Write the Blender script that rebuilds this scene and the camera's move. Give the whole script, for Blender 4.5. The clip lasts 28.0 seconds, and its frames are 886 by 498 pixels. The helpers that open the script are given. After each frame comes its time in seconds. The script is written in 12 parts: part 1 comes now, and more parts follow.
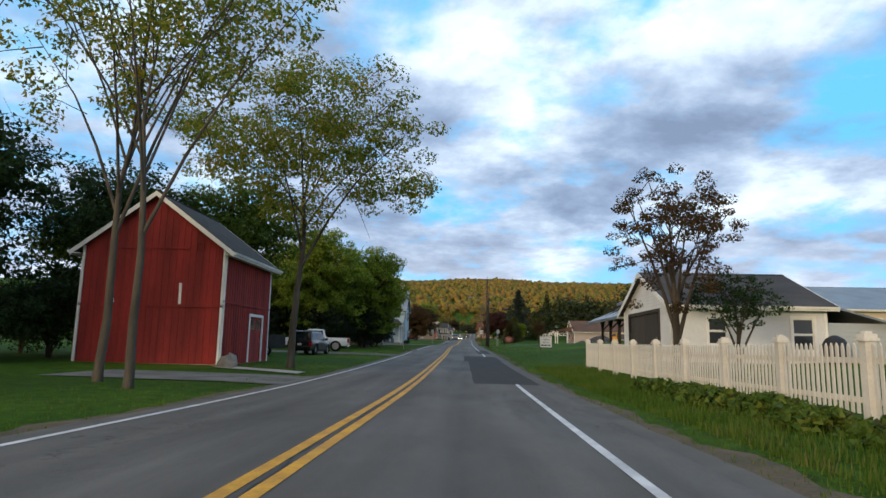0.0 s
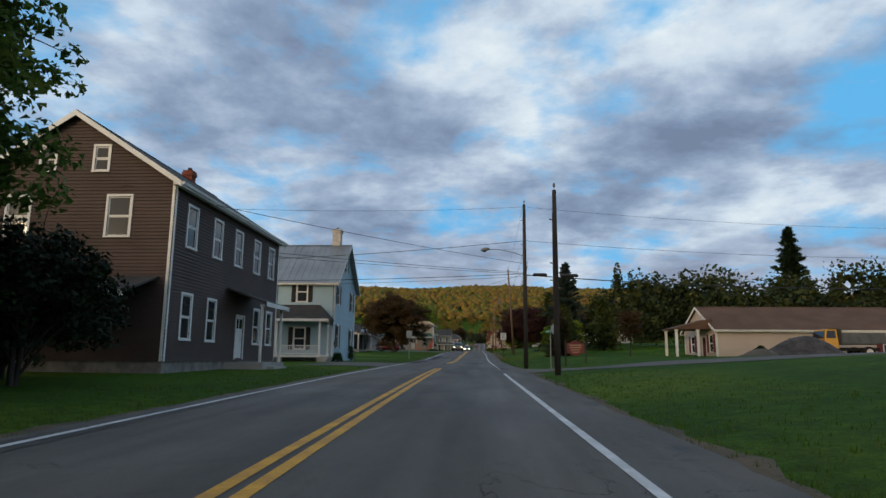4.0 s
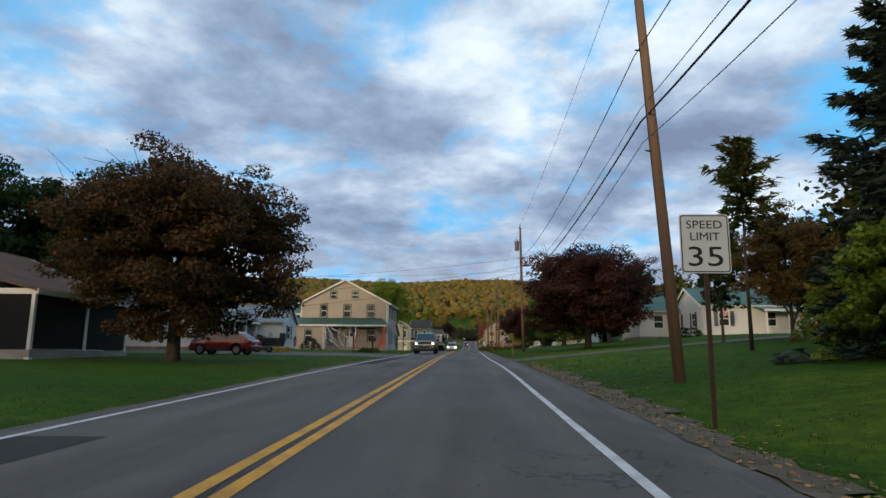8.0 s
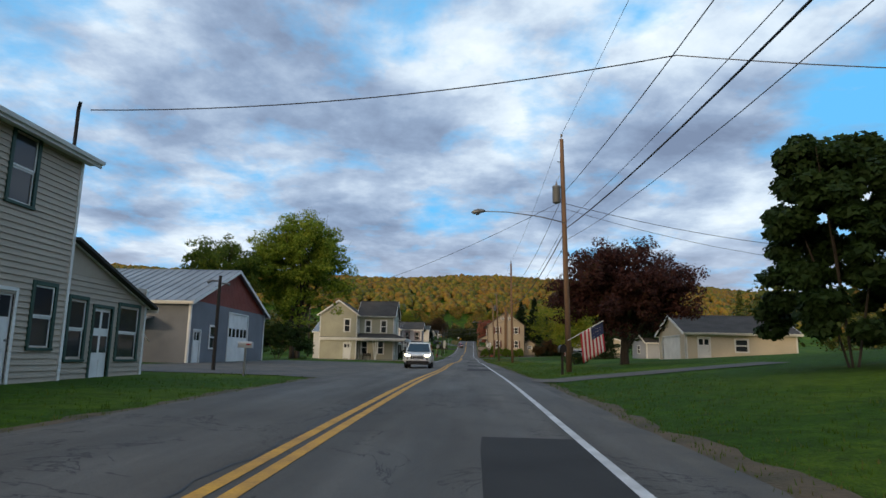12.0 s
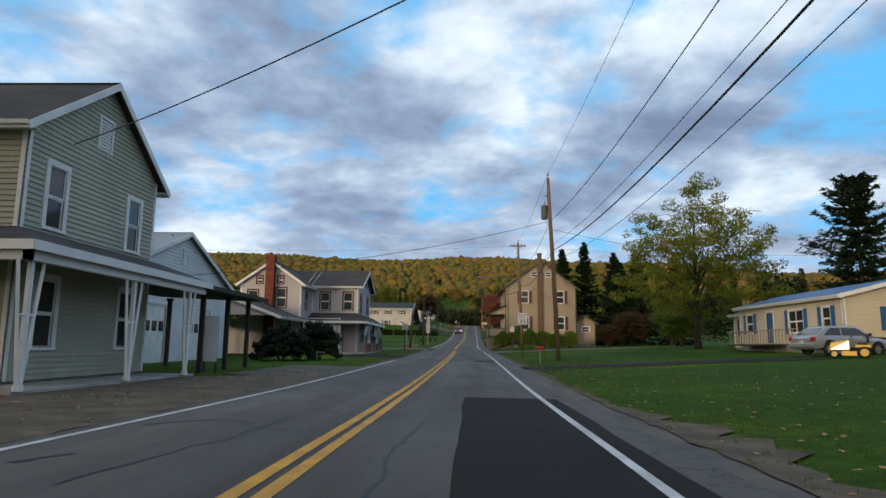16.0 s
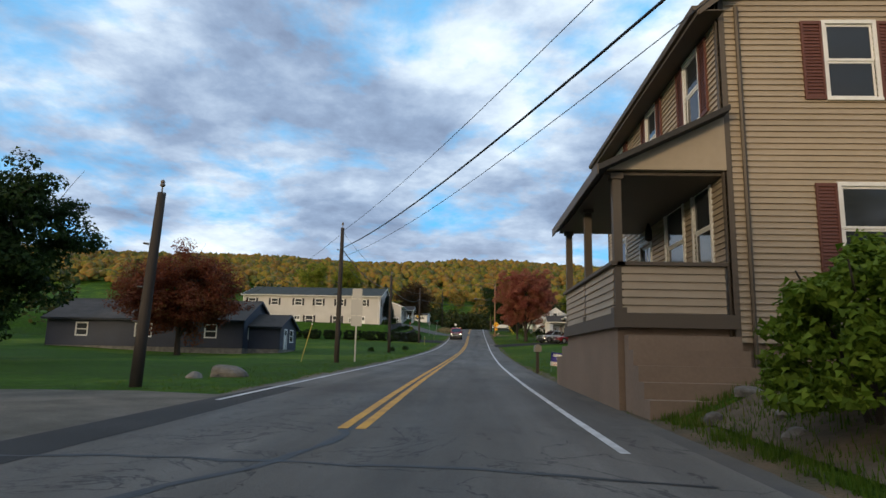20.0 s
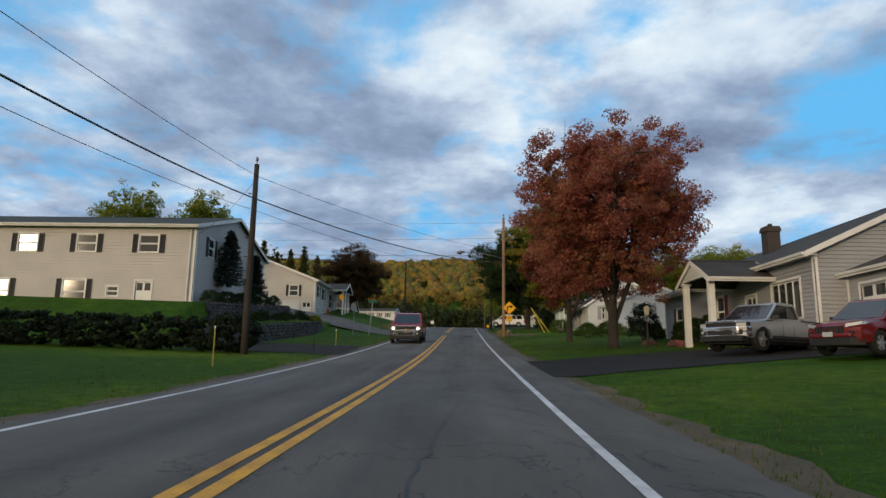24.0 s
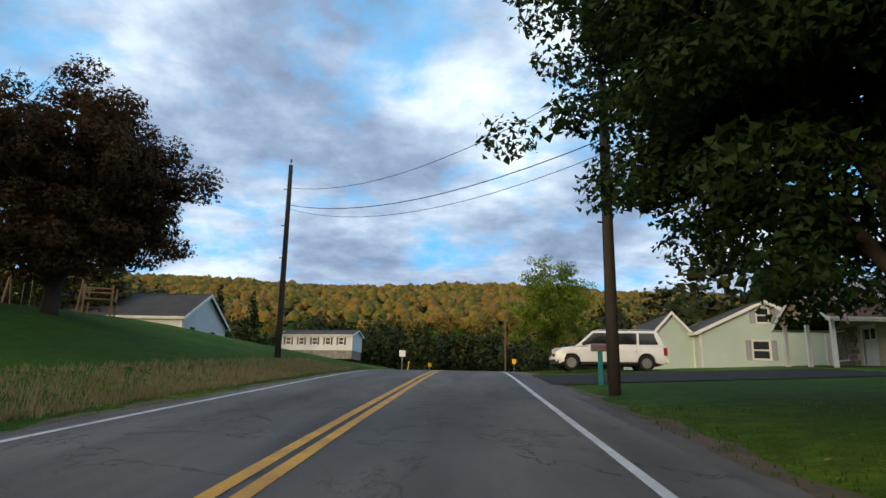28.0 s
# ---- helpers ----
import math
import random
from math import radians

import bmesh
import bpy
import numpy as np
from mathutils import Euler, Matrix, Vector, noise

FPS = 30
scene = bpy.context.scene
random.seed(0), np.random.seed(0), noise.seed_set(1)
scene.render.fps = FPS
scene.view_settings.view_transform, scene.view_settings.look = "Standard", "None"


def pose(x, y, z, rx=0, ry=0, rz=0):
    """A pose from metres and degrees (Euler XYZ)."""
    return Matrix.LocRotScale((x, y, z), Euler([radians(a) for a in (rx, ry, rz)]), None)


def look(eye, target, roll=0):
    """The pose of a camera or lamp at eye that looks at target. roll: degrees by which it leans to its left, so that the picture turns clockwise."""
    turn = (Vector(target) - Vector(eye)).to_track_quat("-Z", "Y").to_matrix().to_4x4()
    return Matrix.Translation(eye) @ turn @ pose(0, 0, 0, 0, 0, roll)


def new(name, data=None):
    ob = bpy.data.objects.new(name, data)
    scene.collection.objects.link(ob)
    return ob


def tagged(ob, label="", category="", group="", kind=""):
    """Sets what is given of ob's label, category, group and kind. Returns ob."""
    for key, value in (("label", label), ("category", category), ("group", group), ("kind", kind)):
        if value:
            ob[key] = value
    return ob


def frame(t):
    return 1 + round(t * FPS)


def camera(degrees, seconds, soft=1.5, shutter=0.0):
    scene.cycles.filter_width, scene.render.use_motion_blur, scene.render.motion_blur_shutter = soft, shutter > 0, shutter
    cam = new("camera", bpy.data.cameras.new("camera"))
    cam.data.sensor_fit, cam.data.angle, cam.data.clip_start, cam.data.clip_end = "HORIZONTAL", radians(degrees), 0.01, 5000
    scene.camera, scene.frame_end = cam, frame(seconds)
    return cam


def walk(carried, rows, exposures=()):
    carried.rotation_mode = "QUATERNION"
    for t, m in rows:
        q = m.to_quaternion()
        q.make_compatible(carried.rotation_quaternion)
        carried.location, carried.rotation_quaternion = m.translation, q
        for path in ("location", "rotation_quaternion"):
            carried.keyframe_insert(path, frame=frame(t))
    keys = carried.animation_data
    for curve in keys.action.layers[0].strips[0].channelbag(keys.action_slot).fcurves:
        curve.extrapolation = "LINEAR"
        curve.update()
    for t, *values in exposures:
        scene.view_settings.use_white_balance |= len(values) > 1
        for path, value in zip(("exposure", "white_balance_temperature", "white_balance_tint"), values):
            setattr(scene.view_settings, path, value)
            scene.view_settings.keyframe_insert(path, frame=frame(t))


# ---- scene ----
cam = camera(69.98, 28.0)
PATH = [
    (0.0, pose(-0.004, 0.000, 1.126, 98.864, -1.108, 2.286)),
    (0.5, pose(0.025, 8.445, 1.114, 99.044, -0.960, 2.459)),
    (1.0, pose(0.047, 16.848, 1.119, 99.234, -0.783, 2.628)),
    (1.5, pose(-0.001, 25.316, 1.188, 99.384, -0.618, 2.803)),
    (2.0, pose(-0.079, 33.802, 1.303, 99.590, -0.394, 2.891)),
    (2.5, pose(-0.120, 42.346, 1.441, 99.839, -0.294, 3.013)),
    (3.0, pose(-0.135, 50.867, 1.604, 99.907, -0.160, 3.039)),
    (3.5, pose(-0.229, 59.685, 1.781, 99.896, -0.364, 3.052)),
    (4.0, pose(-0.403, 68.717, 1.974, 99.837, -0.487, 3.032)),
    (4.5, pose(-0.577, 77.902, 2.156, 99.635, -0.515, 2.898)),
    (5.0, pose(-0.725, 87.183, 2.317, 99.497, -0.460, 2.697)),
    (5.5, pose(-0.828, 96.503, 2.462, 99.329, -0.299, 2.402)),
    (6.0, pose(-0.863, 105.802, 2.589, 99.276, -0.273, 2.334)),
    (6.5, pose(-0.838, 115.302, 2.705, 99.308, -0.346, 2.241)),
    (7.0, pose(-0.791, 124.854, 2.795, 99.416, -0.406, 2.080)),
    (7.5, pose(-0.712, 134.405, 2.948, 99.529, -0.509, 2.114)),
    (8.0, pose(-0.611, 143.793, 3.194, 99.701, -0.525, 2.113)),
    (8.5, pose(-0.540, 152.771, 3.444, 99.893, -0.847, 2.015)),
    (9.0, pose(-0.508, 162.130, 3.711, 99.903, -0.988, 1.916)),
    (9.5, pose(-0.514, 172.171, 3.967, 100.029, -1.299, 1.879)),
    (10.0, pose(-0.574, 182.587, 4.180, 99.904, -1.002, 1.887)),
    (10.5, pose(-0.546, 192.757, 4.390, 99.709, -0.481, 1.817)),
    (11.0, pose(-0.454, 202.795, 4.604, 99.811, -0.595, 1.798)),
    (11.5, pose(-0.440, 212.940, 4.800, 99.851, -0.697, 1.911)),
    (12.0, pose(-0.454, 222.988, 4.974, 99.735, -1.112, 1.704)),
    (12.5, pose(-0.390, 232.999, 5.129, 99.603, -1.134, 1.722)),
    (13.0, pose(-0.272, 242.947, 5.253, 99.433, -1.120, 1.752)),
    (13.5, pose(-0.128, 252.602, 5.299, 99.230, -0.693, 1.827)),
    (14.0, pose(0.003, 262.473, 5.316, 99.029, -0.729, 1.788)),
    (14.5, pose(0.071, 272.464, 5.381, 99.073, -0.757, 1.819)),
    (15.0, pose(0.122, 282.480, 5.446, 98.808, -0.787, 1.796)),
    (15.5, pose(0.189, 292.425, 5.484, 98.566, -0.831, 1.759)),
    (16.0, pose(0.275, 302.205, 5.497, 98.709, -0.707, 1.745)),
    (16.5, pose(0.392, 311.886, 5.464, 98.770, -0.561, 1.807)),
    (17.0, pose(0.496, 321.444, 5.463, 98.923, -0.492, 1.831)),
    (17.5, pose(0.609, 330.753, 5.532, 99.017, -0.765, 2.013)),
    (18.0, pose(0.716, 339.579, 5.615, 99.343, -0.846, 1.791)),
    (18.5, pose(0.801, 348.506, 5.694, 99.379, -0.899, 1.883)),
    (19.0, pose(0.857, 357.529, 5.790, 99.344, -1.031, 2.052)),
    (19.5, pose(0.869, 366.550, 5.915, 99.427, -1.190, 2.124)),
    (20.0, pose(0.876, 375.585, 6.054, 99.607, -1.174, 2.104)),
    (20.5, pose(0.893, 384.721, 6.195, 99.731, -1.017, 2.088)),
    (21.0, pose(0.946, 393.739, 6.345, 99.800, -0.652, 1.802)),
    (21.5, pose(1.074, 402.583, 6.506, 99.943, -0.318, 1.658)),
    (22.0, pose(1.258, 411.424, 6.686, 99.951, -0.525, 1.451)),
    (22.5, pose(1.486, 420.248, 6.904, 100.066, -0.650, 1.254)),
    (23.0, pose(1.746, 429.039, 7.153, 100.116, -0.741, 1.143)),
    (23.5, pose(1.994, 437.782, 7.429, 99.895, -0.830, 1.101)),
    (24.0, pose(2.231, 446.463, 7.733, 100.213, -0.830, 1.159)),
    (24.5, pose(2.450, 454.965, 8.094, 100.622, -0.827, 1.343)),
    (25.0, pose(2.631, 463.393, 8.513, 101.001, -1.014, 1.540)),
    (25.5, pose(2.745, 471.914, 8.998, 101.551, -0.789, 1.669)),
    (26.0, pose(2.816, 480.371, 9.548, 101.848, -0.980, 1.675)),
    (26.5, pose(2.905, 488.797, 10.142, 102.297, -0.946, 1.704)),
    (27.0, pose(2.991, 497.193, 10.777, 102.613, -1.138, 1.712)),
    (27.5, pose(3.032, 505.431, 11.424, 102.811, -1.097, 1.724)),
    (28.0, pose(3.054, 513.567, 12.053, 102.945, -1.057, 1.609)),
]
# the clip's own exposure wanders as light and dark things fill the picture
walk(cam, PATH, [(0.0, 0.3), (1.0, 0.2), (2.0, 0.1), (3.0, -0.3), (5.5, -0.1), (7.0, 0.05), (9.0, -0.05), (10.0, 0.0), (12.0, 0.0), (16.0, 0.0), (18.0, -0.05), (20.0, 0.1), (21.0, 0.05), (23.5, -0.15), (25.0, -0.1), (26.0, 0.12), (27.0, 0.25), (28.0, 0.15)])

# the road's middle line (x) and level (z) every STEP metres along y, from Y0
STEP, Y0 = 18.80, -18.80
ROAD_X = [-1.72, -1.72, -1.72, -1.87, -1.99, -2.27, -2.45, -2.49, -2.52, -2.44, -2.35, -2.44, -2.36, -2.28, -2.03, -1.74, -1.59, -1.4, -1.14, -0.86, -0.66, -0.62, -0.64, -0.41, -0.0, 0.4, 0.76, 1.0, 1.23, 1.5, 1.88, 2.3, 2.73, 3.15, 3.57, 3.99, 4.42, 4.84, 5.26, 5.69, 6.11]
ROAD_Z = [0.0, -0.0, 0.0, 0.23, 0.59, 0.98, 1.3, 1.55, 1.76, 2.25, 2.77, 3.16, 3.56, 3.89, 4.14, 4.19, 4.32, 4.37, 4.33, 4.48, 4.66, 4.93, 5.24, 5.61, 6.13, 6.8, 7.76, 9.01, 10.46, 11.9, 13.16, 13.77, 14.19, 14.48, 14.66, 14.76, 14.85, 14.85, 14.85, 14.85, 14.85]

# ---- light ----
SUN_EL, SUN_AZ = 7.0, 215.0          # degrees; azimuth clockwise from +y
world = bpy.data.worlds.new("sky")
scene.world = world
world.use_nodes = True
wn, wl = world.node_tree.nodes, world.node_tree.links
wn.clear()


def wnode(kind, operation=None, i_1=None):
    n = wn.new(kind)
    if operation:
        n.operation = operation
    if i_1 is not None:
        n.inputs[1].default_value = i_1
    return n


def wmix(blend="MIX", fac=1.0):
    n = wn.new("ShaderNodeMix")
    n.data_type, n.blend_type = "RGBA", blend
    n.inputs[0].default_value = fac
    return n


sky = wnode("ShaderNodeTexSky")
sky.sky_type, sky.sun_disc, sky.sun_elevation, sky.sun_rotation = "NISHITA", False, radians(SUN_EL), radians(SUN_AZ)
tc = wnode("ShaderNodeTexCoord")
sep = wnode("ShaderNodeSeparateXYZ")
wl.new(tc.outputs["Generated"], sep.inputs[0])
zc = wnode("ShaderNodeMath", operation="MAXIMUM", i_1=0.0)
wl.new(sep.outputs[2], zc.inputs[0])
za = wnode("ShaderNodeMath", operation="ADD", i_1=0.20)
wl.new(zc.outputs[0], za.inputs[0])
dx = wnode("ShaderNodeMath", operation="DIVIDE")
wl.new(sep.outputs[0], dx.inputs[0]), wl.new(za.outputs[0], dx.inputs[1])
dy = wnode("ShaderNodeMath", operation="DIVIDE")
wl.new(sep.outputs[1], dy.inputs[0]), wl.new(za.outputs[0], dy.inputs[1])
com = wnode("ShaderNodeCombineXYZ")
wl.new(dx.outputs[0], com.inputs[0]), wl.new(dy.outputs[0], com.inputs[1])
cl1 = wnode("ShaderNodeTexNoise")
cl1.inputs["Scale"].default_value, cl1.inputs["Detail"].default_value, cl1.inputs["Roughness"].default_value = 2.4, 11.0, 0.58
cl1.inputs["Distortion"].default_value = 0.15
wl.new(com.outputs[0], cl1.inputs["Vector"])
off = wnode("ShaderNodeVectorMath", operation="ADD")
off.inputs[1].default_value = (3.1, 7.7, 2.0)
wl.new(com.outputs[0], off.inputs[0])
cl2 = wnode("ShaderNodeTexNoise")
cl2.inputs["Scale"].default_value, cl2.inputs["Detail"].default_value, cl2.inputs["Roughness"].default_value = 2.1, 12.0, 0.58
cl2.inputs["Distortion"].default_value = 0.1
wl.new(off.outputs[0], cl2.inputs["Vector"])


def sky_mass(base, masses):
    """Adds broad cloud masses or breaks: (azimuth, elevation, half-width in degrees, amount)."""
    for az, elv, wide, amount in masses:
        dot = wnode("ShaderNodeVectorMath", operation="DOT_PRODUCT")
        a_, e_ = radians(az), radians(elv)
        dot.inputs[1].default_value = (math.sin(a_) * math.cos(e_), math.cos(a_) * math.cos(e_), math.sin(e_))
        wl.new(tc.outputs["Generated"], dot.inputs[0])
        mr_ = wnode("ShaderNodeMapRange")
        mr_.interpolation_type = "SMOOTHSTEP"
        mr_.inputs[1].default_value, mr_.inputs[2].default_value = math.cos(radians(wide)), 1.0
        mr_.inputs[3].default_value, mr_.inputs[4].default_value = 0.0, amount
        wl.new(dot.outputs["Value"], mr_.inputs[0])
        ad_ = wnode("ShaderNodeMath", operation="ADD")
        wl.new(base, ad_.inputs[0]), wl.new(mr_.outputs[0], ad_.inputs[1])
        base = ad_.outputs[0]
    return base


# cloud cover: open blue overhead and to the right
cover = wnode("ShaderNodeValToRGB")
cover.color_ramp.elements[0].position, cover.color_ramp.elements[1].position = 0.35, 0.52
wl.new(sky_mass(cl1.outputs["Fac"], [(-9, 31, 10, -0.06), (31, 23, 13, -0.035), (-5, 10, 7, -0.04), (-8, 18, 15, 0.08), (16, 18, 14, 0.06)]), cover.inputs[0])
# cloud tone: slate-violet undersides to white breaks
tone = wnode("ShaderNodeValToRGB")
el = tone.color_ramp.elements
el[0].position, el[0].color = 0.33, (0.195, 0.26, 0.39, 1)
el[1].position, el[1].color = 0.72, (0.86, 0.95, 1.0, 1)
for pos, c in ((0.43, (0.28, 0.375, 0.535, 1)), (0.52, (0.43, 0.54, 0.70, 1)), (0.61, (0.655, 0.77, 0.89, 1))):
    stop = el.new(pos)
    stop.color = c
wl.new(sky_mass(cl2.outputs["Fac"], [(-9, 17, 15, -0.07), (17, 15, 14, -0.05), (1, 23, 9, 0.07), (-33, 27, 14, 0.05), (-20, 11, 10, 0.05), (28, 32, 12, 0.05)]), tone.inputs[0])
# clear-sky colour between the clouds
blue = wmix()
blue.inputs[0].default_value = 0.88
skys = wmix("MULTIPLY")
skys.inputs[0].default_value = 1.0
wl.new(sky.outputs[0], skys.inputs[6])
skys.inputs[7].default_value = (0.11, 0.11, 0.11, 1)
wl.new(skys.outputs[2], blue.inputs[6])
blue.inputs[7].default_value = (0.13, 0.54, 0.99, 1)
mixc = wmix()
wl.new(cover.outputs[0], mixc.inputs[0])
wl.new(blue.outputs[2], mixc.inputs[6]), wl.new(tone.outputs[0], mixc.inputs[7])
# brighter, paler air low down
low = wnode("ShaderNodeMapRange")
low.inputs[1].default_value, low.inputs[2].default_value = 0.04, 0.20
low.inputs[3].default_value, low.inputs[4].default_value = 0.6, 0.0
wl.new(zc.outputs[0], low.inputs[0])
lown = wnode("ShaderNodeMath", operation="MULTIPLY")
wl.new(low.outputs[0], lown.inputs[0]), wl.new(cl1.outputs["Fac"], lown.inputs[1])
hor = wmix()
wl.new(lown.outputs[0], hor.inputs[0])
wl.new(mixc.outputs[2], hor.inputs[6])
hor.inputs[7].default_value = (0.88, 0.89, 0.94, 1)
# warm air round the low sun
glow_air = wmix()
warm = wnode("ShaderNodeMath", operation="MULTIPLY", i_1=0.0)
wl.new(sky_mass(warm.outputs[0], [(SUN_AZ, SUN_EL, 80, 0.62)]), glow_air.inputs[0])
wl.new(hor.outputs[2], glow_air.inputs[6])
glow_air.inputs[7].default_value = (1.6, 1.15, 0.66, 1)
bg = wnode("ShaderNodeBackground")
wl.new(glow_air.outputs[2], bg.inputs[0])
bg.inputs[1].default_value = 1.1
wo = wnode("ShaderNodeOutputWorld")
wl.new(bg.outputs[0], wo.inputs[0])

sun_data = bpy.data.lights.new("sun", "SUN")
sun_data.energy, sun_data.angle, sun_data.color = 1.6, radians(6.0), (1.0, 0.78, 0.5)
sun = new("sun", sun_data)
_az = radians(SUN_AZ)
sun.matrix_world = look((0, 0, 60), (-math.sin(_az) * 60, -math.cos(_az) * 60, 60 - math.tan(radians(SUN_EL)) * 60))
scene.view_settings.exposure = 0.0

# ---- materials ----
MATS = {}


def mat(name, col, rough=0.8, metal=0.0, var=0.15, scale=3.0, fine=40.0, bump=0.1, col2=None, island=0.0, stretch=(1, 1, 1), obj_rand=0.0, spec=0.4, trans=0.0, coat=0.0, world=False, fine_var=0.5):
    """Procedural surface: base colour broken up at two scales, with fine relief. island: random tint per loose piece; obj_rand: per object."""
    if name in MATS:
        return MATS[name]
    m = bpy.data.materials.new(name)
    m.use_nodes = True
    n, l = m.node_tree.nodes, m.node_tree.links
    b = n["Principled BSDF"]
    b.inputs["Roughness"].default_value, b.inputs["Metallic"].default_value = rough, metal
    b.inputs["Specular IOR Level"].default_value = spec
    b.inputs["Coat Weight"].default_value = coat
    if trans:
        b.inputs["Transmission Weight"].default_value = trans
    tcn = n.new("ShaderNodeTexCoord")
    mp = n.new("ShaderNodeMapping")
    mp.inputs["Scale"].default_value = stretch
    if world:
        geo = n.new("ShaderNodeNewGeometry")
        l.new(geo.outputs["Position"], mp.inputs[0])
    else:
        l.new(tcn.outputs["Object"], mp.inputs[0])
    n1, n2 = n.new("ShaderNodeTexNoise"), n.new("ShaderNodeTexNoise")
    n1.inputs["Scale"].default_value, n1.inputs["Detail"].default_value = scale / 10, 5.0
    n2.inputs["Scale"].default_value, n2.inputs["Detail"].default_value = fine, 3.0
    l.new(mp.outputs[0], n1.inputs["Vector"]), l.new(mp.outputs[0], n2.inputs["Vector"])
    c2 = col2 or tuple(max(0.0, c * (1 - 1.6 * var)) for c in col)
    rp = n.new("ShaderNodeValToRGB")
    rp.color_ramp.elements[0].position, rp.color_ramp.elements[1].position = 0.32, 0.68
    rp.color_ramp.elements[0].color, rp.color_ramp.elements[1].color = (*c2, 1), (*col, 1)
    l.new(n1.outputs["Fac"], rp.inputs[0])
    hs = n.new("ShaderNodeHueSaturation")
    l.new(rp.outputs[0], hs.inputs["Color"])
    mr = n.new("ShaderNodeMapRange")
    mr.inputs[3].default_value, mr.inputs[4].default_value = 1 - fine_var * var * 2, 1 + fine_var * var * 2
    l.new(n2.outputs["Fac"], mr.inputs[0])
    last = mr.outputs[0]
    if island or obj_rand:
        if island:
            src = n.new("ShaderNodeNewGeometry").outputs["Random Per Island"]
        else:
            src = n.new("ShaderNodeObjectInfo").outputs["Random"]
        mr2 = n.new("ShaderNodeMapRange")
        amp = island or obj_rand
        mr2.inputs[3].default_value, mr2.inputs[4].default_value = 1 - amp, 1 + amp
        l.new(src, mr2.inputs[0])
        mu = n.new("ShaderNodeMath")
        mu.operation = "MULTIPLY"
        l.new(last, mu.inputs[0]), l.new(mr2.outputs[0], mu.inputs[1])
        last = mu.outputs[0]
    l.new(last, hs.inputs["Value"])
    l.new(hs.outputs[0], b.inputs["Base Color"])
    if bump:
        bp = n.new("ShaderNodeBump")
        bp.inputs["Strength"].default_value, bp.inputs["Distance"].default_value = bump, 0.02
        l.new(n2.outputs["Fac"], bp.inputs["Height"])
        l.new(bp.outputs[0], b.inputs["Normal"])
    MATS[name] = m
    return m


def leaf_mat(name, cols, rough=0.6, trans=0.35):
    """Foliage: colour chosen per leaf from a short ramp, part of the light shining through."""
    if name in MATS:
        return MATS[name]
    m = bpy.data.materials.new(name)
    m.use_nodes = True
    n, l = m.node_tree.nodes, m.node_tree.links
    b = n["Principled BSDF"]
    b.inputs["Roughness"].default_value, b.inputs["Specular IOR Level"].default_value = rough, 0.12
    g = n.new("ShaderNodeNewGeometry")
    tcn = n.new("ShaderNodeTexCoord")
    nz = n.new("ShaderNodeTexNoise")
    nz.inputs["Scale"].default_value, nz.inputs["Detail"].default_value = 0.45, 2.0
    l.new(tcn.outputs["Object"], nz.inputs["Vector"])
    ad = n.new("ShaderNodeMath")
    ad.operation = "MULTIPLY_ADD"
    ad.inputs[1].default_value, ad.inputs[2].default_value = 0.55, -0.02
    l.new(g.outputs["Random Per Island"], ad.inputs[0])
    sm = n.new("ShaderNodeMath")
    sm.operation = "MULTIPLY_ADD"
    sm.inputs[1].default_value = 0.9
    l.new(nz.outputs["Fac"], sm.inputs[0]), l.new(ad.outputs[0], sm.inputs[2])
    s2 = n.new("ShaderNodeMath")
    s2.operation = "SUBTRACT"
    s2.inputs[1].default_value = 0.2
    l.new(sm.outputs[0], s2.inputs[0])
    rp = n.new("ShaderNodeValToRGB")
    e = rp.color_ramp.elements
    e[0].position, e[0].color = 0.12, (*cols[0], 1)
    e[1].position, e[1].color = 0.88, (*cols[-1], 1)
    for i, c in enumerate(cols[1:-1], 1):
        k = e.new(0.12 + 0.76 * i / (len(cols) - 1))
        k.color = (*c, 1)
    l.new(s2.outputs[0], rp.inputs[0])
    l.new(rp.outputs[0], b.inputs["Base Color"])
    tr = n.new("ShaderNodeBsdfTranslucent")
    l.new(rp.outputs[0], tr.inputs[0])
    mx = n.new("ShaderNodeMixShader")
    mx.inputs[0].default_value = trans
    l.new(b.outputs[0], mx.inputs[1]), l.new(tr.outputs[0], mx.inputs[2])
    l.new(mx.outputs[0], n["Material Output"].inputs[0])
    MATS[name] = m
    return m


def glow(name, col, strength):
    m = bpy.data.materials.new(name)
    m.use_nodes = True
    b = m.node_tree.nodes["Principled BSDF"]
    b.inputs["Emission Color"].default_value, b.inputs["Emission Strength"].default_value = (*col, 1), strength
    b.inputs["Base Color"].default_value = (0.8, 0.8, 0.8, 1)
    return m


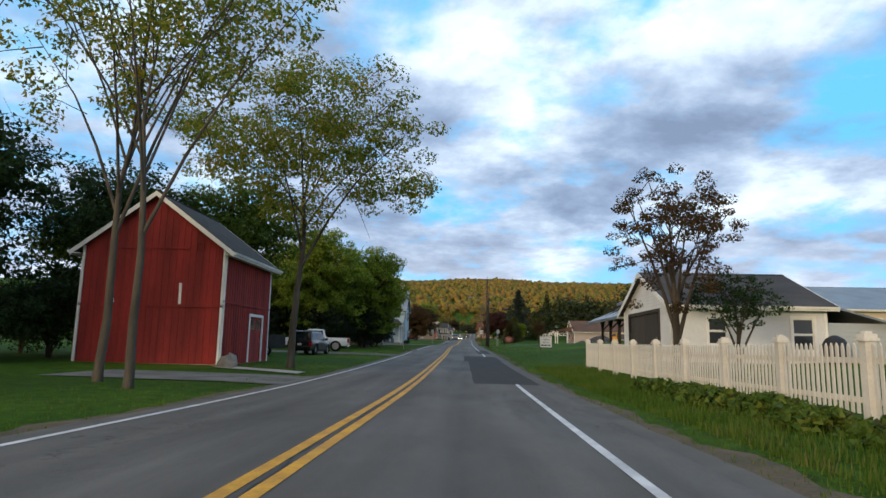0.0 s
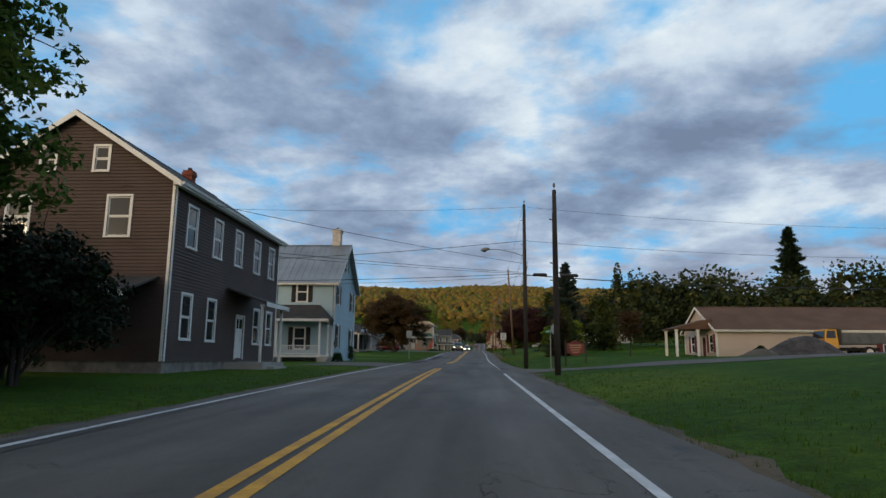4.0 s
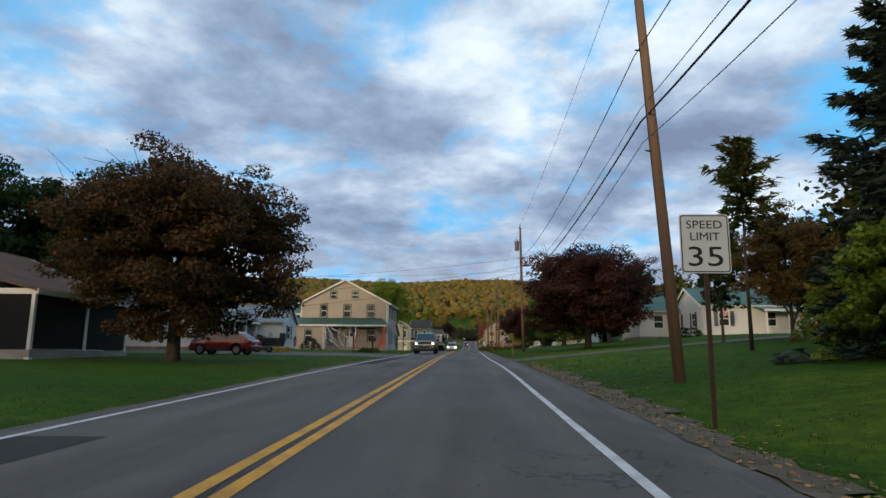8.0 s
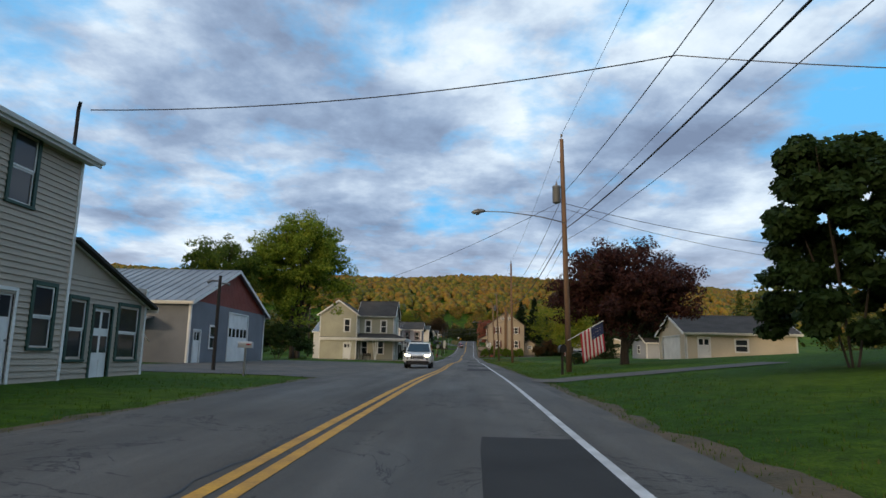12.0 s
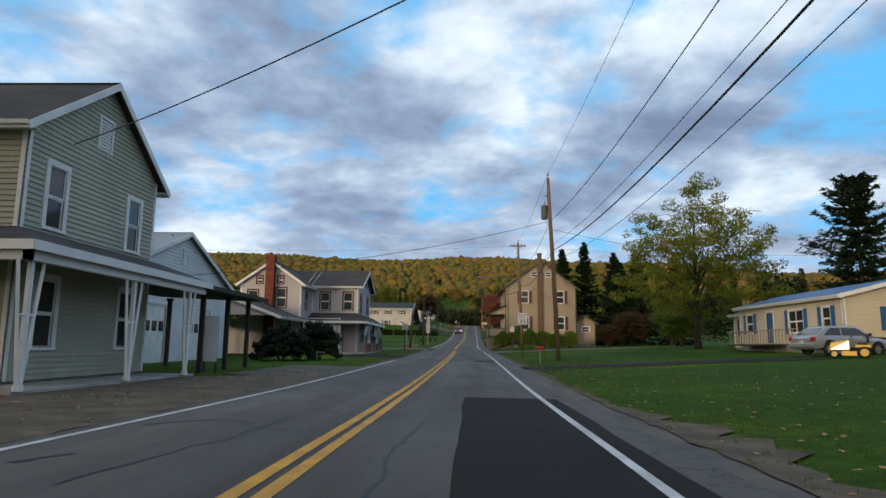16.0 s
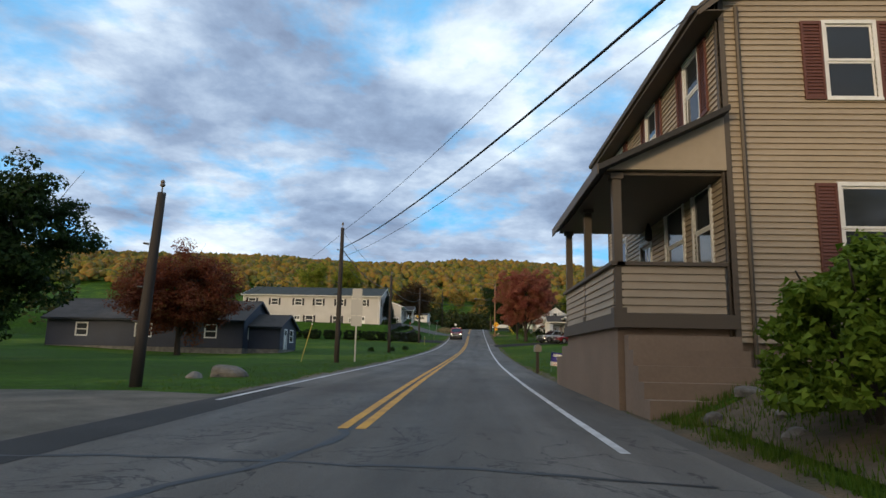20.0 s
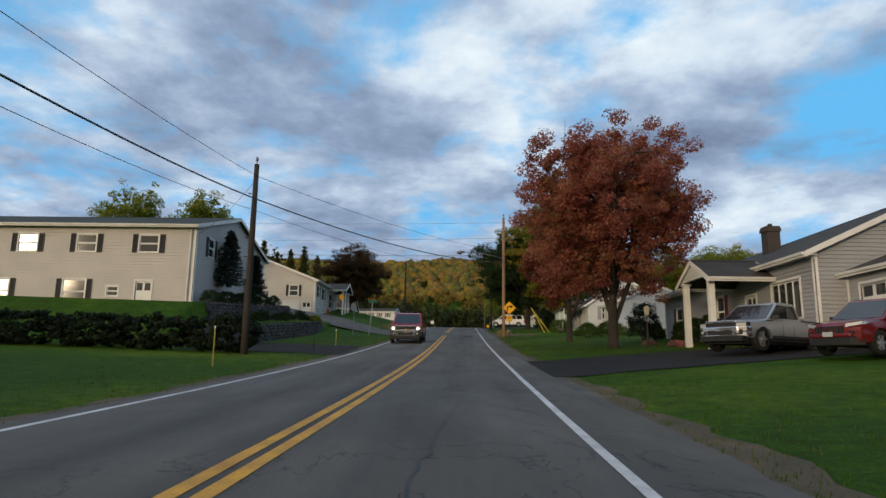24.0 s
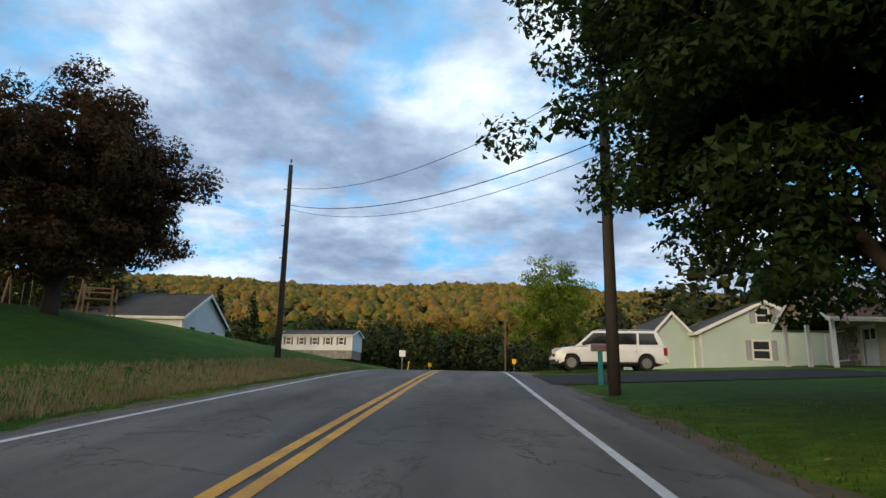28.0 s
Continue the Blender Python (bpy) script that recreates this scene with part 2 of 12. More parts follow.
def asphalt_mat():
    """Worn road: lighter wheel tracks, darker seams and edges, long streaks, stains, hairline cracks, fine stone."""
    m = bpy.data.materials.new("asphalt")
    m.use_nodes = True
    n, l = m.node_tree.nodes, m.node_tree.links
    b = n["Principled BSDF"]
    b.inputs["Specular IOR Level"].default_value = 0.35
    geo = n.new("ShaderNodeNewGeometry")

    def noise(scale, stretch, detail=5.0, rough=0.55, dist=0.0):
        mp = n.new("ShaderNodeMapping")
        mp.inputs["Scale"].default_value = stretch
        l.new(geo.outputs["Position"], mp.inputs[0])
        t = n.new("ShaderNodeTexNoise")
        t.inputs["Scale"].default_value, t.inputs["Detail"].default_value, t.inputs["Roughness"].default_value, t.inputs["Distortion"].default_value = scale, detail, rough, dist
        l.new(mp.outputs[0], t.inputs["Vector"])
        return t.outputs["Fac"]

    def math_(op, a, c):
        q = n.new("ShaderNodeMath")
        q.operation = op
        for i, v in enumerate((a, c)):
            if hasattr(v, "links"):
                l.new(v, q.inputs[i])
            else:
                q.inputs[i].default_value = v
        return q.outputs[0]

    def remap(src, a, c, lo, hi):
        r = n.new("ShaderNodeMapRange")
        r.inputs[1].default_value, r.inputs[2].default_value, r.inputs[3].default_value, r.inputs[4].default_value = a, c, lo, hi
        l.new(src, r.inputs[0])
        return r.outputs[0]

    at = n.new("ShaderNodeAttribute")
    at.attribute_name = "across"
    wander = math_("ADD", at.outputs["Fac"], remap(noise(0.25, (1, 0.5, 1)), 0.3, 0.7, -0.25, 0.25))
    rp = n.new("ShaderNodeValToRGB")
    l.new(remap(wander, -4.4, 4.4, 0.0, 1.0), rp.inputs[0])
    e = rp.color_ramp.elements
    e[0].position, e[0].color = 0.0, (0.085, 0.077, 0.066, 1)
    e[1].position, e[1].color = 1.0, (0.085, 0.077, 0.066, 1)
    for u, v in ((-3.7, 0.092), (-2.5, 0.108), (-1.7, 0.084), (-0.85, 0.103), (-0.15, 0.078), (0.8, 0.103), (1.65, 0.084), (2.5, 0.107), (3.5, 0.095), (4.0, 0.105)):
        k = e.new((u + 4.4) / 8.8)
        k.color = (v * 0.98, v * 0.90, v * 0.80, 1)
    streak = remap(noise(1.6, (1, 0.035, 1), 6.0), 0.3, 0.7, 0.74, 1.22)
    blotch = remap(noise(0.35, (1, 0.4, 1), 6.0, 0.65), 0.32, 0.68, 0.68, 1.22)
    speck = remap(noise(70.0, (1, 1, 1), 3.0, 0.7), 0.25, 0.75, 0.62, 1.38)
    wear = math_("MULTIPLY", math_("MULTIPLY", streak, blotch), speck)
    # hairline cracks where a slow noise crosses its middle, in patches
    line_ = math_("ABSOLUTE", math_("SUBTRACT", noise(0.55, (1, 0.8, 1), 7.0, 0.6, 0.6), 0.5), 0.0)
    where = remap(noise(0.09, (1, 0.6, 1), 3.0), 0.44, 0.54, 0.0, 1.0)
    crk = math_("MULTIPLY", remap(line_, 0.0, 0.008, 0.8, 0.0), where)
    wear = math_("MULTIPLY", wear, math_("SUBTRACT", 1.0, crk))
    hs = n.new("ShaderNodeHueSaturation")
    l.new(rp.outputs[0], hs.inputs["Color"]), l.new(wear, hs.inputs["Value"])
    l.new(hs.outputs[0], b.inputs["Base Color"])
    l.new(remap(noise(0.8, (1, 0.2, 1)), 0.3, 0.7, 0.68, 0.9), b.inputs["Roughness"])
    bp = n.new("ShaderNodeBump")
    bp.inputs["Strength"].default_value, bp.inputs["Distance"].default_value = 0.45, 0.01
    l.new(speck, bp.inputs["Height"])
    l.new(bp.outputs[0], b.inputs["Normal"])
    MATS["asphalt"] = m
    return m


def lawn_mat():
    """Mown grass: deep and yellowish greens in patches, clover and thatch flecks, short dark gaps between tufts."""
    m = bpy.data.materials.new("lawn")
    m.use_nodes = True
    n, l = m.node_tree.nodes, m.node_tree.links
    b = n["Principled BSDF"]
    b.inputs["Roughness"].default_value, b.inputs["Specular IOR Level"].default_value = 0.9, 0.12
    geo = n.new("ShaderNodeNewGeometry")

    def noise(scale, detail, rough=0.55, dist=0.0, stretch=(1, 1, 1)):
        mp = n.new("ShaderNodeMapping")
        mp.inputs["Scale"].default_value = stretch
        l.new(geo.outputs["Position"], mp.inputs[0])
        t = n.new("ShaderNodeTexNoise")
        t.inputs["Scale"].default_value, t.inputs["Detail"].default_value, t.inputs["Roughness"].default_value, t.inputs["Distortion"].default_value = scale, detail, rough, dist
        l.new(mp.outputs[0], t.inputs["Vector"])
        return t.outputs["Fac"]

    def ramp(src, stops):
        r = n.new("ShaderNodeValToRGB")
        e = r.color_ramp.elements
        e[0].position, e[0].color = stops[0][0], (*stops[0][1], 1)
        e[1].position, e[1].color = stops[-1][0], (*stops[-1][1], 1)
        for p_, c_ in stops[1:-1]:
            k = e.new(p_)
            k.color = (c_[0] * 0.82, c_[1] * 0.93, c_[2] * 0.75, 1)
        l.new(src, r.inputs[0])
        return r.outputs[0]

    def mix(fac, a, c, blend="MIX"):
        x = n.new("ShaderNodeMix")
        x.data_type, x.blend_type = "RGBA", blend
        if hasattr(fac, "links"):
            l.new(fac, x.inputs[0])
        else:
            x.inputs[0].default_value = fac
        l.new(a, x.inputs[6])
        l.new(c, x.inputs[7])
        return x.outputs[2]

    broad = ramp(noise(0.09, 5.0, 0.6), [(0.30, (0.030, 0.064, 0.003)), (0.50, (0.052, 0.100, 0.004)), (0.70, (0.125, 0.160, 0.010))])
    tuft = ramp(noise(2.6, 6.0, 0.7, 0.4), [(0.30, (0.45, 0.50, 0.40)), (0.52, (1.0, 1.0, 1.0)), (0.72, (1.50, 1.36, 1.30))])
    blade = ramp(noise(34.0, 4.0, 0.75, 0.0, (1, 0.45, 1)), [(0.28, (0.42, 0.45, 0.4)), (0.5, (1.0, 1.0, 1.0)), (0.74, (1.75, 1.6, 1.5))])
    col = mix(1.0, mix(1.0, broad, tuft, "MULTIPLY"), blade, "MULTIPLY")
    straw = n.new("ShaderNodeRGB")
    straw.outputs[0].default_value = (0.13, 0.12, 0.045, 1)
    rag = n.new("ShaderNodeMapRange")
    rag.inputs[1].default_value, rag.inputs[2].default_value, rag.inputs[4].default_value = 0.60, 0.78, 0.55
    l.new(noise(0.8, 8.0, 0.7), rag.inputs[0])
    l.new(mix(rag.outputs[0], col, straw.outputs[0]), b.inputs["Base Color"])
    bp = n.new("ShaderNodeBump")
    bp.inputs["Strength"].default_value, bp.inputs["Distance"].default_value = 1.0, 0.05
    l.new(noise(18.0, 5.0, 0.7), bp.inputs["Height"])
    l.new(bp.outputs[0], b.inputs["Normal"])
    MATS["lawn"] = m
    return m


ASPHALT = asphalt_mat()
PATCH_NEW = mat("new_asphalt_patch", (0.020, 0.0195, 0.019), 0.95, spec=0.2, var=0.2, scale=8, fine=70, bump=0.3, world=True)
PATCH = mat("asphalt_patch", (0.034, 0.033, 0.032), 0.9, spec=0.3, var=0.2, scale=8, fine=70, bump=0.3, world=True)
SHOULDER = mat("asphalt_shoulder", (0.122, 0.110, 0.092), 0.9, var=0.25, scale=8, fine=60, bump=0.4, col2=(0.06, 0.06, 0.06), world=True)
GRAVEL = mat("gravel", (0.125, 0.11, 0.09), 0.95, var=0.4, scale=12, fine=22, bump=0.9, col2=(0.065, 0.06, 0.045), world=True)
DRIVE = mat("driveway_asphalt", (0.024, 0.023, 0.023), 0.95, spec=0.2, var=0.25, scale=6, fine=50, bump=0.4, world=True)
CONCRETE = mat("concrete", (0.40, 0.38, 0.35), 0.9, var=0.2, scale=8, fine=25, bump=0.3)
YELLOW = mat("yellow_paint", (0.62, 0.315, 0.022), 0.7, var=0.35, scale=22, fine=25, bump=0.2, col2=(0.40, 0.20, 0.03), world=True)
WHITE_LINE = mat("white_road_paint", (0.62, 0.62, 0.62), 0.7, var=0.2, scale=22, fine=25, bump=0.2, col2=(0.40, 0.40, 0.40), world=True)
GRASS = lawn_mat()
TAR = mat("tar", (0.018, 0.018, 0.02), 0.6, var=0.2, scale=8, fine=30, bump=0.2, world=True)

# ---- kit ----
def cubic(a, y):
    f = min(max((y - Y0) / STEP, 1.0), len(a) - 2.001)
    i = int(f)
    w = f - i
    p0, p1, p2, p3 = a[i - 1:i + 3]
    return 0.5 * (2 * p1 + (p2 - p0) * w + (2 * p0 - 5 * p1 + 4 * p2 - p3) * w * w + (3 * p1 - p0 - 3 * p2 + p3) * w ** 3)


def rx(y):
    return cubic(ROAD_X, y)


def rz(y):
    return cubic(ROAD_Z, y)


def smooth(a, b, x):
    t = min(max((x - a) / (b - a), 0.0), 1.0)
    return t * t * (3 - 2 * t)


def bump2(u, y, u0, y0, ru, ry):
    d = math.hypot((u - u0) / ru, (y - y0) / ry)
    return 0.0 if d >= 1 else (1 - d * d) ** 2


# banks and hollows beside the road: (u, y, radius across, radius along, height)
BANKS = [(-18, 520, 10, 15, -1.0), (-26, 563, 15, 20, -1.5), (7.5, 117, 7, 16, -0.5), (6.0, 150, 4.5, 22, -0.25), (8.0, 384.5, 4.2, 8, 0.8), (-24, 440, 18, 30, -0.5), (-30, 650, 34, 60, 1.5), (40, 150, 30, 60, -1.0)]
# rise of the lawns per metre away from the road: (y, right, left)
RISE = [(-60, 0.03, 0.0), (20, 0.05, 0.01), (60, 0.09, 0.01), (120, 0.05, 0.0), (160, 0.095, 0.01), (240, 0.10, 0.01), (300, 0.05, 0.01), (350, 0.05, 0.0), (430, 0.02, 0.0), (470, 0.06, 0.02), (482, 0.05, 0.03), (502, 0.05, 0.14), (513, 0.05, 0.25), (545, 0.04, 0.22), (600, 0.05, 0.14), (700, 0.05, 0.1)]


def lawn_rise(y, side):
    for a, b in zip(RISE[:-1], RISE[1:]):
        if y < b[0]:
            return a[side] + (b[side] - a[side]) * smooth(a[0], b[0], y)
    return RISE[-1][side]


def ground_h(u, y):
    """Height of the ground over the road's level."""
    a = abs(u)
    if u < 0:
        a += 0.55 * (1 - smooth(4.6, 6.6, a))
    if a <= 4.0:
        return -0.09
    h = -0.03 + 0.05 * smooth(4.4, 6, a) + lawn_rise(y, 1 if u > 0 else 2) * max(0.0, min(a, 26.0 if u > 0 else 17.0) - 5.2)
    if u < 0 and 468 < y < 512:
        w = smooth(476, 482, y) * (1 - smooth(500, 504, y))
        s = 0.0 + 0.02 * max(0.0, a - 5.2) + 1.15 * smooth(10.5, 10.75, a) + 1.1 * smooth(13.1, 13.35, a)
        h = h * (1 - w) + s * w
    for u0, y0, ru, ry, k in BANKS:
        h += k * bump2(u, y, u0, y0, ru, ry) * smooth(4.2, 6.0, a)
    return h


def G(u, y, h=0.0):
    """World place: u metres right of the yellow line, y along, h over the road's level."""
    return Vector((rx(y) + u, y, rz(y) + h))


def GG(u, y, h=0.0):
    return G(u, y, ground_h(u, y) + h)


def place(u, y, yaw=0.0, h=0.0, sink=0.0):
    v = GG(u, y, h - sink)
    return pose(v.x, v.y, v.z, 0, 0, yaw)


class M:
    """A mesh in the making: loose boxes, prisms, tubes and quads."""

    def __init__(self):
        self.v, self.f = [], []

    def add(self, vs, fs):
        k = len(self.v)
        self.v += [tuple(p) for p in vs]
        self.f += [tuple(i + k for i in q) for q in fs]
        return self

    def box(self, x0, x1, y0, y1, z0, z1):
        return self.add([(x0, y0, z0), (x1, y0, z0), (x1, y1, z0), (x0, y1, z0), (x0, y0, z1), (x1, y0, z1), (x1, y1, z1), (x0, y1, z1)],
                        [(0, 3, 2, 1), (4, 5, 6, 7), (0, 1, 5, 4), (1, 2, 6, 5), (2, 3, 7, 6), (3, 0, 4, 7)])

    def hexa(self, a, b):
        """Solid between two quads of like order."""
        return self.add(list(a) + list(b), [(3, 2, 1, 0), (4, 5, 6, 7), (0, 1, 5, 4), (1, 2, 6, 5), (2, 3, 7, 6), (3, 0, 4, 7)])

    def prism(self, poly, axis, a, b):
        """A polygon (list of 2D points) drawn out along an axis from a to b."""
        n = len(poly)
        at = {"x": lambda p, t: (t, p[0], p[1]), "y": lambda p, t: (p[0], t, p[1]), "z": lambda p, t: (p[0], p[1], t)}[axis]
        vs = [at(p, a) for p in poly] + [at(p, b) for p in poly]
        fs = [tuple(range(n - 1, -1, -1)), tuple(range(n, 2 * n))] + [(i, (i + 1) % n, n + (i + 1) % n, n + i) for i in range(n)]
        return self.add(vs, fs)

    def tube(self, pts, rs, n=8, caps=True):
        pts = [Vector(p) for p in pts]
        if not hasattr(rs, "__len__"):
            rs = [rs] * len(pts)
        vs, fs = [], []
        ref = None
        for i, p in enumerate(pts):
            d = (pts[min(i + 1, len(pts) - 1)] - pts[max(i - 1, 0)]).normalized()
            if ref is None:
                ref = Vector((1, 0, 0)) if abs(d.x) < 0.8 else Vector((0, 1, 0))
            s = d.cross(ref).normalized()
            c = s.cross(d)
            ref = c
            for k in range(n):
                w = 2 * math.pi * k / n
                vs.append(p + (s * math.cos(w) + c * math.sin(w)) * rs[i])
        for i in range(len(pts) - 1):
            for k in range(n):
                fs.append((i * n + k, i * n + (k + 1) % n, (i + 1) * n + (k + 1) % n, (i + 1) * n + k))
        if caps:
            fs.append(tuple(range(n - 1, -1, -1)))
            fs.append(tuple((len(pts) - 1) * n + k for k in range(n)))
        return self.add(vs, fs)

    def lathe(self, x, y, prof, n=14):
        """Turned shape on the upright axis at x, y; prof: (radius, z) from the bottom up."""
        vs, fs = [], []
        for r, z in prof:
            for k in range(n):
                w = 2 * math.pi * k / n
                vs.append((x + r * math.cos(w), y + r * math.sin(w), z))
        for i in range(len(prof) - 1):
            for k in range(n):
                fs.append((i * n + k, i * n + (k + 1) % n, (i + 1) * n + (k + 1) % n, (i + 1) * n + k))
        fs.append(tuple(range(n - 1, -1, -1)))
        fs.append(tuple((len(prof) - 1) * n + k for k in range(n)))
        return self.add(vs, fs)


def mesh_of(name, vs, fs, material, smooth_shade=False):
    me = bpy.data.meshes.new(name)
    me.from_pydata(vs, [], fs)
    me.materials.append(material)
    if smooth_shade:
        me.polygons.foreach_set("use_smooth", [True] * len(me.polygons))
    me.update()
    return me


def part(name, m, material, parent=None, label="", smooth_shade=False):
    ob = new(name, mesh_of(name, m.v, m.f, material, smooth_shade))
    if parent is not None:
        ob.parent = parent
    if label:
        tagged(ob, label=label)
    return ob


def rounded(ob, width=0.02, segments=2):
    b = ob.modifiers.new("bevel", "BEVEL")
    b.width, b.segments, b.limit_method, b.angle_limit = width, segments, "ANGLE", radians(35)
    return ob


def thing(name, label, category, m, group=""):
    ob = new(name)
    ob.matrix_world = m
    return tagged(ob, label=label, category=category, group=group)


def structure(name, m, material, label="", smooth_shade=False, category=""):
    return tagged(part(name, m, material, None, label, smooth_shade), kind="structure", category=category)

# ---- ground and road ----
def ridge_z(x, y):
    """The land's level far from the road: valley floor, then the long wooded ridge."""
    crest = 1290 + 60 * math.sin(x / 420 + 0.6) + 0.02 * x
    top = 124 + 5 * math.sin(x / 260 + 2.0) + 4 * math.sin(x / 117) + 2.5 * math.sin(x / 47 + 1)
    return top * smooth(crest - 760, crest, y) ** 1.15 * (1 - 0.3 * smooth(crest, crest + 500, y))


def land_z(x, y):
    u = x - rx(y)
    base = rz(y)
    near = base + ground_h(u, y)
    fade = smooth(60, 260, abs(u))
    r = ridge_z(x, y)
    far = base + 6 * smooth(120, 600, abs(u))
    return max(near * (1 - fade) + far * fade, r) if y > 560 else near * (1 - fade) + far * fade


def ground_sheet():
    us = sorted({-2400, -1700, -1250, -1000, -850, -720, -600, -500, -420, -350, -290, -240, -200, -165, -135, -110, -90, -75, -62, -52, *range(-46, -8, 2), -13.4, -13.1, -10.8, -10.5, *[v / 2 for v in range(-16, 17)], *range(9, 47, 2), 52, 62, 75, 90, 110, 135, 165, 200, 240, 290, 350, 420, 500, 600, 720, 850, 1000, 1250, 1700, 2400})
    ys = [-900, -600, -400, -250, -150, -90, -50, -30, *range(-18, 640, 4), *range(640, 1400, 22), 1600, 2000, 2600]
    vs, fs = [], []
    for y in ys:
        for u in us:
            x = rx(y) + u
            vs.append((x, y, land_z(x, y)))
    n = len(us)
    for j in range(len(ys) - 1):
        for i in range(n - 1):
            fs.append((j * n + i, j * n + i + 1, (j + 1) * n + i + 1, (j + 1) * n + i))
    m = M().add(vs, fs)
    return structure("ground", m, GRASS, "mown green lawns and verges beside a country road", True, "lawn")


ground_sheet()


def fray(y, seed, amp):
    """A smooth ragged offset along the road."""
    return amp * (0.45 * math.sin(y * 0.9 + seed) + 0.3 * math.sin(y * 2.3 + 1.7 * seed) + 0.25 * math.sin(y * 5.1 + 2.9 * seed) + 0.2 * math.sin(y * 11.3 + 0.7 * seed))


def ribbon(u0, u1, y0, y1, h, dy=3.0, crown=0.0, wob=0.0, seed=0, cols=2):
    """A strip along the road between offsets u0 and u1."""
    n = max(1, int((y1 - y0) / dy))
    m = M()
    vs, fs = [], []
    k = cols + 1
    for i in range(n + 1):
        y = y0 + (y1 - y0) * i / n
        a, b = u0 + fray(y, seed + 1, wob), u1 + fray(y, seed + 5, wob)
        for j in range(k):
            u = a + (b - a) * j / cols
            vs.append(G(u, y, h - crown * u * u))
        if i:
            fs += [((i - 1) * k + j, (i - 1) * k + j + 1, i * k + j + 1, i * k + j) for j in range(cols)]
    return m.add(vs, fs)


CROWN = 0.0012
road = structure("road", ribbon(-3.58, 4.1, -60, 700, 0.02, 2.5, CROWN, cols=10), ASPHALT, "worn grey asphalt two-lane road", True, "road")
across = road.data.attributes.new("across", "FLOAT", "POINT")
across.data.foreach_set("value", [v.co.x - rx(v.co.y) for v in road.data.vertices])
structure("shoulder", ribbon(3.98, 4.5, -60, 700, 0.004, 0.6, CROWN, 0.13, 3), SHOULDER, "crumbled asphalt and gravel road edge", True, "road edge")
structure("shoulder", ribbon(-3.85, -3.5, -60, 700, 0.004, 0.6, CROWN, 0.09, 4), SHOULDER, "crumbled asphalt and gravel road edge", True, "road edge")
LITTER = mat("leaf_litter", (0.115, 0.08, 0.046), 0.95, var=0.5, scale=16, fine=24, bump=0.9, col2=(0.055, 0.048, 0.026), world=True)


def edge_strip(side, a, b, seed):
    """Bare soil and leaf litter where the asphalt crumbles into the grass, frayed on its outer side."""
    vs, fs, n = [], [], int(620 / 0.45)
    for i in range(n + 1):
        y = -40 + 0.45 * i
        w = max(0.03, b - a + fray(y, seed, 0.22) + 0.16 * math.sin(y * 0.11 + seed))
        for u, dz in ((a - 0.1, 0.0), (a + w * 0.5, 0.022), (a + w, 0.012)):
            vs.append(GG(side * u, y, dz))
        if i:
            k = 3 * i
            fs += [(k - 3, k - 2, k + 1, k), (k - 2, k - 1, k + 2, k + 1)]
    structure("soil_edge", M().add(vs, fs), LITTER, "bare soil and leaf litter along the road edge", True, "soil")


edge_strip(1, 4.5, 4.8, 2.0)
edge_strip(-1, 3.75, 3.95, 7.0)


def line(u0, u1, spans, material, label):
    for a, b in spans:
        ob = structure("road_marking", ribbon(u0, u1, a, b, 0.026, 2.0, CROWN, 0.006, int(a * 7)), material, label, True, "road marking")


YEL = [(-60, 103.8), (116.2, 376.0), (384.2, 503.8), (511.0, 690)]
line(-0.195, -0.05, YEL, YELLOW, "worn double yellow centre line")
line(0.05, 0.195, YEL, YELLOW, "worn double yellow centre line")
line(3.19, 3.31, [(-60, 20.5), (50.5, 57.5), (66, 97), (103, 103.9), (105.9, 106.8), (108.9, 109.8), (111, 111.9), (113, 375.3), (382.8, 690)], WHITE_LINE, "worn white edge line")
line(-3.34, -3.22, [(-60, 60), (68, 122), (135, 221), (300, 343.5), (388, 503.2), (503.9, 505.0), (505.7, 506.7), (507.3, 508.2), (508.8, 690)], WHITE_LINE, "worn white edge line")


def pad(name, u0, u1, y0, y1, material, label, h=0.015, n=6, skew=0.0, category="driveway"):
    """A paved area lying on the ground; skew shifts its far-from-road end along y."""
    if -4.2 < u0 < -3.9:
        u0 = -3.52
    m, k = max(2, int(abs(u1 - u0) / 1.0)), max(2, int(abs(y1 - y0) / 1.0))
    rnd = random.Random(int(u0 * 10 + y0 * 7))
    vs, fs = [], []
    for j in range(k + 1):
        for i in range(m + 1):
            f = i / m
            u = u0 + (u1 - u0) * f
            y = y0 + (y1 - y0) * j / k + skew * f + (rnd.uniform(-0.12, 0.12) if j in (0, k) else 0)
            if -3.7 < u < 4.2:
                v = G(u, y, 0.026 if name == "asphalt_patch" else 0.004)
                v.z += h if name == "asphalt_patch" else -0.02
            else:
                v = GG(u, y, h + 0.012)
            vs.append(v)
    for j in range(k):
        for i in range(m):
            a = j * (m + 1) + i
            q = (a, a + 1, a + m + 2, a + m + 1)
            fs.append(q if (u1 - u0) * (y1 - y0) > 0 else q[::-1])
    return structure(name, M().add(vs, fs), material, label, True, category)


def road_patch(u0, u1, y0, y1, material=PATCH, label="dark new asphalt patch in the road"):
    structure("asphalt_patch", ribbon(u0, u1, y0, y1, 0.0235, 1.0, CROWN, 0.03, int(y0)), material, label, True, "road patch")


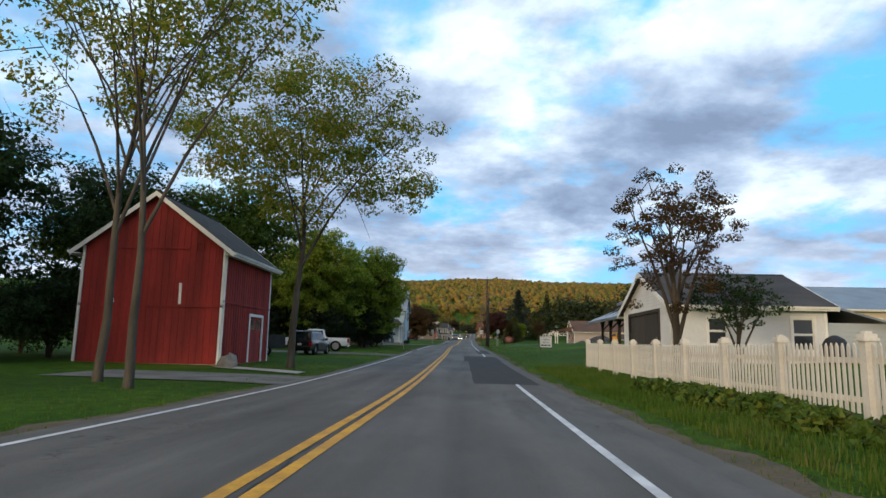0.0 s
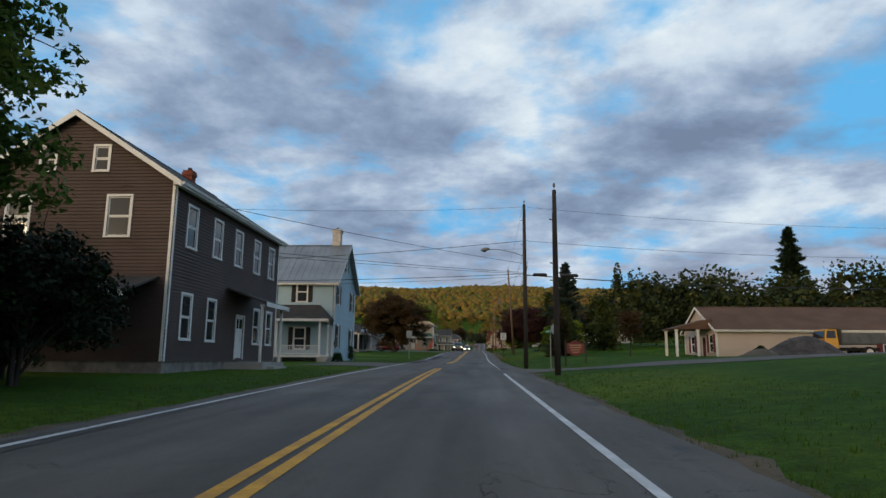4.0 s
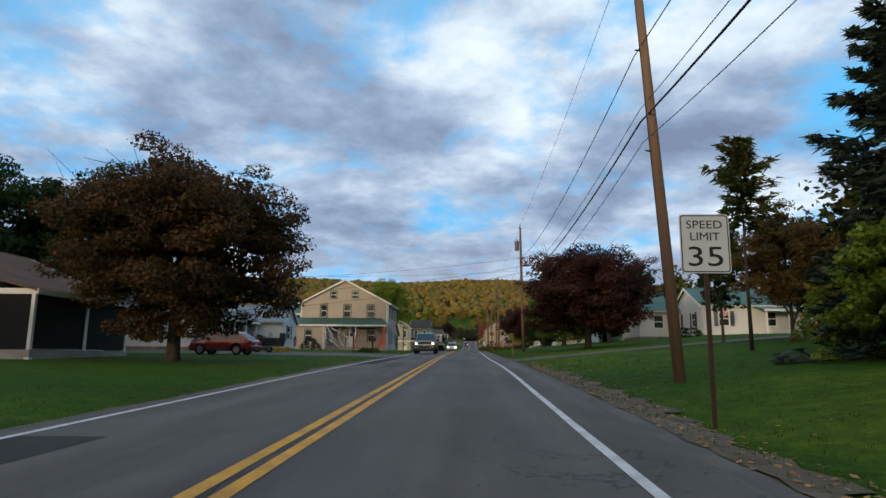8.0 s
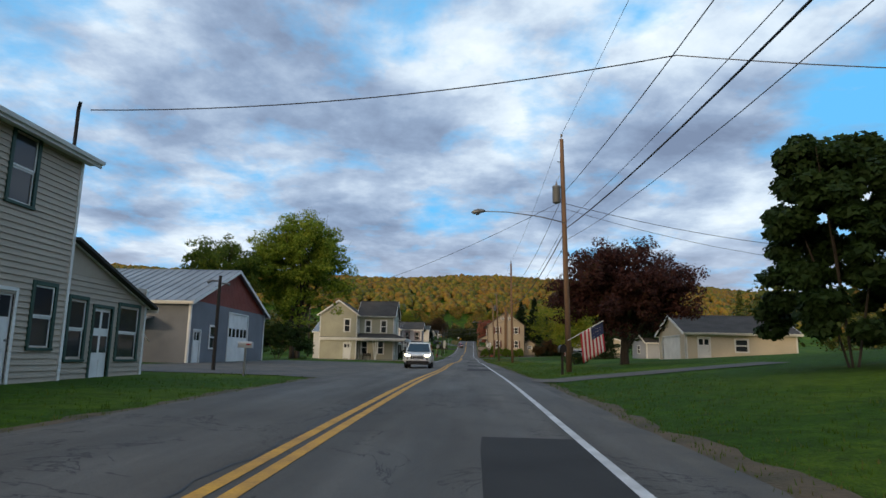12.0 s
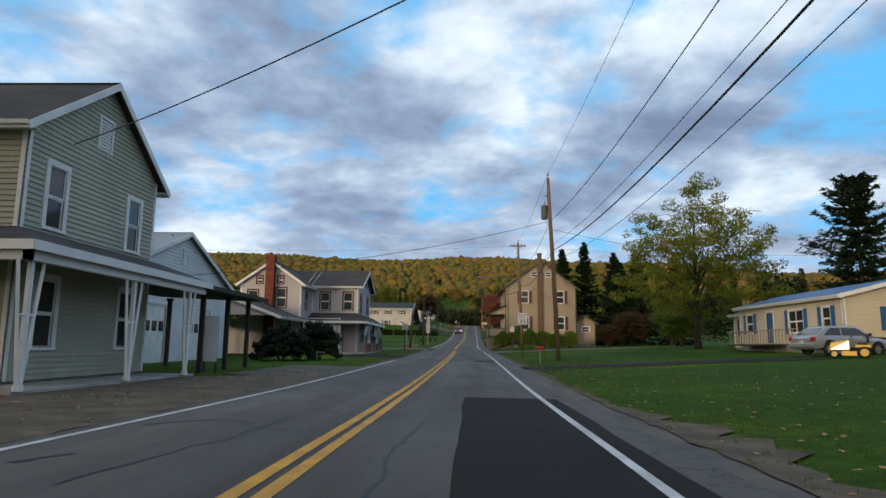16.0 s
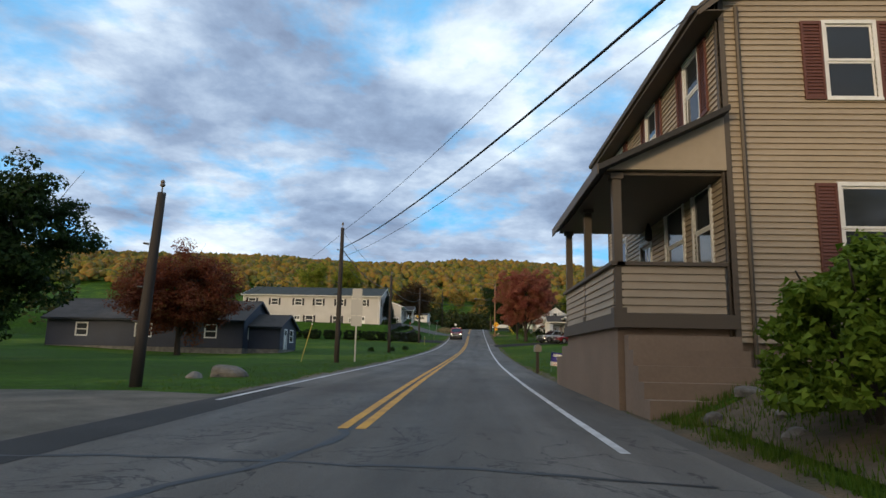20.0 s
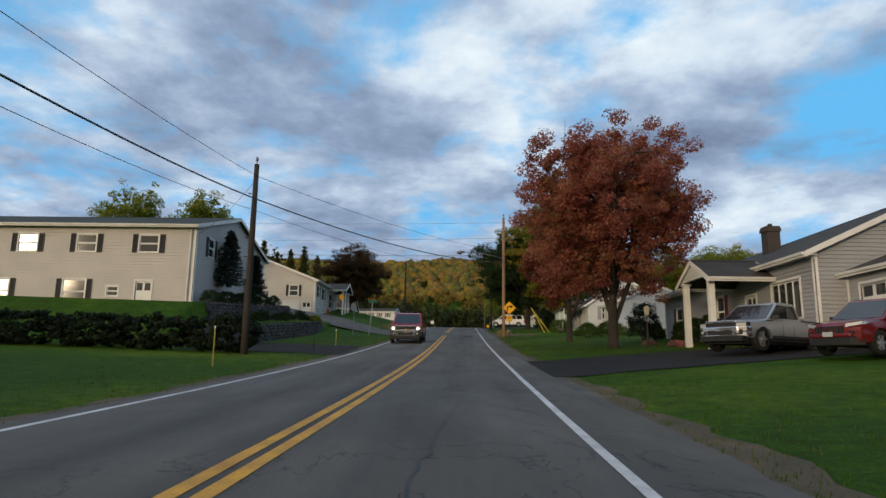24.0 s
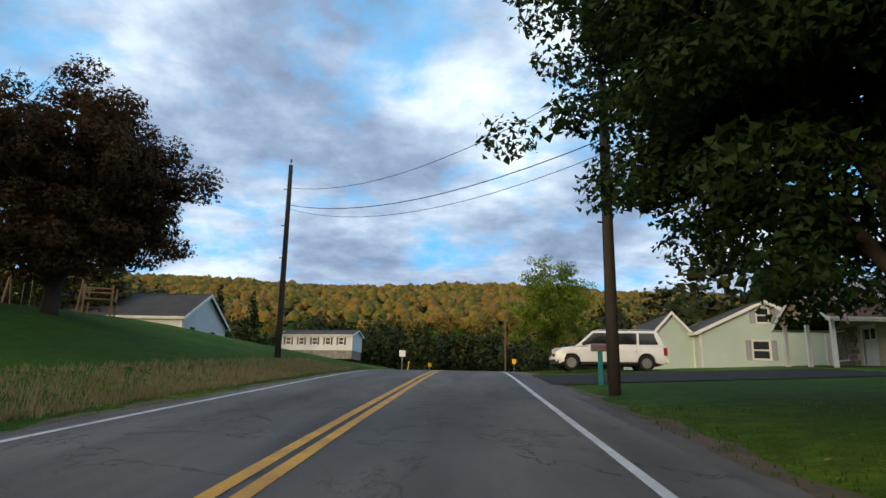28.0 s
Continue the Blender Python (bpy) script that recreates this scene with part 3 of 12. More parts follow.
def crack(pts, w=0.05, seed=0):
    """A tarred crack wandering over the road through (u, y) points."""
    rnd = random.Random(seed)
    fine = []
    for (a, b), (c, d) in zip(pts[:-1], pts[1:]):
        n = max(2, int(math.hypot(c - a, d - b) / 0.35))
        for i in range(n):
            t = i / n
            fine.append((a + (c - a) * t + rnd.uniform(-0.07, 0.07), b + (d - b) * t + rnd.uniform(-0.07, 0.07)))
    fine.append(pts[-1])
    vs, fs = [], []
    for i, (a, b) in enumerate(fine):
        p, q = fine[max(0, i - 1)], fine[min(len(fine) - 1, i + 1)]
        dx_, dy_ = q[0] - p[0], q[1] - p[1]
        ll = math.hypot(dx_, dy_) + 1e-6
        k = w * rnd.uniform(0.3, 1.0) / 2
        for s in (-1, 1):
            uu, yy = a - dy_ / ll * k * s, b + dx_ / ll * k * s
            vs.append(G(uu, yy, 0.0245 - CROWN * uu * uu))
        if i:
            j = 2 * i
            fs.append((j - 2, j - 1, j + 1, j))
    structure("tar_crack", M().add(vs, fs), TAR, "tar-sealed crack in the asphalt", True, "road crack")

# ---- houses ----
GLASS = mat("window_glass", (0.03, 0.035, 0.04), 0.06, var=0.05, bump=0.0, spec=0.45)
WHITE = mat("white_paint", (0.74, 0.74, 0.72), 0.6, var=0.1, scale=12, fine=18, bump=0.08)
BLIND = mat("window_blind", (0.42, 0.44, 0.42), 0.8, var=0.15, scale=30, fine=60, bump=0.1)
BLACK_PAINT = mat("black_paint", (0.012, 0.013, 0.017), 0.55, var=0.15, bump=0.05)
DARK_METAL = mat("dark_metal", (0.03, 0.03, 0.032), 0.5, 0.6, bump=0.05)
STEEL = mat("galvanised_steel", (0.36, 0.37, 0.37), 0.45, 0.8, var=0.12, bump=0.05)
STONE = mat("foundation_stone", (0.26, 0.245, 0.22), 0.9, var=0.3, scale=20, fine=9, bump=0.6)
BRICK = mat("chimney_brick", (0.20, 0.055, 0.035), 0.9, var=0.3, scale=30, fine=20, bump=0.5)
SHINGLE = mat("dark_shingles", (0.055, 0.052, 0.05), 0.9, var=0.25, scale=9, fine=14, bump=0.6, stretch=(1, 1, 2.2))
SHINGLE_BROWN = mat("brown_shingles", (0.11, 0.062, 0.04), 0.9, var=0.2, scale=6, fine=14, bump=0.5)
TIN = mat("tin_roof", (0.25, 0.265, 0.28), 0.42, 0.55, var=0.18, scale=5, fine=6, bump=0.1, stretch=(1, 1, 1))
GREEN_TIN = mat("green_tin_roof", (0.05, 0.13, 0.10), 0.5, 0.2, var=0.2, scale=6, fine=8, bump=0.1)
SIDES = {"S": ((0, 0), (1, 0), (0, -1)), "N": ((1, 1), (-1, 0), (0, 1)), "E": ((1, 0), (0, 1), (1, 0)), "W": ((0, 1), (0, -1), (-1, 0))}


def wall(h, side, box, z0, z1, peak, opens, siding, course=0.13, boards=False, back=None, trim=WHITE, corner=True, upright=False):
    """One outer wall with its openings cut through it: a core, lapped boards (or upright battens), corner strips."""
    x0, x1, y0, y1 = box
    (ox, oy), (ax, ay), (nx, ny) = SIDES[side]
    o = Vector((x1 if ox else x0, y1 if oy else y0, 0))
    ln = (x1 - x0) if ax else (y1 - y0)
    a3, n3 = Vector((ax, ay, 0)), Vector((nx, ny, 0))
    top = z1 if peak is None else peak

    def pt(a, z, off):
        v = o + a3 * a + n3 * off
        return (v.x, v.y, z)

    def lr(z):
        if z <= z1 or peak is None:
            return 0.0, ln
        k = (z - z1) / (peak - z1)
        return ln / 2 * k, ln - ln / 2 * k

    def pieces(zs):
        for b, t in zip(zs[:-1], zs[1:]):
            if t - b < 1e-4:
                continue
            (l0, r0), (l1, r1) = lr(b), lr(min(t, top - 1e-3))
            zm = (b + t) / 2
            cuts = sorted((q[1], q[1] + q[3]) for q in opens if q[2] < zm < q[2] + q[4])
            left = (l0, l1)
            for c0, c1 in cuts:
                if c0 > min(left) + 0.01:
                    yield b, t, left[0], c0, left[1], c0
                left = (max(c1, l0), max(c1, l1))
            if r0 > left[0] + 0.01:
                yield b, t, left[0], r0, left[1], max(r1, left[1])

    def solid(m, p, f0, f1, bk):
        b, t, a0, a1, b0, b1 = p
        m.hexa([pt(a0, b, f0), pt(a1, b, f0), pt(a1, b, bk), pt(a0, b, bk)], [pt(b0, t, f1), pt(b1, t, f1), pt(b1, t, bk), pt(b0, t, bk)])

    cuts = sorted({z0, z1, top, *[q[2] for q in opens], *[q[2] + q[4] for q in opens]})
    core = M()
    for p in pieces([c for c in cuts if z0 <= c <= top]):
        solid(core, p, 0.0, 0.0, -0.14)
    part("wall", core, back or siding, h)
    if upright:
        m = M()
        a = 0.16
        while a < ln:
            zt = top if peak is None else min(top, z1 + (peak - z1) * (1 - abs(a - ln / 2) / (ln / 2)))
            segs = [(z0, zt)]
            for q in opens:
                if q[1] - 0.05 < a < q[1] + q[3] + 0.05:
                    segs = [s for lo, hi in segs for s in ((lo, min(hi, q[2])), (max(lo, q[2] + q[4]), hi)) if s[1] - s[0] > 0.05]
            for lo, hi in segs:
                m.hexa([pt(a - 0.02, lo, 0.022), pt(a + 0.02, lo, 0.022), pt(a + 0.02, lo, 0), pt(a - 0.02, lo, 0)], [pt(a - 0.02, hi, 0.022), pt(a + 0.02, hi, 0.022), pt(a + 0.02, hi, 0), pt(a - 0.02, hi, 0)])
            a += 0.3
        part("batten", m, siding, h)
    elif course:
        n = max(1, round((top - z0) / course))
        zs = [z0 + (top - z0) * i / n for i in range(n + 1)]
        lap = M()
        for p in pieces(zs):
            if boards:
                one = M()
                solid(one, p, 0.042, 0.006, 0.0)
                part("siding_board", one, siding, h)
            else:
                solid(lap, p, 0.04, 0.006, 0.0)
        if not boards:
            part("siding", lap, siding, h)
    if corner:
        for a in (0.0, ln):
            m = M()
            b = 0.11 if a == 0 else -0.11
            m.hexa([pt(a, z0, 0.05), pt(a + b, z0, 0.05), pt(a + b, z0, 0.0), pt(a, z0, 0.0)], [pt(a, z1, 0.05), pt(a + b, z1, 0.05), pt(a + b, z1, 0.0), pt(a, z1, 0.0)])
            part("corner_trim", m, trim, h)
    for q in opens:
        opening(h, q, pt)


def opening(h, q, pt):
    kind, a, z, w, hh = q[:5]
    o = q[5] if len(q) > 5 else {}
    fr = o.get("frame", WHITE)
    t = o.get("t", 0.09)

    def bar(m, a0, a1, b0, b1, f, k):
        m.hexa([pt(a0, b0, f), pt(a1, b0, f), pt(a1, b0, k), pt(a0, b0, k)], [pt(a0, b1, f), pt(a1, b1, f), pt(a1, b1, k), pt(a0, b1, k)])

    m = M()
    bar(m, a - t, a, z - 0.02, z + hh + t, 0.06, -0.10)
    bar(m, a + w, a + w + t, z - 0.02, z + hh + t, 0.06, -0.10)
    bar(m, a, a + w, z + hh, z + hh + t, 0.065, -0.10)
    if kind == "win":
        bar(m, a - t, a + w + t, z - 0.07, z, 0.085, -0.10)
        sash = M()
        half = o.get("rail", 0.5) * hh
        for b0, b1, f in ((z, z + half, 0.0), (z + half, z + hh, 0.02)):
            bar(sash, a, a + 0.045, b0, b1, f, f - 0.03), bar(sash, a + w - 0.045, a + w, b0, b1, f, f - 0.03)
            bar(sash, a + 0.045, a + w - 0.045, b0, b0 + 0.05, f, f - 0.03), bar(sash, a + 0.045, a + w - 0.045, b1 - 0.05, b1, f, f - 0.03)
        for k in range(1, o.get("split", 1)):
            c = a + w * k / o["split"]
            bar(sash, c - 0.02, c + 0.02, z, z + hh, 0.03, -0.03)
        win = part("window", m, fr, h)
        part("sash", sash, o.get("sash", WHITE), win)
        for b0, b1, f in ((z + 0.05, z + half - 0.05, -0.012), (z + half + 0.05, z + hh - 0.05, 0.008)):
            g = M()
            bar(g, a + 0.045, a + w - 0.045, b0, b1, f, f - 0.006)
            part("pane", g, GLASS, win).visible_shadow = False
        bl = o.get("blind", 0.0)
        if bl:
            c = M()
            n = max(2, int(hh * bl / 0.06))
            for i in range(n):
                zz = z + hh - hh * bl * (i + 1) / n
                bar(c, a + 0.02, a + w - 0.02, zz + 0.006, zz + hh * bl / n, -0.05, -0.056)
            part("blind", c, BLIND, win)
        if o.get("shut"):
            for s0 in (a - t - o.get("sw", 0.36), a + w + t):
                s = M()
                sw = o.get("sw", 0.36)
                zb, zt = z - 0.05, z + hh + 0.05
                vs = [pt(a_, z_, f_) for f_ in (0.075, 0.02) for a_, z_ in ((s0, zb), (s0 + sw, zb), (s0 + sw, zt), (s0, zt), (s0 + 0.05, zb + 0.07), (s0 + sw - 0.05, zb + 0.07), (s0 + sw - 0.05, zt - 0.07), (s0 + 0.05, zt - 0.07))]
                s.add(vs, [q_ for i in range(4) for j in ((i + 1) % 4,) for q_ in ((i, j, 4 + j, 4 + i), (8 + j, 8 + i, 12 + i, 12 + j), (i, 8 + i, 8 + j, j), (4 + j, 12 + j, 12 + i, 4 + i))])
                n = max(4, int(hh / 0.07))
                vs = []
                for i in range(n):
                    k0, k1 = zb + 0.07 + (zt - zb - 0.14) * i / n, zb + 0.07 + (zt - zb - 0.14) * (i + 1) / n
                    vs += [pt(s0 + 0.05, k0, 0.068), pt(s0 + sw - 0.05, k0, 0.068), pt(s0 + sw - 0.05, k1, 0.042), pt(s0 + 0.05, k1, 0.042)]
                s.add(vs, [(4 * i, 4 * i + 1, 4 * i + 2, 4 * i + 3) for i in range(n)] + [(4 * i + 3, 4 * i + 2, 4 * i + 5, 4 * i + 4) for i in range(n - 1)])
                part("shutter", s, o["shut"], win)
    elif kind == "vent":
        v = part("gable_vent", m, fr, h)
        s = M()
        n = max(3, int(hh / 0.09))
        for i in range(n):
            k = z + hh * i / n
            s.hexa([pt(a, k, 0.04), pt(a + w, k, 0.04), pt(a + w, k, 0.02), pt(a, k, 0.02)], [pt(a, k + hh / n, 0.0), pt(a + w, k + hh / n, 0.0), pt(a + w, k + hh / n, -0.02), pt(a, k + hh / n, -0.02)])
        part("slat", s, fr, v)
    else:
        d = part("door_frame", m, fr, h)
        leaf = M()
        bar(leaf, a, a + w, z, z + hh, -0.02, -0.07)
        rows = 4 if kind == "garage" else 3
        cols = max(2, int(w / 0.7)) if kind == "garage" else 2
        for r in range(rows):
            for c in range(cols):
                glazed = (kind == "garage" and r == o.get("lights", 2)) or (kind == "door" and r >= 3 - o.get("glass", 1))
                a0, a1 = a + w * (c + 0.14) / cols, a + w * (c + 0.86) / cols
                b0, b1 = z + hh * (r + 0.13) / rows, z + hh * (r + 0.87) / rows
                if not glazed:
                    bar(leaf, a0, a1, b0, b1, -0.008, -0.03)
        dd = part("door", leaf, o.get("door", WHITE), d)
        for r in range(rows):
            for c in range(cols):
                glazed = (kind == "garage" and r == o.get("lights", 2)) or (kind == "door" and r >= 3 - o.get("glass", 1))
                if glazed:
                    g = M()
                    bar(g, a + w * (c + 0.14) / cols, a + w * (c + 0.86) / cols, z + hh * (r + 0.16) / rows, z + hh * (r + 0.84) / rows, -0.014, -0.022)
                    part("pane", g, GLASS, d)
        if kind == "door":
            k = M()
            v = pt(a + w * 0.9, z + hh * 0.47, 0.02)
            k.tube([pt(a + w * 0.9, z + hh * 0.47, -0.03), v], [0.03, 0.035], 8)
            part("handle", k, STEEL, d)


def slab(m, p0, p1, p2, p3, th):
    """A sloping sheet through four corners, th thick downwards."""
    m.hexa([(p[0], p[1], p[2] - th) for p in (p0, p1, p2, p3)], [p0, p1, p2, p3])


def gable_roof(h, box, ze, rise, ridge, roof, over=0.35, th=0.1, trim=WHITE, seams=0.0, rake=0.3):
    x0, x1, y0, y1 = box
    swap = ridge == "y"
    if swap:
        x0, x1, y0, y1 = y0, y1, x0, x1
    mid = (y0 + y1) / 2
    sl = rise / (mid - y0)
    zt, zl = ze + rise + 0.08, ze - over * sl + 0.08

    def q(x, y, z):
        return (y, x, z) if swap else (x, y, z)

    a, b = x0 - rake, x1 + rake
    for yy in (y0 - over, y1 + over):
        m = M()
        slab(m, q(a, yy, zl), q(b, yy, zl), q(b, mid, zt), q(a, mid, zt), th)
        slope = part("roof_slope", m, roof, h)
        if seams:
            s = M()
            n = int((b - a) / seams)
            for i in range(n + 1):
                c = a + (b - a) * i / n
                slab(s, q(c - 0.015, yy, zl + 0.04), q(c + 0.015, yy, zl + 0.04), q(c + 0.015, mid, zt + 0.04), q(c - 0.015, mid, zt + 0.04), 0.05)
            part("standing_seam", s, roof, slope)
        f = M()
        s = -1 if yy < mid else 1
        y2 = yy + 0.03 * s
        f.hexa([q(a, yy, zl - 0.2), q(b, yy, zl - 0.2), q(b, y2, zl - 0.2), q(a, y2, zl - 0.2)], [q(a, yy, zl - 0.01), q(b, yy, zl - 0.01), q(b, y2, zl - 0.01), q(a, y2, zl - 0.01)])
        y3 = yy + 0.14 * s
        f.hexa([q(a, y2, zl - 0.12), q(b, y2, zl - 0.12), q(b, y3 - 0.03 * s, zl - 0.12), q(a, y3 - 0.03 * s, zl - 0.12)], [q(a, y2, zl - 0.02), q(b, y2, zl - 0.02), q(b, y3, zl - 0.02), q(a, y3, zl - 0.02)])
        part("gutter", f, trim, h)
        so = M()
        yw = y0 if yy < mid else y1
        so.hexa([q(a, yw, zl - 0.13), q(b, yw, zl - 0.13), q(b, yy, zl - 0.13), q(a, yy, zl - 0.13)], [q(a, yw, zl - 0.105), q(b, yw, zl - 0.105), q(b, yy, zl - 0.105), q(a, yy, zl - 0.105)])
        part("soffit", so, trim, h)
    for c, w in ((a, -0.03), (b, 0.03)):
        for yy in (y0 - over, y1 + over):
            m = M()
            m.hexa([q(c, yy, zl - 0.22), q(c + w, yy, zl - 0.22), q(c + w, mid, zt - 0.22), q(c, mid, zt - 0.22)], [q(c, yy, zl + 0.012), q(c + w, yy, zl + 0.012), q(c + w, mid, zt + 0.012), q(c, mid, zt + 0.012)])
            part("bargeboard", m, trim, h)
    m = M()
    m.hexa([q(a, mid - 0.14, zt - 0.04), q(b, mid - 0.14, zt - 0.04), q(b, mid + 0.14, zt - 0.04), q(a, mid + 0.14, zt - 0.04)], [q(a, mid - 0.02, zt + 0.03), q(b, mid - 0.02, zt + 0.03), q(b, mid + 0.02, zt + 0.03), q(a, mid + 0.02, zt + 0.03)])
    part("ridge_cap", m, roof, h)


def house_body(h, box, zf, ze, rise, ridge, siding, roof, opens, course=0.13, boards="", trim=WHITE, over=0.35, rake=0.3, seams=0.0, found=STONE, upright=False, skip="", gable=None):
    """Foundation, four walls with openings, gable roof."""
    x0, x1, y0, y1 = box
    m = M()
    m.box(x0 + 0.03, x1 - 0.03, y0 + 0.03, y1 - 0.03, -0.8, zf)
    part("foundation", m, found, h)
    for s in "SNEW":
        if s in skip:
            continue
        g = (ridge == "x" and s in "EW") or (ridge == "y" and s in "SN")
        wall(h, s, box, zf, ze, ze + rise if g else None, opens.get(s, []), siding, course, s in boards, trim=trim, upright=upright)
    gable_roof(h, box, ze, rise, ridge, roof, over, 0.1, trim, seams, rake)


def lean_roof(h, p0, p1, p2, p3, roof, trim=WHITE, th=0.09, name="porch_roof"):
    """A sloping porch roof: p0, p1 along the low edge, p2, p3 along the high edge."""
    m = M()
    slab(m, p0, p1, p2, p3, th)
    r = part(name, m, roof, h)
    m = M()
    d = (Vector(p0) - Vector(p3))
    d.z = 0
    d = d.normalized() * 0.03
    a, b = Vector(p0), Vector(p1)
    m.hexa([a + Vector((0, 0, -0.2)), b + Vector((0, 0, -0.2)), b + d + Vector((0, 0, -0.2)), a + d + Vector((0, 0, -0.2))], [a + Vector((0, 0, 0.01)), b + Vector((0, 0, 0.01)), b + d + Vector((0, 0, 0.01)), a + d + Vector((0, 0, 0.01))])
    part("fascia", m, trim, r)
    return r


def post(h, x, y, z0, z1, w=0.12, material=WHITE, name="post"):
    m = M()
    m.box(x - w / 2, x + w / 2, y - w / 2, y + w / 2, z0, z1)
    m.box(x - w * 0.75, x + w * 0.75, y - w * 0.75, y + w * 0.75, z0, z0 + 0.12)
    m.box(x - w * 0.75, x + w * 0.75, y - w * 0.75, y + w * 0.75, z1 - 0.12, z1)
    return part(name, m, material, h)


def railing(h, a, b, z0, hgt=0.85, gap=0.13, material=WHITE):
    m = M()
    a, b = Vector((a[0], a[1], z0)), Vector((b[0], b[1], z0))
    m.tube([a + Vector((0, 0, hgt)), b + Vector((0, 0, hgt))], 0.035, 6)
    m.tube([a + Vector((0, 0, 0.1)), b + Vector((0, 0, 0.1))], 0.03, 6)
    r = part("railing", m, material, h)
    n = max(1, int((b - a).length / gap))
    s = M()
    for i in range(1, n):
        p = a.lerp(b, i / n)
        s.box(p.x - 0.018, p.x + 0.018, p.y - 0.018, p.y + 0.018, z0 + 0.1, z0 + hgt)
    part("baluster", s, material, r)


def chimney(h, x, y, z0, z1, w=0.6, material=BRICK):
    m = M()
    m.box(x - w / 2, x + w / 2, y - w / 2, y + w / 2, z0, z1 - 0.3)
    m.box(x - w / 2 - 0.06, x + w / 2 + 0.06, y - w / 2 - 0.06, y + w / 2 + 0.06, z1 - 0.3, z1 - 0.12)
    m.box(x - w / 2 - 0.02, x + w / 2 + 0.02, y - w / 2 - 0.02, y + w / 2 + 0.02, z1 - 0.12, z1)
    c = part("chimney", m, material, h)
    f = M()
    f.lathe(x, y, [(0.13, z1), (0.12, z1 + 0.18)], 10)
    part("flue", f, DARK_METAL, c)


def downspout(h, x, y, z0, z1, material=WHITE):
    m = M()
    m.tube([(x, y, z1), (x, y, z0 + 0.15), (x, y - 0.15, z0)], 0.045, 6)
    part("downspout", m, material, h)


# ---- trees ----
BARK = mat("bark", (0.055, 0.045, 0.036), 0.95, var=0.35, scale=30, fine=14, bump=0.9, stretch=(1, 1, 0.25))
BARK_PALE = mat("pale_bark", (0.085, 0.075, 0.06), 0.95, var=0.35, scale=30, fine=14, bump=0.9, stretch=(1, 1, 0.25))
LEAF_GREEN = leaf_mat("green_leaves", [(0.03, 0.06, 0.01), (0.055, 0.10, 0.016), (0.09, 0.14, 0.022), (0.15, 0.17, 0.03)])
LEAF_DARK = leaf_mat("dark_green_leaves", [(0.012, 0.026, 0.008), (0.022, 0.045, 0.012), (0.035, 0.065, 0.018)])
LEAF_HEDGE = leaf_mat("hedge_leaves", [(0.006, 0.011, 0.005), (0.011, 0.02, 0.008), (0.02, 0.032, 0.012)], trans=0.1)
LEAF_LIGHT = leaf_mat("yellow_green_leaves", [(0.08, 0.135, 0.016), (0.16, 0.215, 0.025), (0.25, 0.265, 0.035), (0.36, 0.30, 0.04)], trans=0.5)
LEAF_RED = leaf_mat("russet_leaves", [(0.07, 0.022, 0.014), (0.12, 0.035, 0.02), (0.17, 0.05, 0.025), (0.16, 0.09, 0.03)])
LEAF_ORANGE = leaf_mat("orange_red_leaves", [(0.17, 0.05, 0.045), (0.31, 0.09, 0.07), (0.40, 0.16, 0.095), (0.27, 0.18, 0.08)], trans=0.55)
LEAF_FRESH = leaf_mat("fresh_green_leaves", [(0.06, 0.10, 0.013), (0.125, 0.19, 0.022), (0.21, 0.28, 0.034), (0.32, 0.34, 0.045)], trans=0.5)
NEEDLES_GREEN = leaf_mat("green_needles", [(0.025, 0.05, 0.014), (0.05, 0.08, 0.02), (0.085, 0.10, 0.03), (0.12, 0.085, 0.04)], trans=0.15)
LEAF_PURPLE = leaf_mat("purple_leaves", [(0.025, 0.012, 0.013), (0.045, 0.02, 0.02), (0.07, 0.028, 0.024), (0.05, 0.035, 0.018)])
LEAF_BRONZE = leaf_mat("bronze_green_leaves", [(0.022, 0.024, 0.01), (0.05, 0.036, 0.015), (0.095, 0.048, 0.022), (0.045, 0.045, 0.016)])
LEAF_MAPLE = leaf_mat("maple_leaves", [(0.06, 0.095, 0.014), (0.12, 0.16, 0.022), (0.19, 0.21, 0.03), (0.32, 0.25, 0.035), (0.45, 0.17, 0.03)], trans=0.45)
LEAF_TURNING = leaf_mat("turning_leaves", [(0.06, 0.10, 0.014), (0.125, 0.175, 0.022), (0.225, 0.24, 0.03), (0.34, 0.23, 0.03)], trans=0.45)
NEEDLES = leaf_mat("needles", [(0.01, 0.022, 0.01), (0.018, 0.036, 0.014), (0.03, 0.05, 0.022)], trans=0.15)
NEEDLES_BROWN = leaf_mat("browning_needles", [(0.02, 0.03, 0.012), (0.045, 0.04, 0.018), (0.09, 0.055, 0.025), (0.03, 0.045, 0.015)], trans=0.15)
NEEDLES_BLUE = leaf_mat("blue_spruce_needles", [(0.02, 0.035, 0.025), (0.04, 0.06, 0.05), (0.06, 0.085, 0.07)], trans=0.15)
TWIGS = leaf_mat("dry_twigs", [(0.06, 0.04, 0.025), (0.11, 0.075, 0.045), (0.17, 0.12, 0.06)])


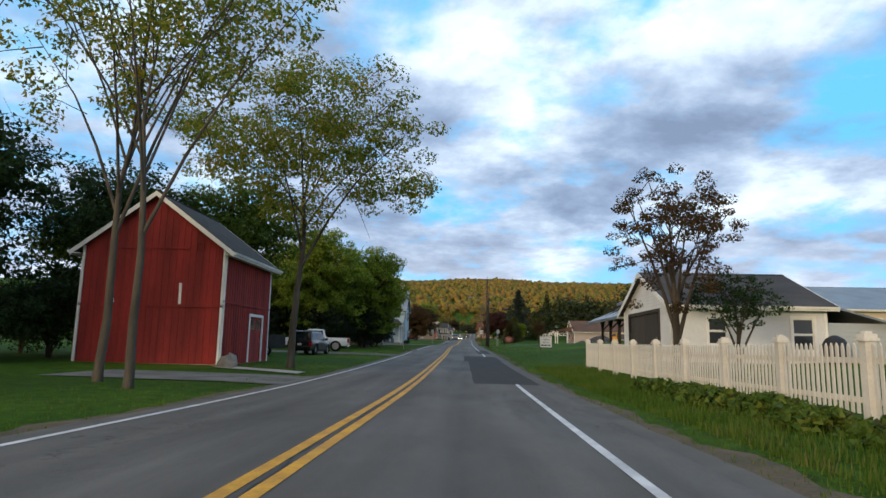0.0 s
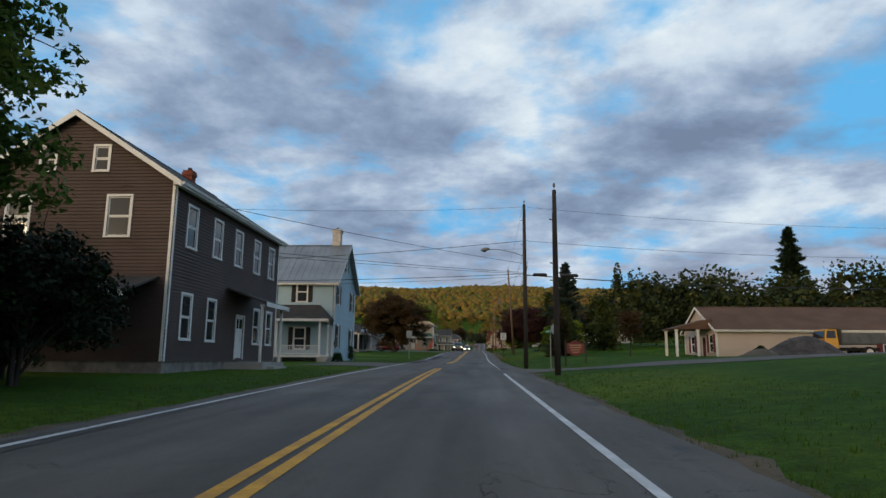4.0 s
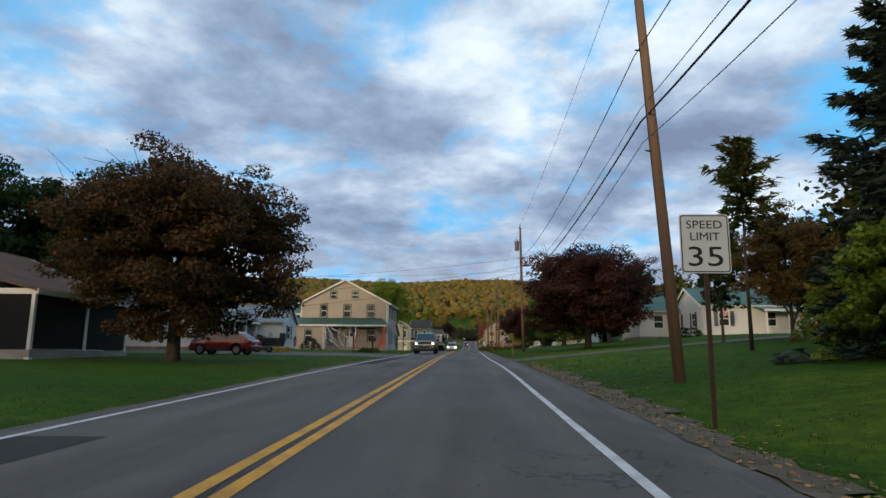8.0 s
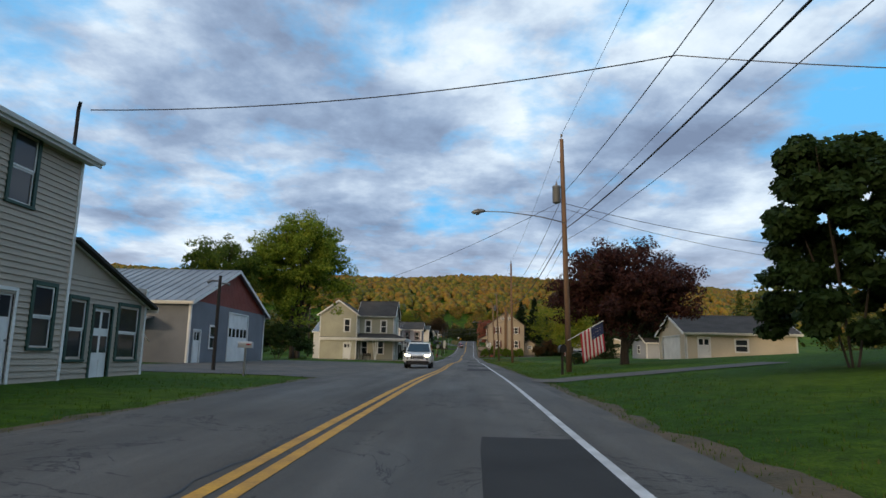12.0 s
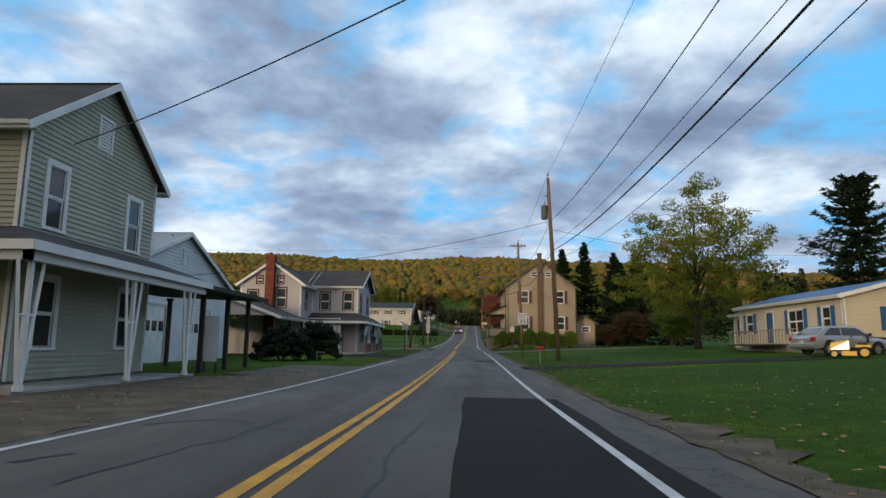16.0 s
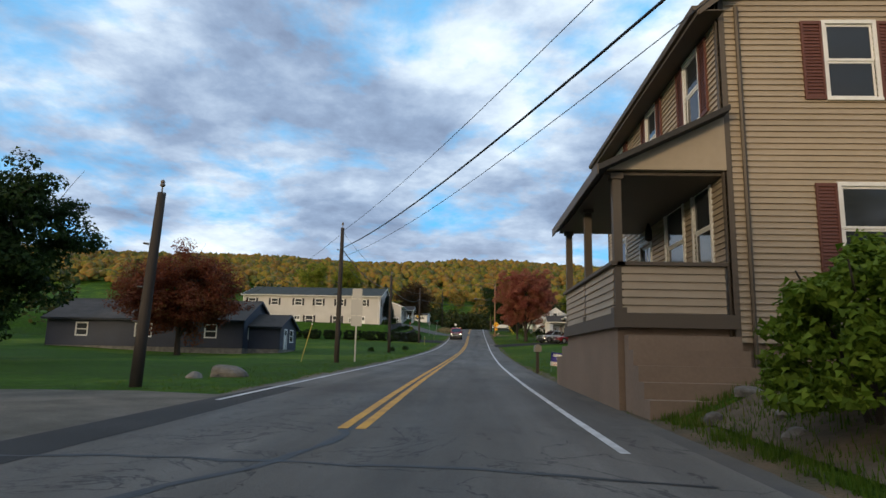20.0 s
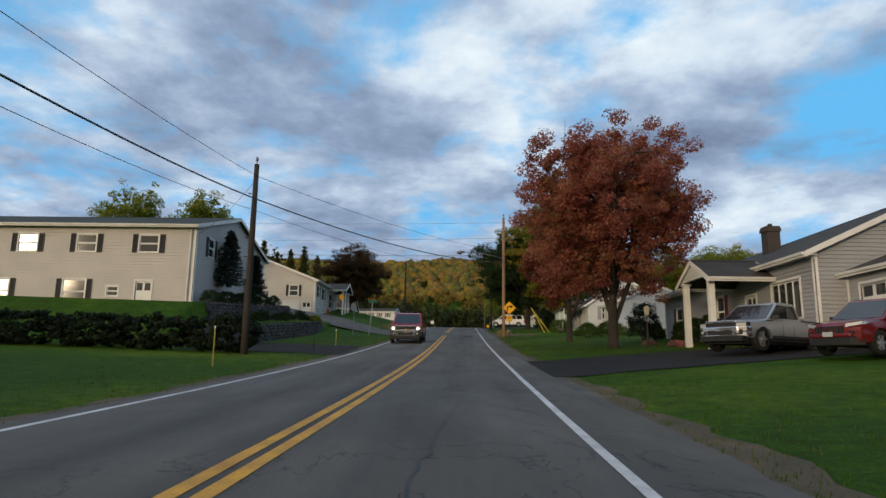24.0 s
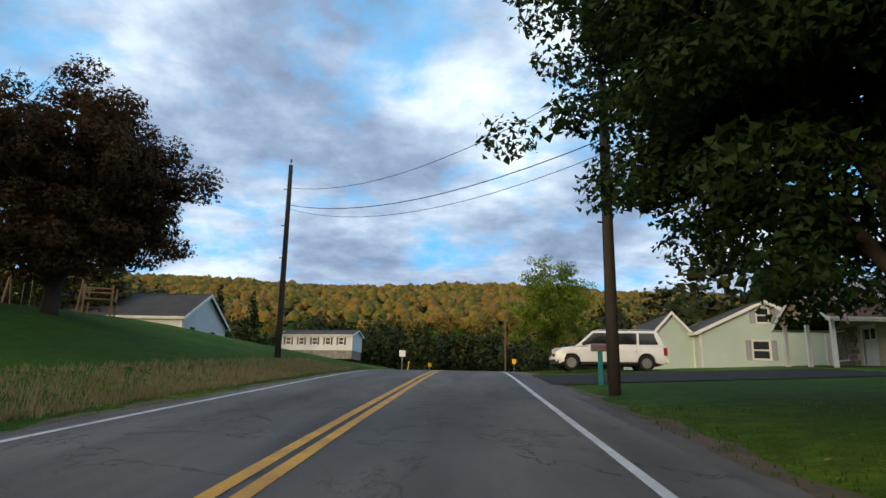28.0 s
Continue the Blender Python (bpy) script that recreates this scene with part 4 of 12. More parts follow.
def leaf_cards(rs, cen, rad, n, size, flat=0.7, hollow=0.5):
    """n small pointed leaves on the outer layer of leafy clumps, lying roughly along each clump's skin."""
    w = rad ** 2
    k = rs.choice(len(cen), n, p=w / w.sum())
    d = rs.normal(size=(n, 3))
    d /= np.linalg.norm(d, axis=1)[:, None]
    d[:, 2] = np.where(d[:, 2] < 0, d[:, 2] * 0.7, d[:, 2])
    r = rad[k] * (hollow + (1 - hollow) * rs.uniform(0, 1, n) ** 0.6) * rs.uniform(0.82, 1.12, n)
    p = cen[k] + d * r[:, None] * np.array([1, 1, flat])
    nr = d * 0.75 + np.array([0, 0, 0.45]) + rs.normal(size=(n, 3)) * 0.5
    nr /= np.linalg.norm(nr, axis=1)[:, None] + 1e-9
    a = np.cross(nr, rs.normal(size=(n, 3)))
    a /= np.linalg.norm(a, axis=1)[:, None] + 1e-9
    e = np.cross(nr, a)
    s = size * rs.uniform(0.6, 1.35, n)[:, None]
    v = np.empty((n, 3, 3))
    v[:, 0], v[:, 1], v[:, 2] = p - a * s * 0.6, p + a * s * 0.42 + e * s * 0.42, p + a * s * 0.42 - e * s * 0.42
    f = np.arange(n * 3).reshape(n, 3)
    return v.reshape(-1, 3), f


def cards_mesh(name, v, f, material):
    me = bpy.data.meshes.new(name)
    me.vertices.add(len(v)), me.loops.add(f.size), me.polygons.add(len(f))
    me.vertices.foreach_set("co", v.astype(np.float32).ravel())
    me.loops.foreach_set("vertex_index", f.astype(np.int32).ravel())
    me.polygons.foreach_set("loop_start", np.arange(0, f.size, f.shape[1], dtype=np.int32))
    me.materials.append(material)
    me.update(calc_edges=True)
    return me


def under(name, me, parent):
    ob = new(name, me)
    ob.parent = parent
    return ob


def broad_tree(name, label, u, y, H, R, z0, leaf, n=9000, size=0.2, trunk=0.22, seed=1, bark=BARK, lean=(0, 0), stems=1, clusters=70, droop=0.0, split=0.3, squash=1.0, sparse=0.0, top=0.0, h=0.0, limbs=11, pad=0.72, offset=(0, 0)):
    """Trunk(s), tapering limbs and twigs, and a crown of leaf clusters with gaps. z0: foot of the crown; R: its radius across."""
    rs = np.random.RandomState(seed)
    t = thing(name, label, "tree", place(u, y, 0, h, 0.05))
    wood = M()
    cz, rzv = (H + z0) / 2, (H - z0) / 2
    cen = []
    for k in range(stems):
        w0 = 2 * math.pi * k / max(1, stems) + rs.uniform(0, 1)
        bx, by = (0.35 * trunk * 3 * math.cos(w0), 0.35 * trunk * 3 * math.sin(w0)) if stems > 1 else (0, 0)
        hx, hy = lean[0] + offset[0] * 0.6 + bx * 4 * (stems > 1), lean[1] + offset[1] * 0.6 + by * 4 * (stems > 1)
        hh = H * 0.86
        pts = [(bx + hx * f ** 1.4 + rs.uniform(-1, 1) * 0.05 * H * f * 0.4, by + hy * f ** 1.4 + rs.uniform(-1, 1) * 0.05 * H * f * 0.4, -0.2 + hh * f) for f in (0, 0.05, 0.15, 0.3, 0.45, 0.6, 0.8, 1.0)]
        rad = [trunk * q for q in (1.35, 1.08, 0.95, 0.82, 0.62, 0.42, 0.2, 0.04)]
        wood.tube(pts, rad, 9)
        for i in range(limbs):
            f = split + (0.92 - split) * (i / limbs) ** 0.9
            j = f * 7.0 / 1.0
            fr = [0, 0.05, 0.15, 0.3, 0.45, 0.6, 0.8, 1.0]
            s = max(q for q in range(7) if fr[q] <= f)
            w = (f - fr[s]) / (fr[s + 1] - fr[s])
            p = Vector(pts[s]).lerp(Vector(pts[s + 1]), w)
            r0 = (rad[s] * (1 - w) + rad[s + 1] * w) * 0.62
            ang = i * 2.4 + rs.uniform(-0.4, 0.4) + k
            el = rs.uniform(-0.15, 0.75) + 0.25 * f
            q = Vector((math.cos(ang) * math.cos(el) * R * 0.78 + offset[0], math.sin(ang) * math.cos(el) * R * 0.78 + offset[1], cz + math.sin(el) * rzv * 0.8 - droop * R * 0.25))
            if q.z < p.z:
                q.z = p.z + 0.15 * (1 - droop) * R
            b = p.lerp(q, 0.5) + Vector((0, 0, 0.12 * R))
            line_ = [p, p.lerp(b, 0.5) + Vector((0, 0, 0.04 * R)), b, b.lerp(q, 0.55), q]
            wood.tube(line_, [r0, r0 * 0.75, r0 * 0.5, r0 * 0.28, 0.012], 6, False)
            cen.append(q)
            for _ in range(4):
                st = b.lerp(q, rs.uniform(-0.3, 0.8))
                en = st + Vector(np.clip(rs.normal(size=3), -1.2, 1.2)) * 0.2 * R + Vector((0, 0, 0.06 * R - droop * 0.3 * R))
                wood.tube([st, st.lerp(en, 0.5) + Vector((0, 0, 0.05)), en], [max(0.02, r0 * 0.25), max(0.014, r0 * 0.14), 0.007], 4, False)
                cen.append(en)
    part("trunk", wood, bark, t, smooth_shade=True)
    m = int(clusters * 1.5)
    d = rs.normal(size=(m, 3))
    d /= np.linalg.norm(d, axis=1)[:, None]
    lump = 1 + 0.13 * np.sin(d[:, 0] * 5 + seed) * np.cos(d[:, 1] * 4 + seed * 2) + 0.09 * np.sin(d[:, 2] * 9 + seed)
    big = R * 0.21 * (105.0 / (m + 0.5 * len(cen))) ** 0.3 * (1.0 - 0.4 * sparse)
    size_c = big * rs.uniform(0.55, 1.25, m)
    reach = np.minimum((0.30 + 0.70 * rs.uniform(0, 1, m) ** 0.5) * lump, 1.08) - 0.72 * size_c / R
    c = d * reach[:, None] * np.array([R, R, rzv])
    c[:, 0] += offset[0]
    c[:, 1] += offset[1]
    c[:, 2] += cz
    if droop:
        c[:, 2] -= droop * 0.35 * R * (np.hypot(c[:, 0], c[:, 1]) / R) ** 2
    ends = np.array([tuple(q) for q in cen])
    mid = np.array([offset[0], offset[1], cz])
    rel = np.linalg.norm((ends - mid) / np.array([R, R, rzv]), axis=1)
    allc = np.vstack([c, ends[rel < 0.88]])
    rad_c = np.concatenate([size_c, big * rs.uniform(0.4, 0.9, int((rel < 0.88).sum()))])
    v, f = leaf_cards(rs, allc, rad_c, int(n * 1.95), size * 0.74, pad)
    if sparse < 0.45:
        core = (allc - np.array([offset[0], offset[1], cz])) * 0.8 + np.array([offset[0], offset[1], cz])
        v2, f2 = leaf_cards(rs, core, rad_c * 0.8, int(n * 0.5), size * 1.25, pad, 0.1)
        v, f = np.vstack([v, v2]), np.vstack([f, f2 + len(v)])
    v[:, 2] = np.maximum(v[:, 2], 0.05)
    under("crown", cards_mesh("crown", v, f, leaf), t)
    return t


def conifer(name, label, u, y, H, R, z0, leaf, n=6000, size=0.34, trunk=0.16, seed=1, ragged=0.25, tiers=22, h=0.0, power=0.85):
    rs = np.random.RandomState(seed)
    t = thing(name, label, "tree", place(u, y, 0, h, 0.05))
    wood = M()
    wood.tube([(0, 0, -0.2), (0, 0, H * 0.4), (0.03 * R, 0, H * 0.98)], [trunk * 1.2, trunk * 0.75, 0.02], 8)
    pos, dirs = [], []
    per = max(4, int(n * 2.0) // (tiers * 9))
    total = tiers * 9
    for i in range(total):
        f = min(1.0, max(0.0, (i + rs.uniform(-4, 4)) / (total - 1)))
        a = i * 2.39996 + rs.uniform(-0.4, 0.4)
        z = z0 + (H - z0) * f
        swell = 1 + ragged * 0.5 * math.sin(a * 2 + seed) * math.sin(f * 9 + seed)
        rr = (R * (1 - f) ** power * swell + 0.16) * rs.uniform(1 - min(0.7, ragged * 1.6), 1.12)
        ca, sa = math.cos(a), math.sin(a)
        dn = rr * (-0.32 + 0.75 * f)
        if i % 2 == 0:
            wood.tube([(0, 0, z), (ca * rr * 0.6, sa * rr * 0.6, z + dn * 0.5), (ca * rr, sa * rr, z + dn)], [0.04 * (1 - f) + 0.012, 0.02, 0.006], 4, False)
        w = rs.uniform(0.12, 1.0, per) ** 0.75
        side = rs.uniform(-1, 1, per) * (0.34 * rr * (1.02 - w) + 0.08)
        up = rs.normal(size=per) * 0.045 * (1 + rr * 0.4) - 0.06 * np.abs(side)
        q = np.stack([ca * rr * w - sa * side, sa * rr * w + ca * side, z + dn * w + 0.16 * rr * w ** 3 + up], 1)
        pos.append(q)
        tilt = side / (0.4 * rr + 0.1)
        dd = np.stack([ca - sa * tilt * 1.1, sa + ca * tilt * 1.1, np.full(per, -0.10)], 1) + rs.normal(size=(per, 3)) * 0.35
        dirs.append(dd)
    part("trunk", wood, BARK, t, smooth_shade=True)
    p, d = np.vstack(pos), np.vstack(dirs)
    d /= np.linalg.norm(d, axis=1)[:, None]
    e = np.cross(d, rs.normal(size=d.shape) * 0.5 + np.array([0, 0, 1.0]))
    e /= np.linalg.norm(e, axis=1)[:, None] + 1e-9
    s = size * rs.uniform(0.6, 1.3, len(p))[:, None]
    v = np.empty((len(p), 3, 3))
    v[:, 0], v[:, 1], v[:, 2] = p + d * s * 0.65, p - d * s * 0.4 + e * s * 0.19, p - d * s * 0.4 - e * s * 0.19
    under("crown", cards_mesh("crown", v.reshape(-1, 3), np.arange(len(p) * 3).reshape(-1, 3), leaf), t)
    return t


def shrub(name, label, u, y, rx_, ry_, H, leaf, n=3500, size=0.09, seed=1, h=0.0, square=False, yaw=0.0, dense=True, category="shrub"):
    """A clipped or loose bush: short stems under a skin of leaves."""
    rs = np.random.RandomState(seed)
    t = thing(name, label, category, place(u, y, yaw, h, 0.03))
    wood = M()
    for k in range(5):
        a = k * 1.3
        wood.tube([(0.1 * math.cos(a), 0.1 * math.sin(a), -0.1), (0.3 * rx_ * math.cos(a), 0.3 * ry_ * math.sin(a), H * 0.4), (0.6 * rx_ * math.cos(a), 0.6 * ry_ * math.sin(a), H * 0.8)], [0.04, 0.025, 0.01], 5, False)
    part("stem", wood, BARK, t)
    m = 160
    d = rs.normal(size=(m, 3))
    d /= np.linalg.norm(d, axis=1)[:, None]
    if square:
        d /= np.max(np.abs(d), axis=1)[:, None] ** 0.8
    d[:, 2] = np.abs(d[:, 2]) * 2 - 1 if not square else d[:, 2]
    lump = (0.84 + 0.1 * np.sin(d[:, 0] * 6 + seed)) * (rs.uniform(0.72, 1.0, m) if dense else rs.uniform(0.4, 1.1, m))
    c = d * lump[:, None] * np.array([rx_, ry_, H / 2]) + np.array([0, 0, H / 2])
    sg = np.full(m, 0.17 * min(rx_, ry_, H) + 0.03)
    v, f = leaf_cards(rs, c, sg, int(n * 1.5), size * 1.05)
    v[:, 2] = np.maximum(v[:, 2], 0.02)
    under("foliage", cards_mesh("foliage", v, f, leaf), t)
    return t


def lumpy(rs, p, r, squash):
    """A small uneven crown for far woods."""
    n1, n2 = 6, 3
    vs = []
    ph = rs.uniform(0, 6, 3)
    for j in range(n2 + 1):
        la = -0.5 + (math.pi / 2 + 0.5) * j / n2
        for i in range(n1):
            lo = 2 * math.pi * i / n1 + j * 0.45
            k = r * (1 + 0.16 * math.sin(lo * 2 + ph[0] + j) + 0.12 * math.sin(lo * 3 + ph[1] - 2 * j)) * rs.uniform(0.88, 1.12)
            vs.append((p[0] + k * math.cos(la) * math.cos(lo), p[1] + k * math.cos(la) * math.sin(lo), p[2] + k * squash * math.sin(la)))
    fs = []
    for j in range(n2):
        for i in range(n1):
            a, b = j * n1 + i, j * n1 + (i + 1) % n1
            fs += [(a, b, b + n1), (a, b + n1, a + n1)]
    return vs, fs

# ---- patches, cracks and driveways ----
road_patch(1.9, 4.0, 20.4, 43.0)
road_patch(1.6, 4.05, 41.0, 50.5)
road_patch(2.9, 4.1, 57.5, 71.0)
road_patch(-3.56, -2.4, 117.0, 131.0)
road_patch(-3.56, -2.2, 135.0, 151.0)
road_patch(-3.56, -2.3, 172.0, 187.0)
road_patch(2.0, 3.3, 219.5, 231.3)
road_patch(1.6, 3.2, 262.5, 267.5)
road_patch(1.7, 3.2, 276.0, 281.0)
road_patch(1.5, 3.6, 305.0, 317.0, PATCH_NEW)
road_patch(1.85, 3.2, 342.0, 346.2)
road_patch(-3.56, -2.6, 378.0, 392.0)
road_patch(0.8, 2.6, 119.0, 121.0)
crack([(-3.2, 381.7), (-1.6, 381.9), (0.0, 381.7), (1.6, 381.7), (3.6, 381.2)], 0.13, 1)
crack([(0.0, 384.4), (-0.05, 383.0), (-0.3, 381.8), (-1.2, 379.6), (-1.6, 377.0)], 0.17, 2)
crack([(-0.1, 499.5), (-0.5, 501.0), (-0.25, 504.0), (-0.4, 507.5), (0.2, 511.0)], 0.12, 3)
crack([(-0.6, 500.5), (1.2, 501.0), (3.0, 500.2)], 0.06, 4)
crack([(1.4, 502.5), (2.4, 502.0), (2.9, 504.6)], 0.06, 5)
crack([(-3.3, 398.0), (-1.4, 398.4), (0.2, 398.0)], 0.05, 6)
crack([(1.1, 397.0), (1.3, 398.4), (2.6, 398.6)], 0.05, 7)
crack([(1.5, 209), (1.45, 206), (1.7, 203)], 0.12, 8)
crack([(-2.3, 318), (-1.1, 325.5), (-0.6, 326.5)], 0.07, 9)
crack([(1.1, 321), (2.6, 330), (3.0, 327)], 0.08, 10)
crack([(3.9, 246), (4.3, 250), (4.2, 256)], 0.14, 11)
crack([(0.9, 168), (0.8, 173), (0.3, 178)], 0.16, 12)
crack([(-2.7, 93), (-3.1, 82), (-2.9, 73)], 0.06, 13)
crack([(1.2, 21), (1.5, 27), (1.35, 36)], 0.05, 14)
crack([(2.3, 157), (2.6, 161), (2.5, 164)], 0.10, 15)
crack([(-1.1, 325), (-1.4, 329), (-0.9, 333)], 0.14, 16)
crack([(-2.9, 311.2), (-2.2, 312.0), (-1.5, 311.6)], 0.09, 51)
crack([(-1.7, 307.4), (-1.5, 309.0), (-1.2, 310.2), (-1.3, 312.4)], 0.06, 52)
crack([(0.55, 305.6), (0.9, 307.4), (0.8, 309.6), (1.0, 312.5)], 0.06, 53)
crack([(-2.7, 308.3), (-2.4, 308.8)], 0.16, 54)
crack([(0.0, 308.0), (-0.05, 330.0), (0.05, 352.0)], 0.05, 55)
crack([(-0.3, 504.2), (-0.8, 502.0), (-1.2, 500.4), (-2.0, 499.0)], 0.10, 56)
crack([(0.7, 505.6), (1.9, 505.0), (2.9, 505.3), (3.1, 503.0)], 0.07, 57)
crack([(-2.6, 503.6), (-1.0, 503.2), (0.3, 503.5)], 0.05, 58)
crack([(1.0, 502.4), (1.2, 501.2), (1.7, 501.9), (2.0, 500.6), (2.5, 501.6)], 0.07, 59)
crack([(-0.25, 455.0), (-0.3, 470.0), (-0.22, 490.0)], 0.05, 60)
crack([(1.9, 466.0), (2.1, 470.0), (1.8, 473.0)], 0.10, 61)
crack([(1.3, 480.0), (1.9, 480.2), (2.4, 479.9)], 0.10, 62)
for k, (a, b) in enumerate(((-6, 60), (140, 215), (258, 300), (352, 374), (392, 450), (512, 565))):
    crack([(0.02 * (-1) ** i, a + (b - a) * i / 4) for i in range(5)], 0.045, 70 + k)
crack([(0.8, 252.6), (2.4, 252.4)], 0.05, 63)
crack([(-0.28, 222.0), (-0.3, 236.0), (-0.25, 252.0)], 0.05, 64)
crack([(1.6, 442), (1.5, 452), (1.9, 461)], 0.04, 17)
lid = thing("manhole_cover", "round iron manhole cover set in the road", "manhole", pose(*(G(2.1, 500.6, 0.02)), 0, 0, 0))
part("cover", M().lathe(0, 0, [(0.42, -0.03), (0.42, 0.008), (0.38, 0.012)], 20), mat("cast_iron", (0.035, 0.033, 0.03), 0.6, 0.5, var=0.3, fine=60, bump=0.6), lid)
for k in range(5):
    crack([(-0.2 + 0.25 * k, 502.5 - 0.5 * k), (0.0 + 0.25 * k, 500.9 - 0.1 * k)], 0.06, 30 + k)

pad("driveway", -4.1, -22, 48.6, 53.0, GRAVEL, "gravel driveway with worn grass edges")
pad("driveway", -4.1, -11, 18.5, 22.5, mat("old_paving", (0.16, 0.155, 0.145), 0.9, var=0.3, scale=9, fine=20, bump=0.5, world=True), "old grey paving before the red barn", 0.02)
pad("street", 4.1, 40, 99.5, 107.5, SHOULDER, "cracked grey side street", 0.01, category="road")
pad("street", -4.0, -9.0, 107.5, 118.5, SHOULDER, "grey paved pull-in before the blue house", 0.01, category="road")
pad("driveway", -4.1, -26, 187.5, 199.0, SHOULDER, "grey asphalt driveway", 0.012)
pad("driveway", 4.2, 24, 181.0, 184.5, SHOULDER, "narrow pale driveway", 0.012, skew=3.0)
pad("driveway", 4.2, 14, 246.6, 249.6, SHOULDER, "narrow grey driveway", 0.012, skew=1.0)
pad("driveway", -4.0, -15.8, 247.0, 283.0, SHOULDER, "grey asphalt forecourt of the garage", 0.012)
pad("driveway", 4.2, 19, 332.8, 336.2, DRIVE, "grey asphalt driveway", 0.012)
pad("street", 4.1, 20, 370.5, 377.5, SHOULDER, "narrow paved side street", 0.012, category="road")
pad("driveway", -4.1, -7.2, 325.0, 334.0, GRAVEL, "gravel and dead grass beside the road", 0.01)
pad("driveway", -4.1, -8.6, 349.0, 357.5, DRIVE, "dark asphalt parking strip before the grey house", 0.012)
pad("street", -4.1, -16, 381.5, 389.6, GRAVEL, "gravel lane", 0.012, category="road", skew=-2.0)
pad("driveway", 4.2, 20, 463.8, 471.6, DRIVE, "new black asphalt driveway", 0.012, skew=6.0)
pad("driveway", -4.1, -12, 474.5, 483.5, DRIVE, "black asphalt driveway", 0.012)
pad("street", -4.1, -25, 501.6, 508.8, SHOULDER, "grey side street", 0.012, category="road", skew=8.0)
pad("driveway", 4.2, 16, 533.5, 541.0, DRIVE, "asphalt driveway", 0.012)
pad("concrete_path", -4.6, -8.8, 23.6, 25.0, CONCRETE, "concrete path through the verge", 0.03, category="path", skew=2.4)

# ---- utility poles and wires ----
POLE_WOOD = mat("pole_wood", (0.19, 0.115, 0.07), 0.9, var=0.3, scale=20, fine=30, bump=0.5, stretch=(1, 1, 0.06))
POLE_DARK = mat("creosote_pole", (0.045, 0.036, 0.03), 0.85, var=0.3, scale=20, fine=30, bump=0.5, stretch=(1, 1, 0.06))
WIRE = mat("black_cable", (0.012, 0.012, 0.014), 0.5, bump=0.0)
LAMP_GREY = mat("lamp_housing", (0.16, 0.17, 0.18), 0.5, 0.3, bump=0.05)
INSUL = mat("porcelain", (0.18, 0.16, 0.15), 0.3, bump=0.0)


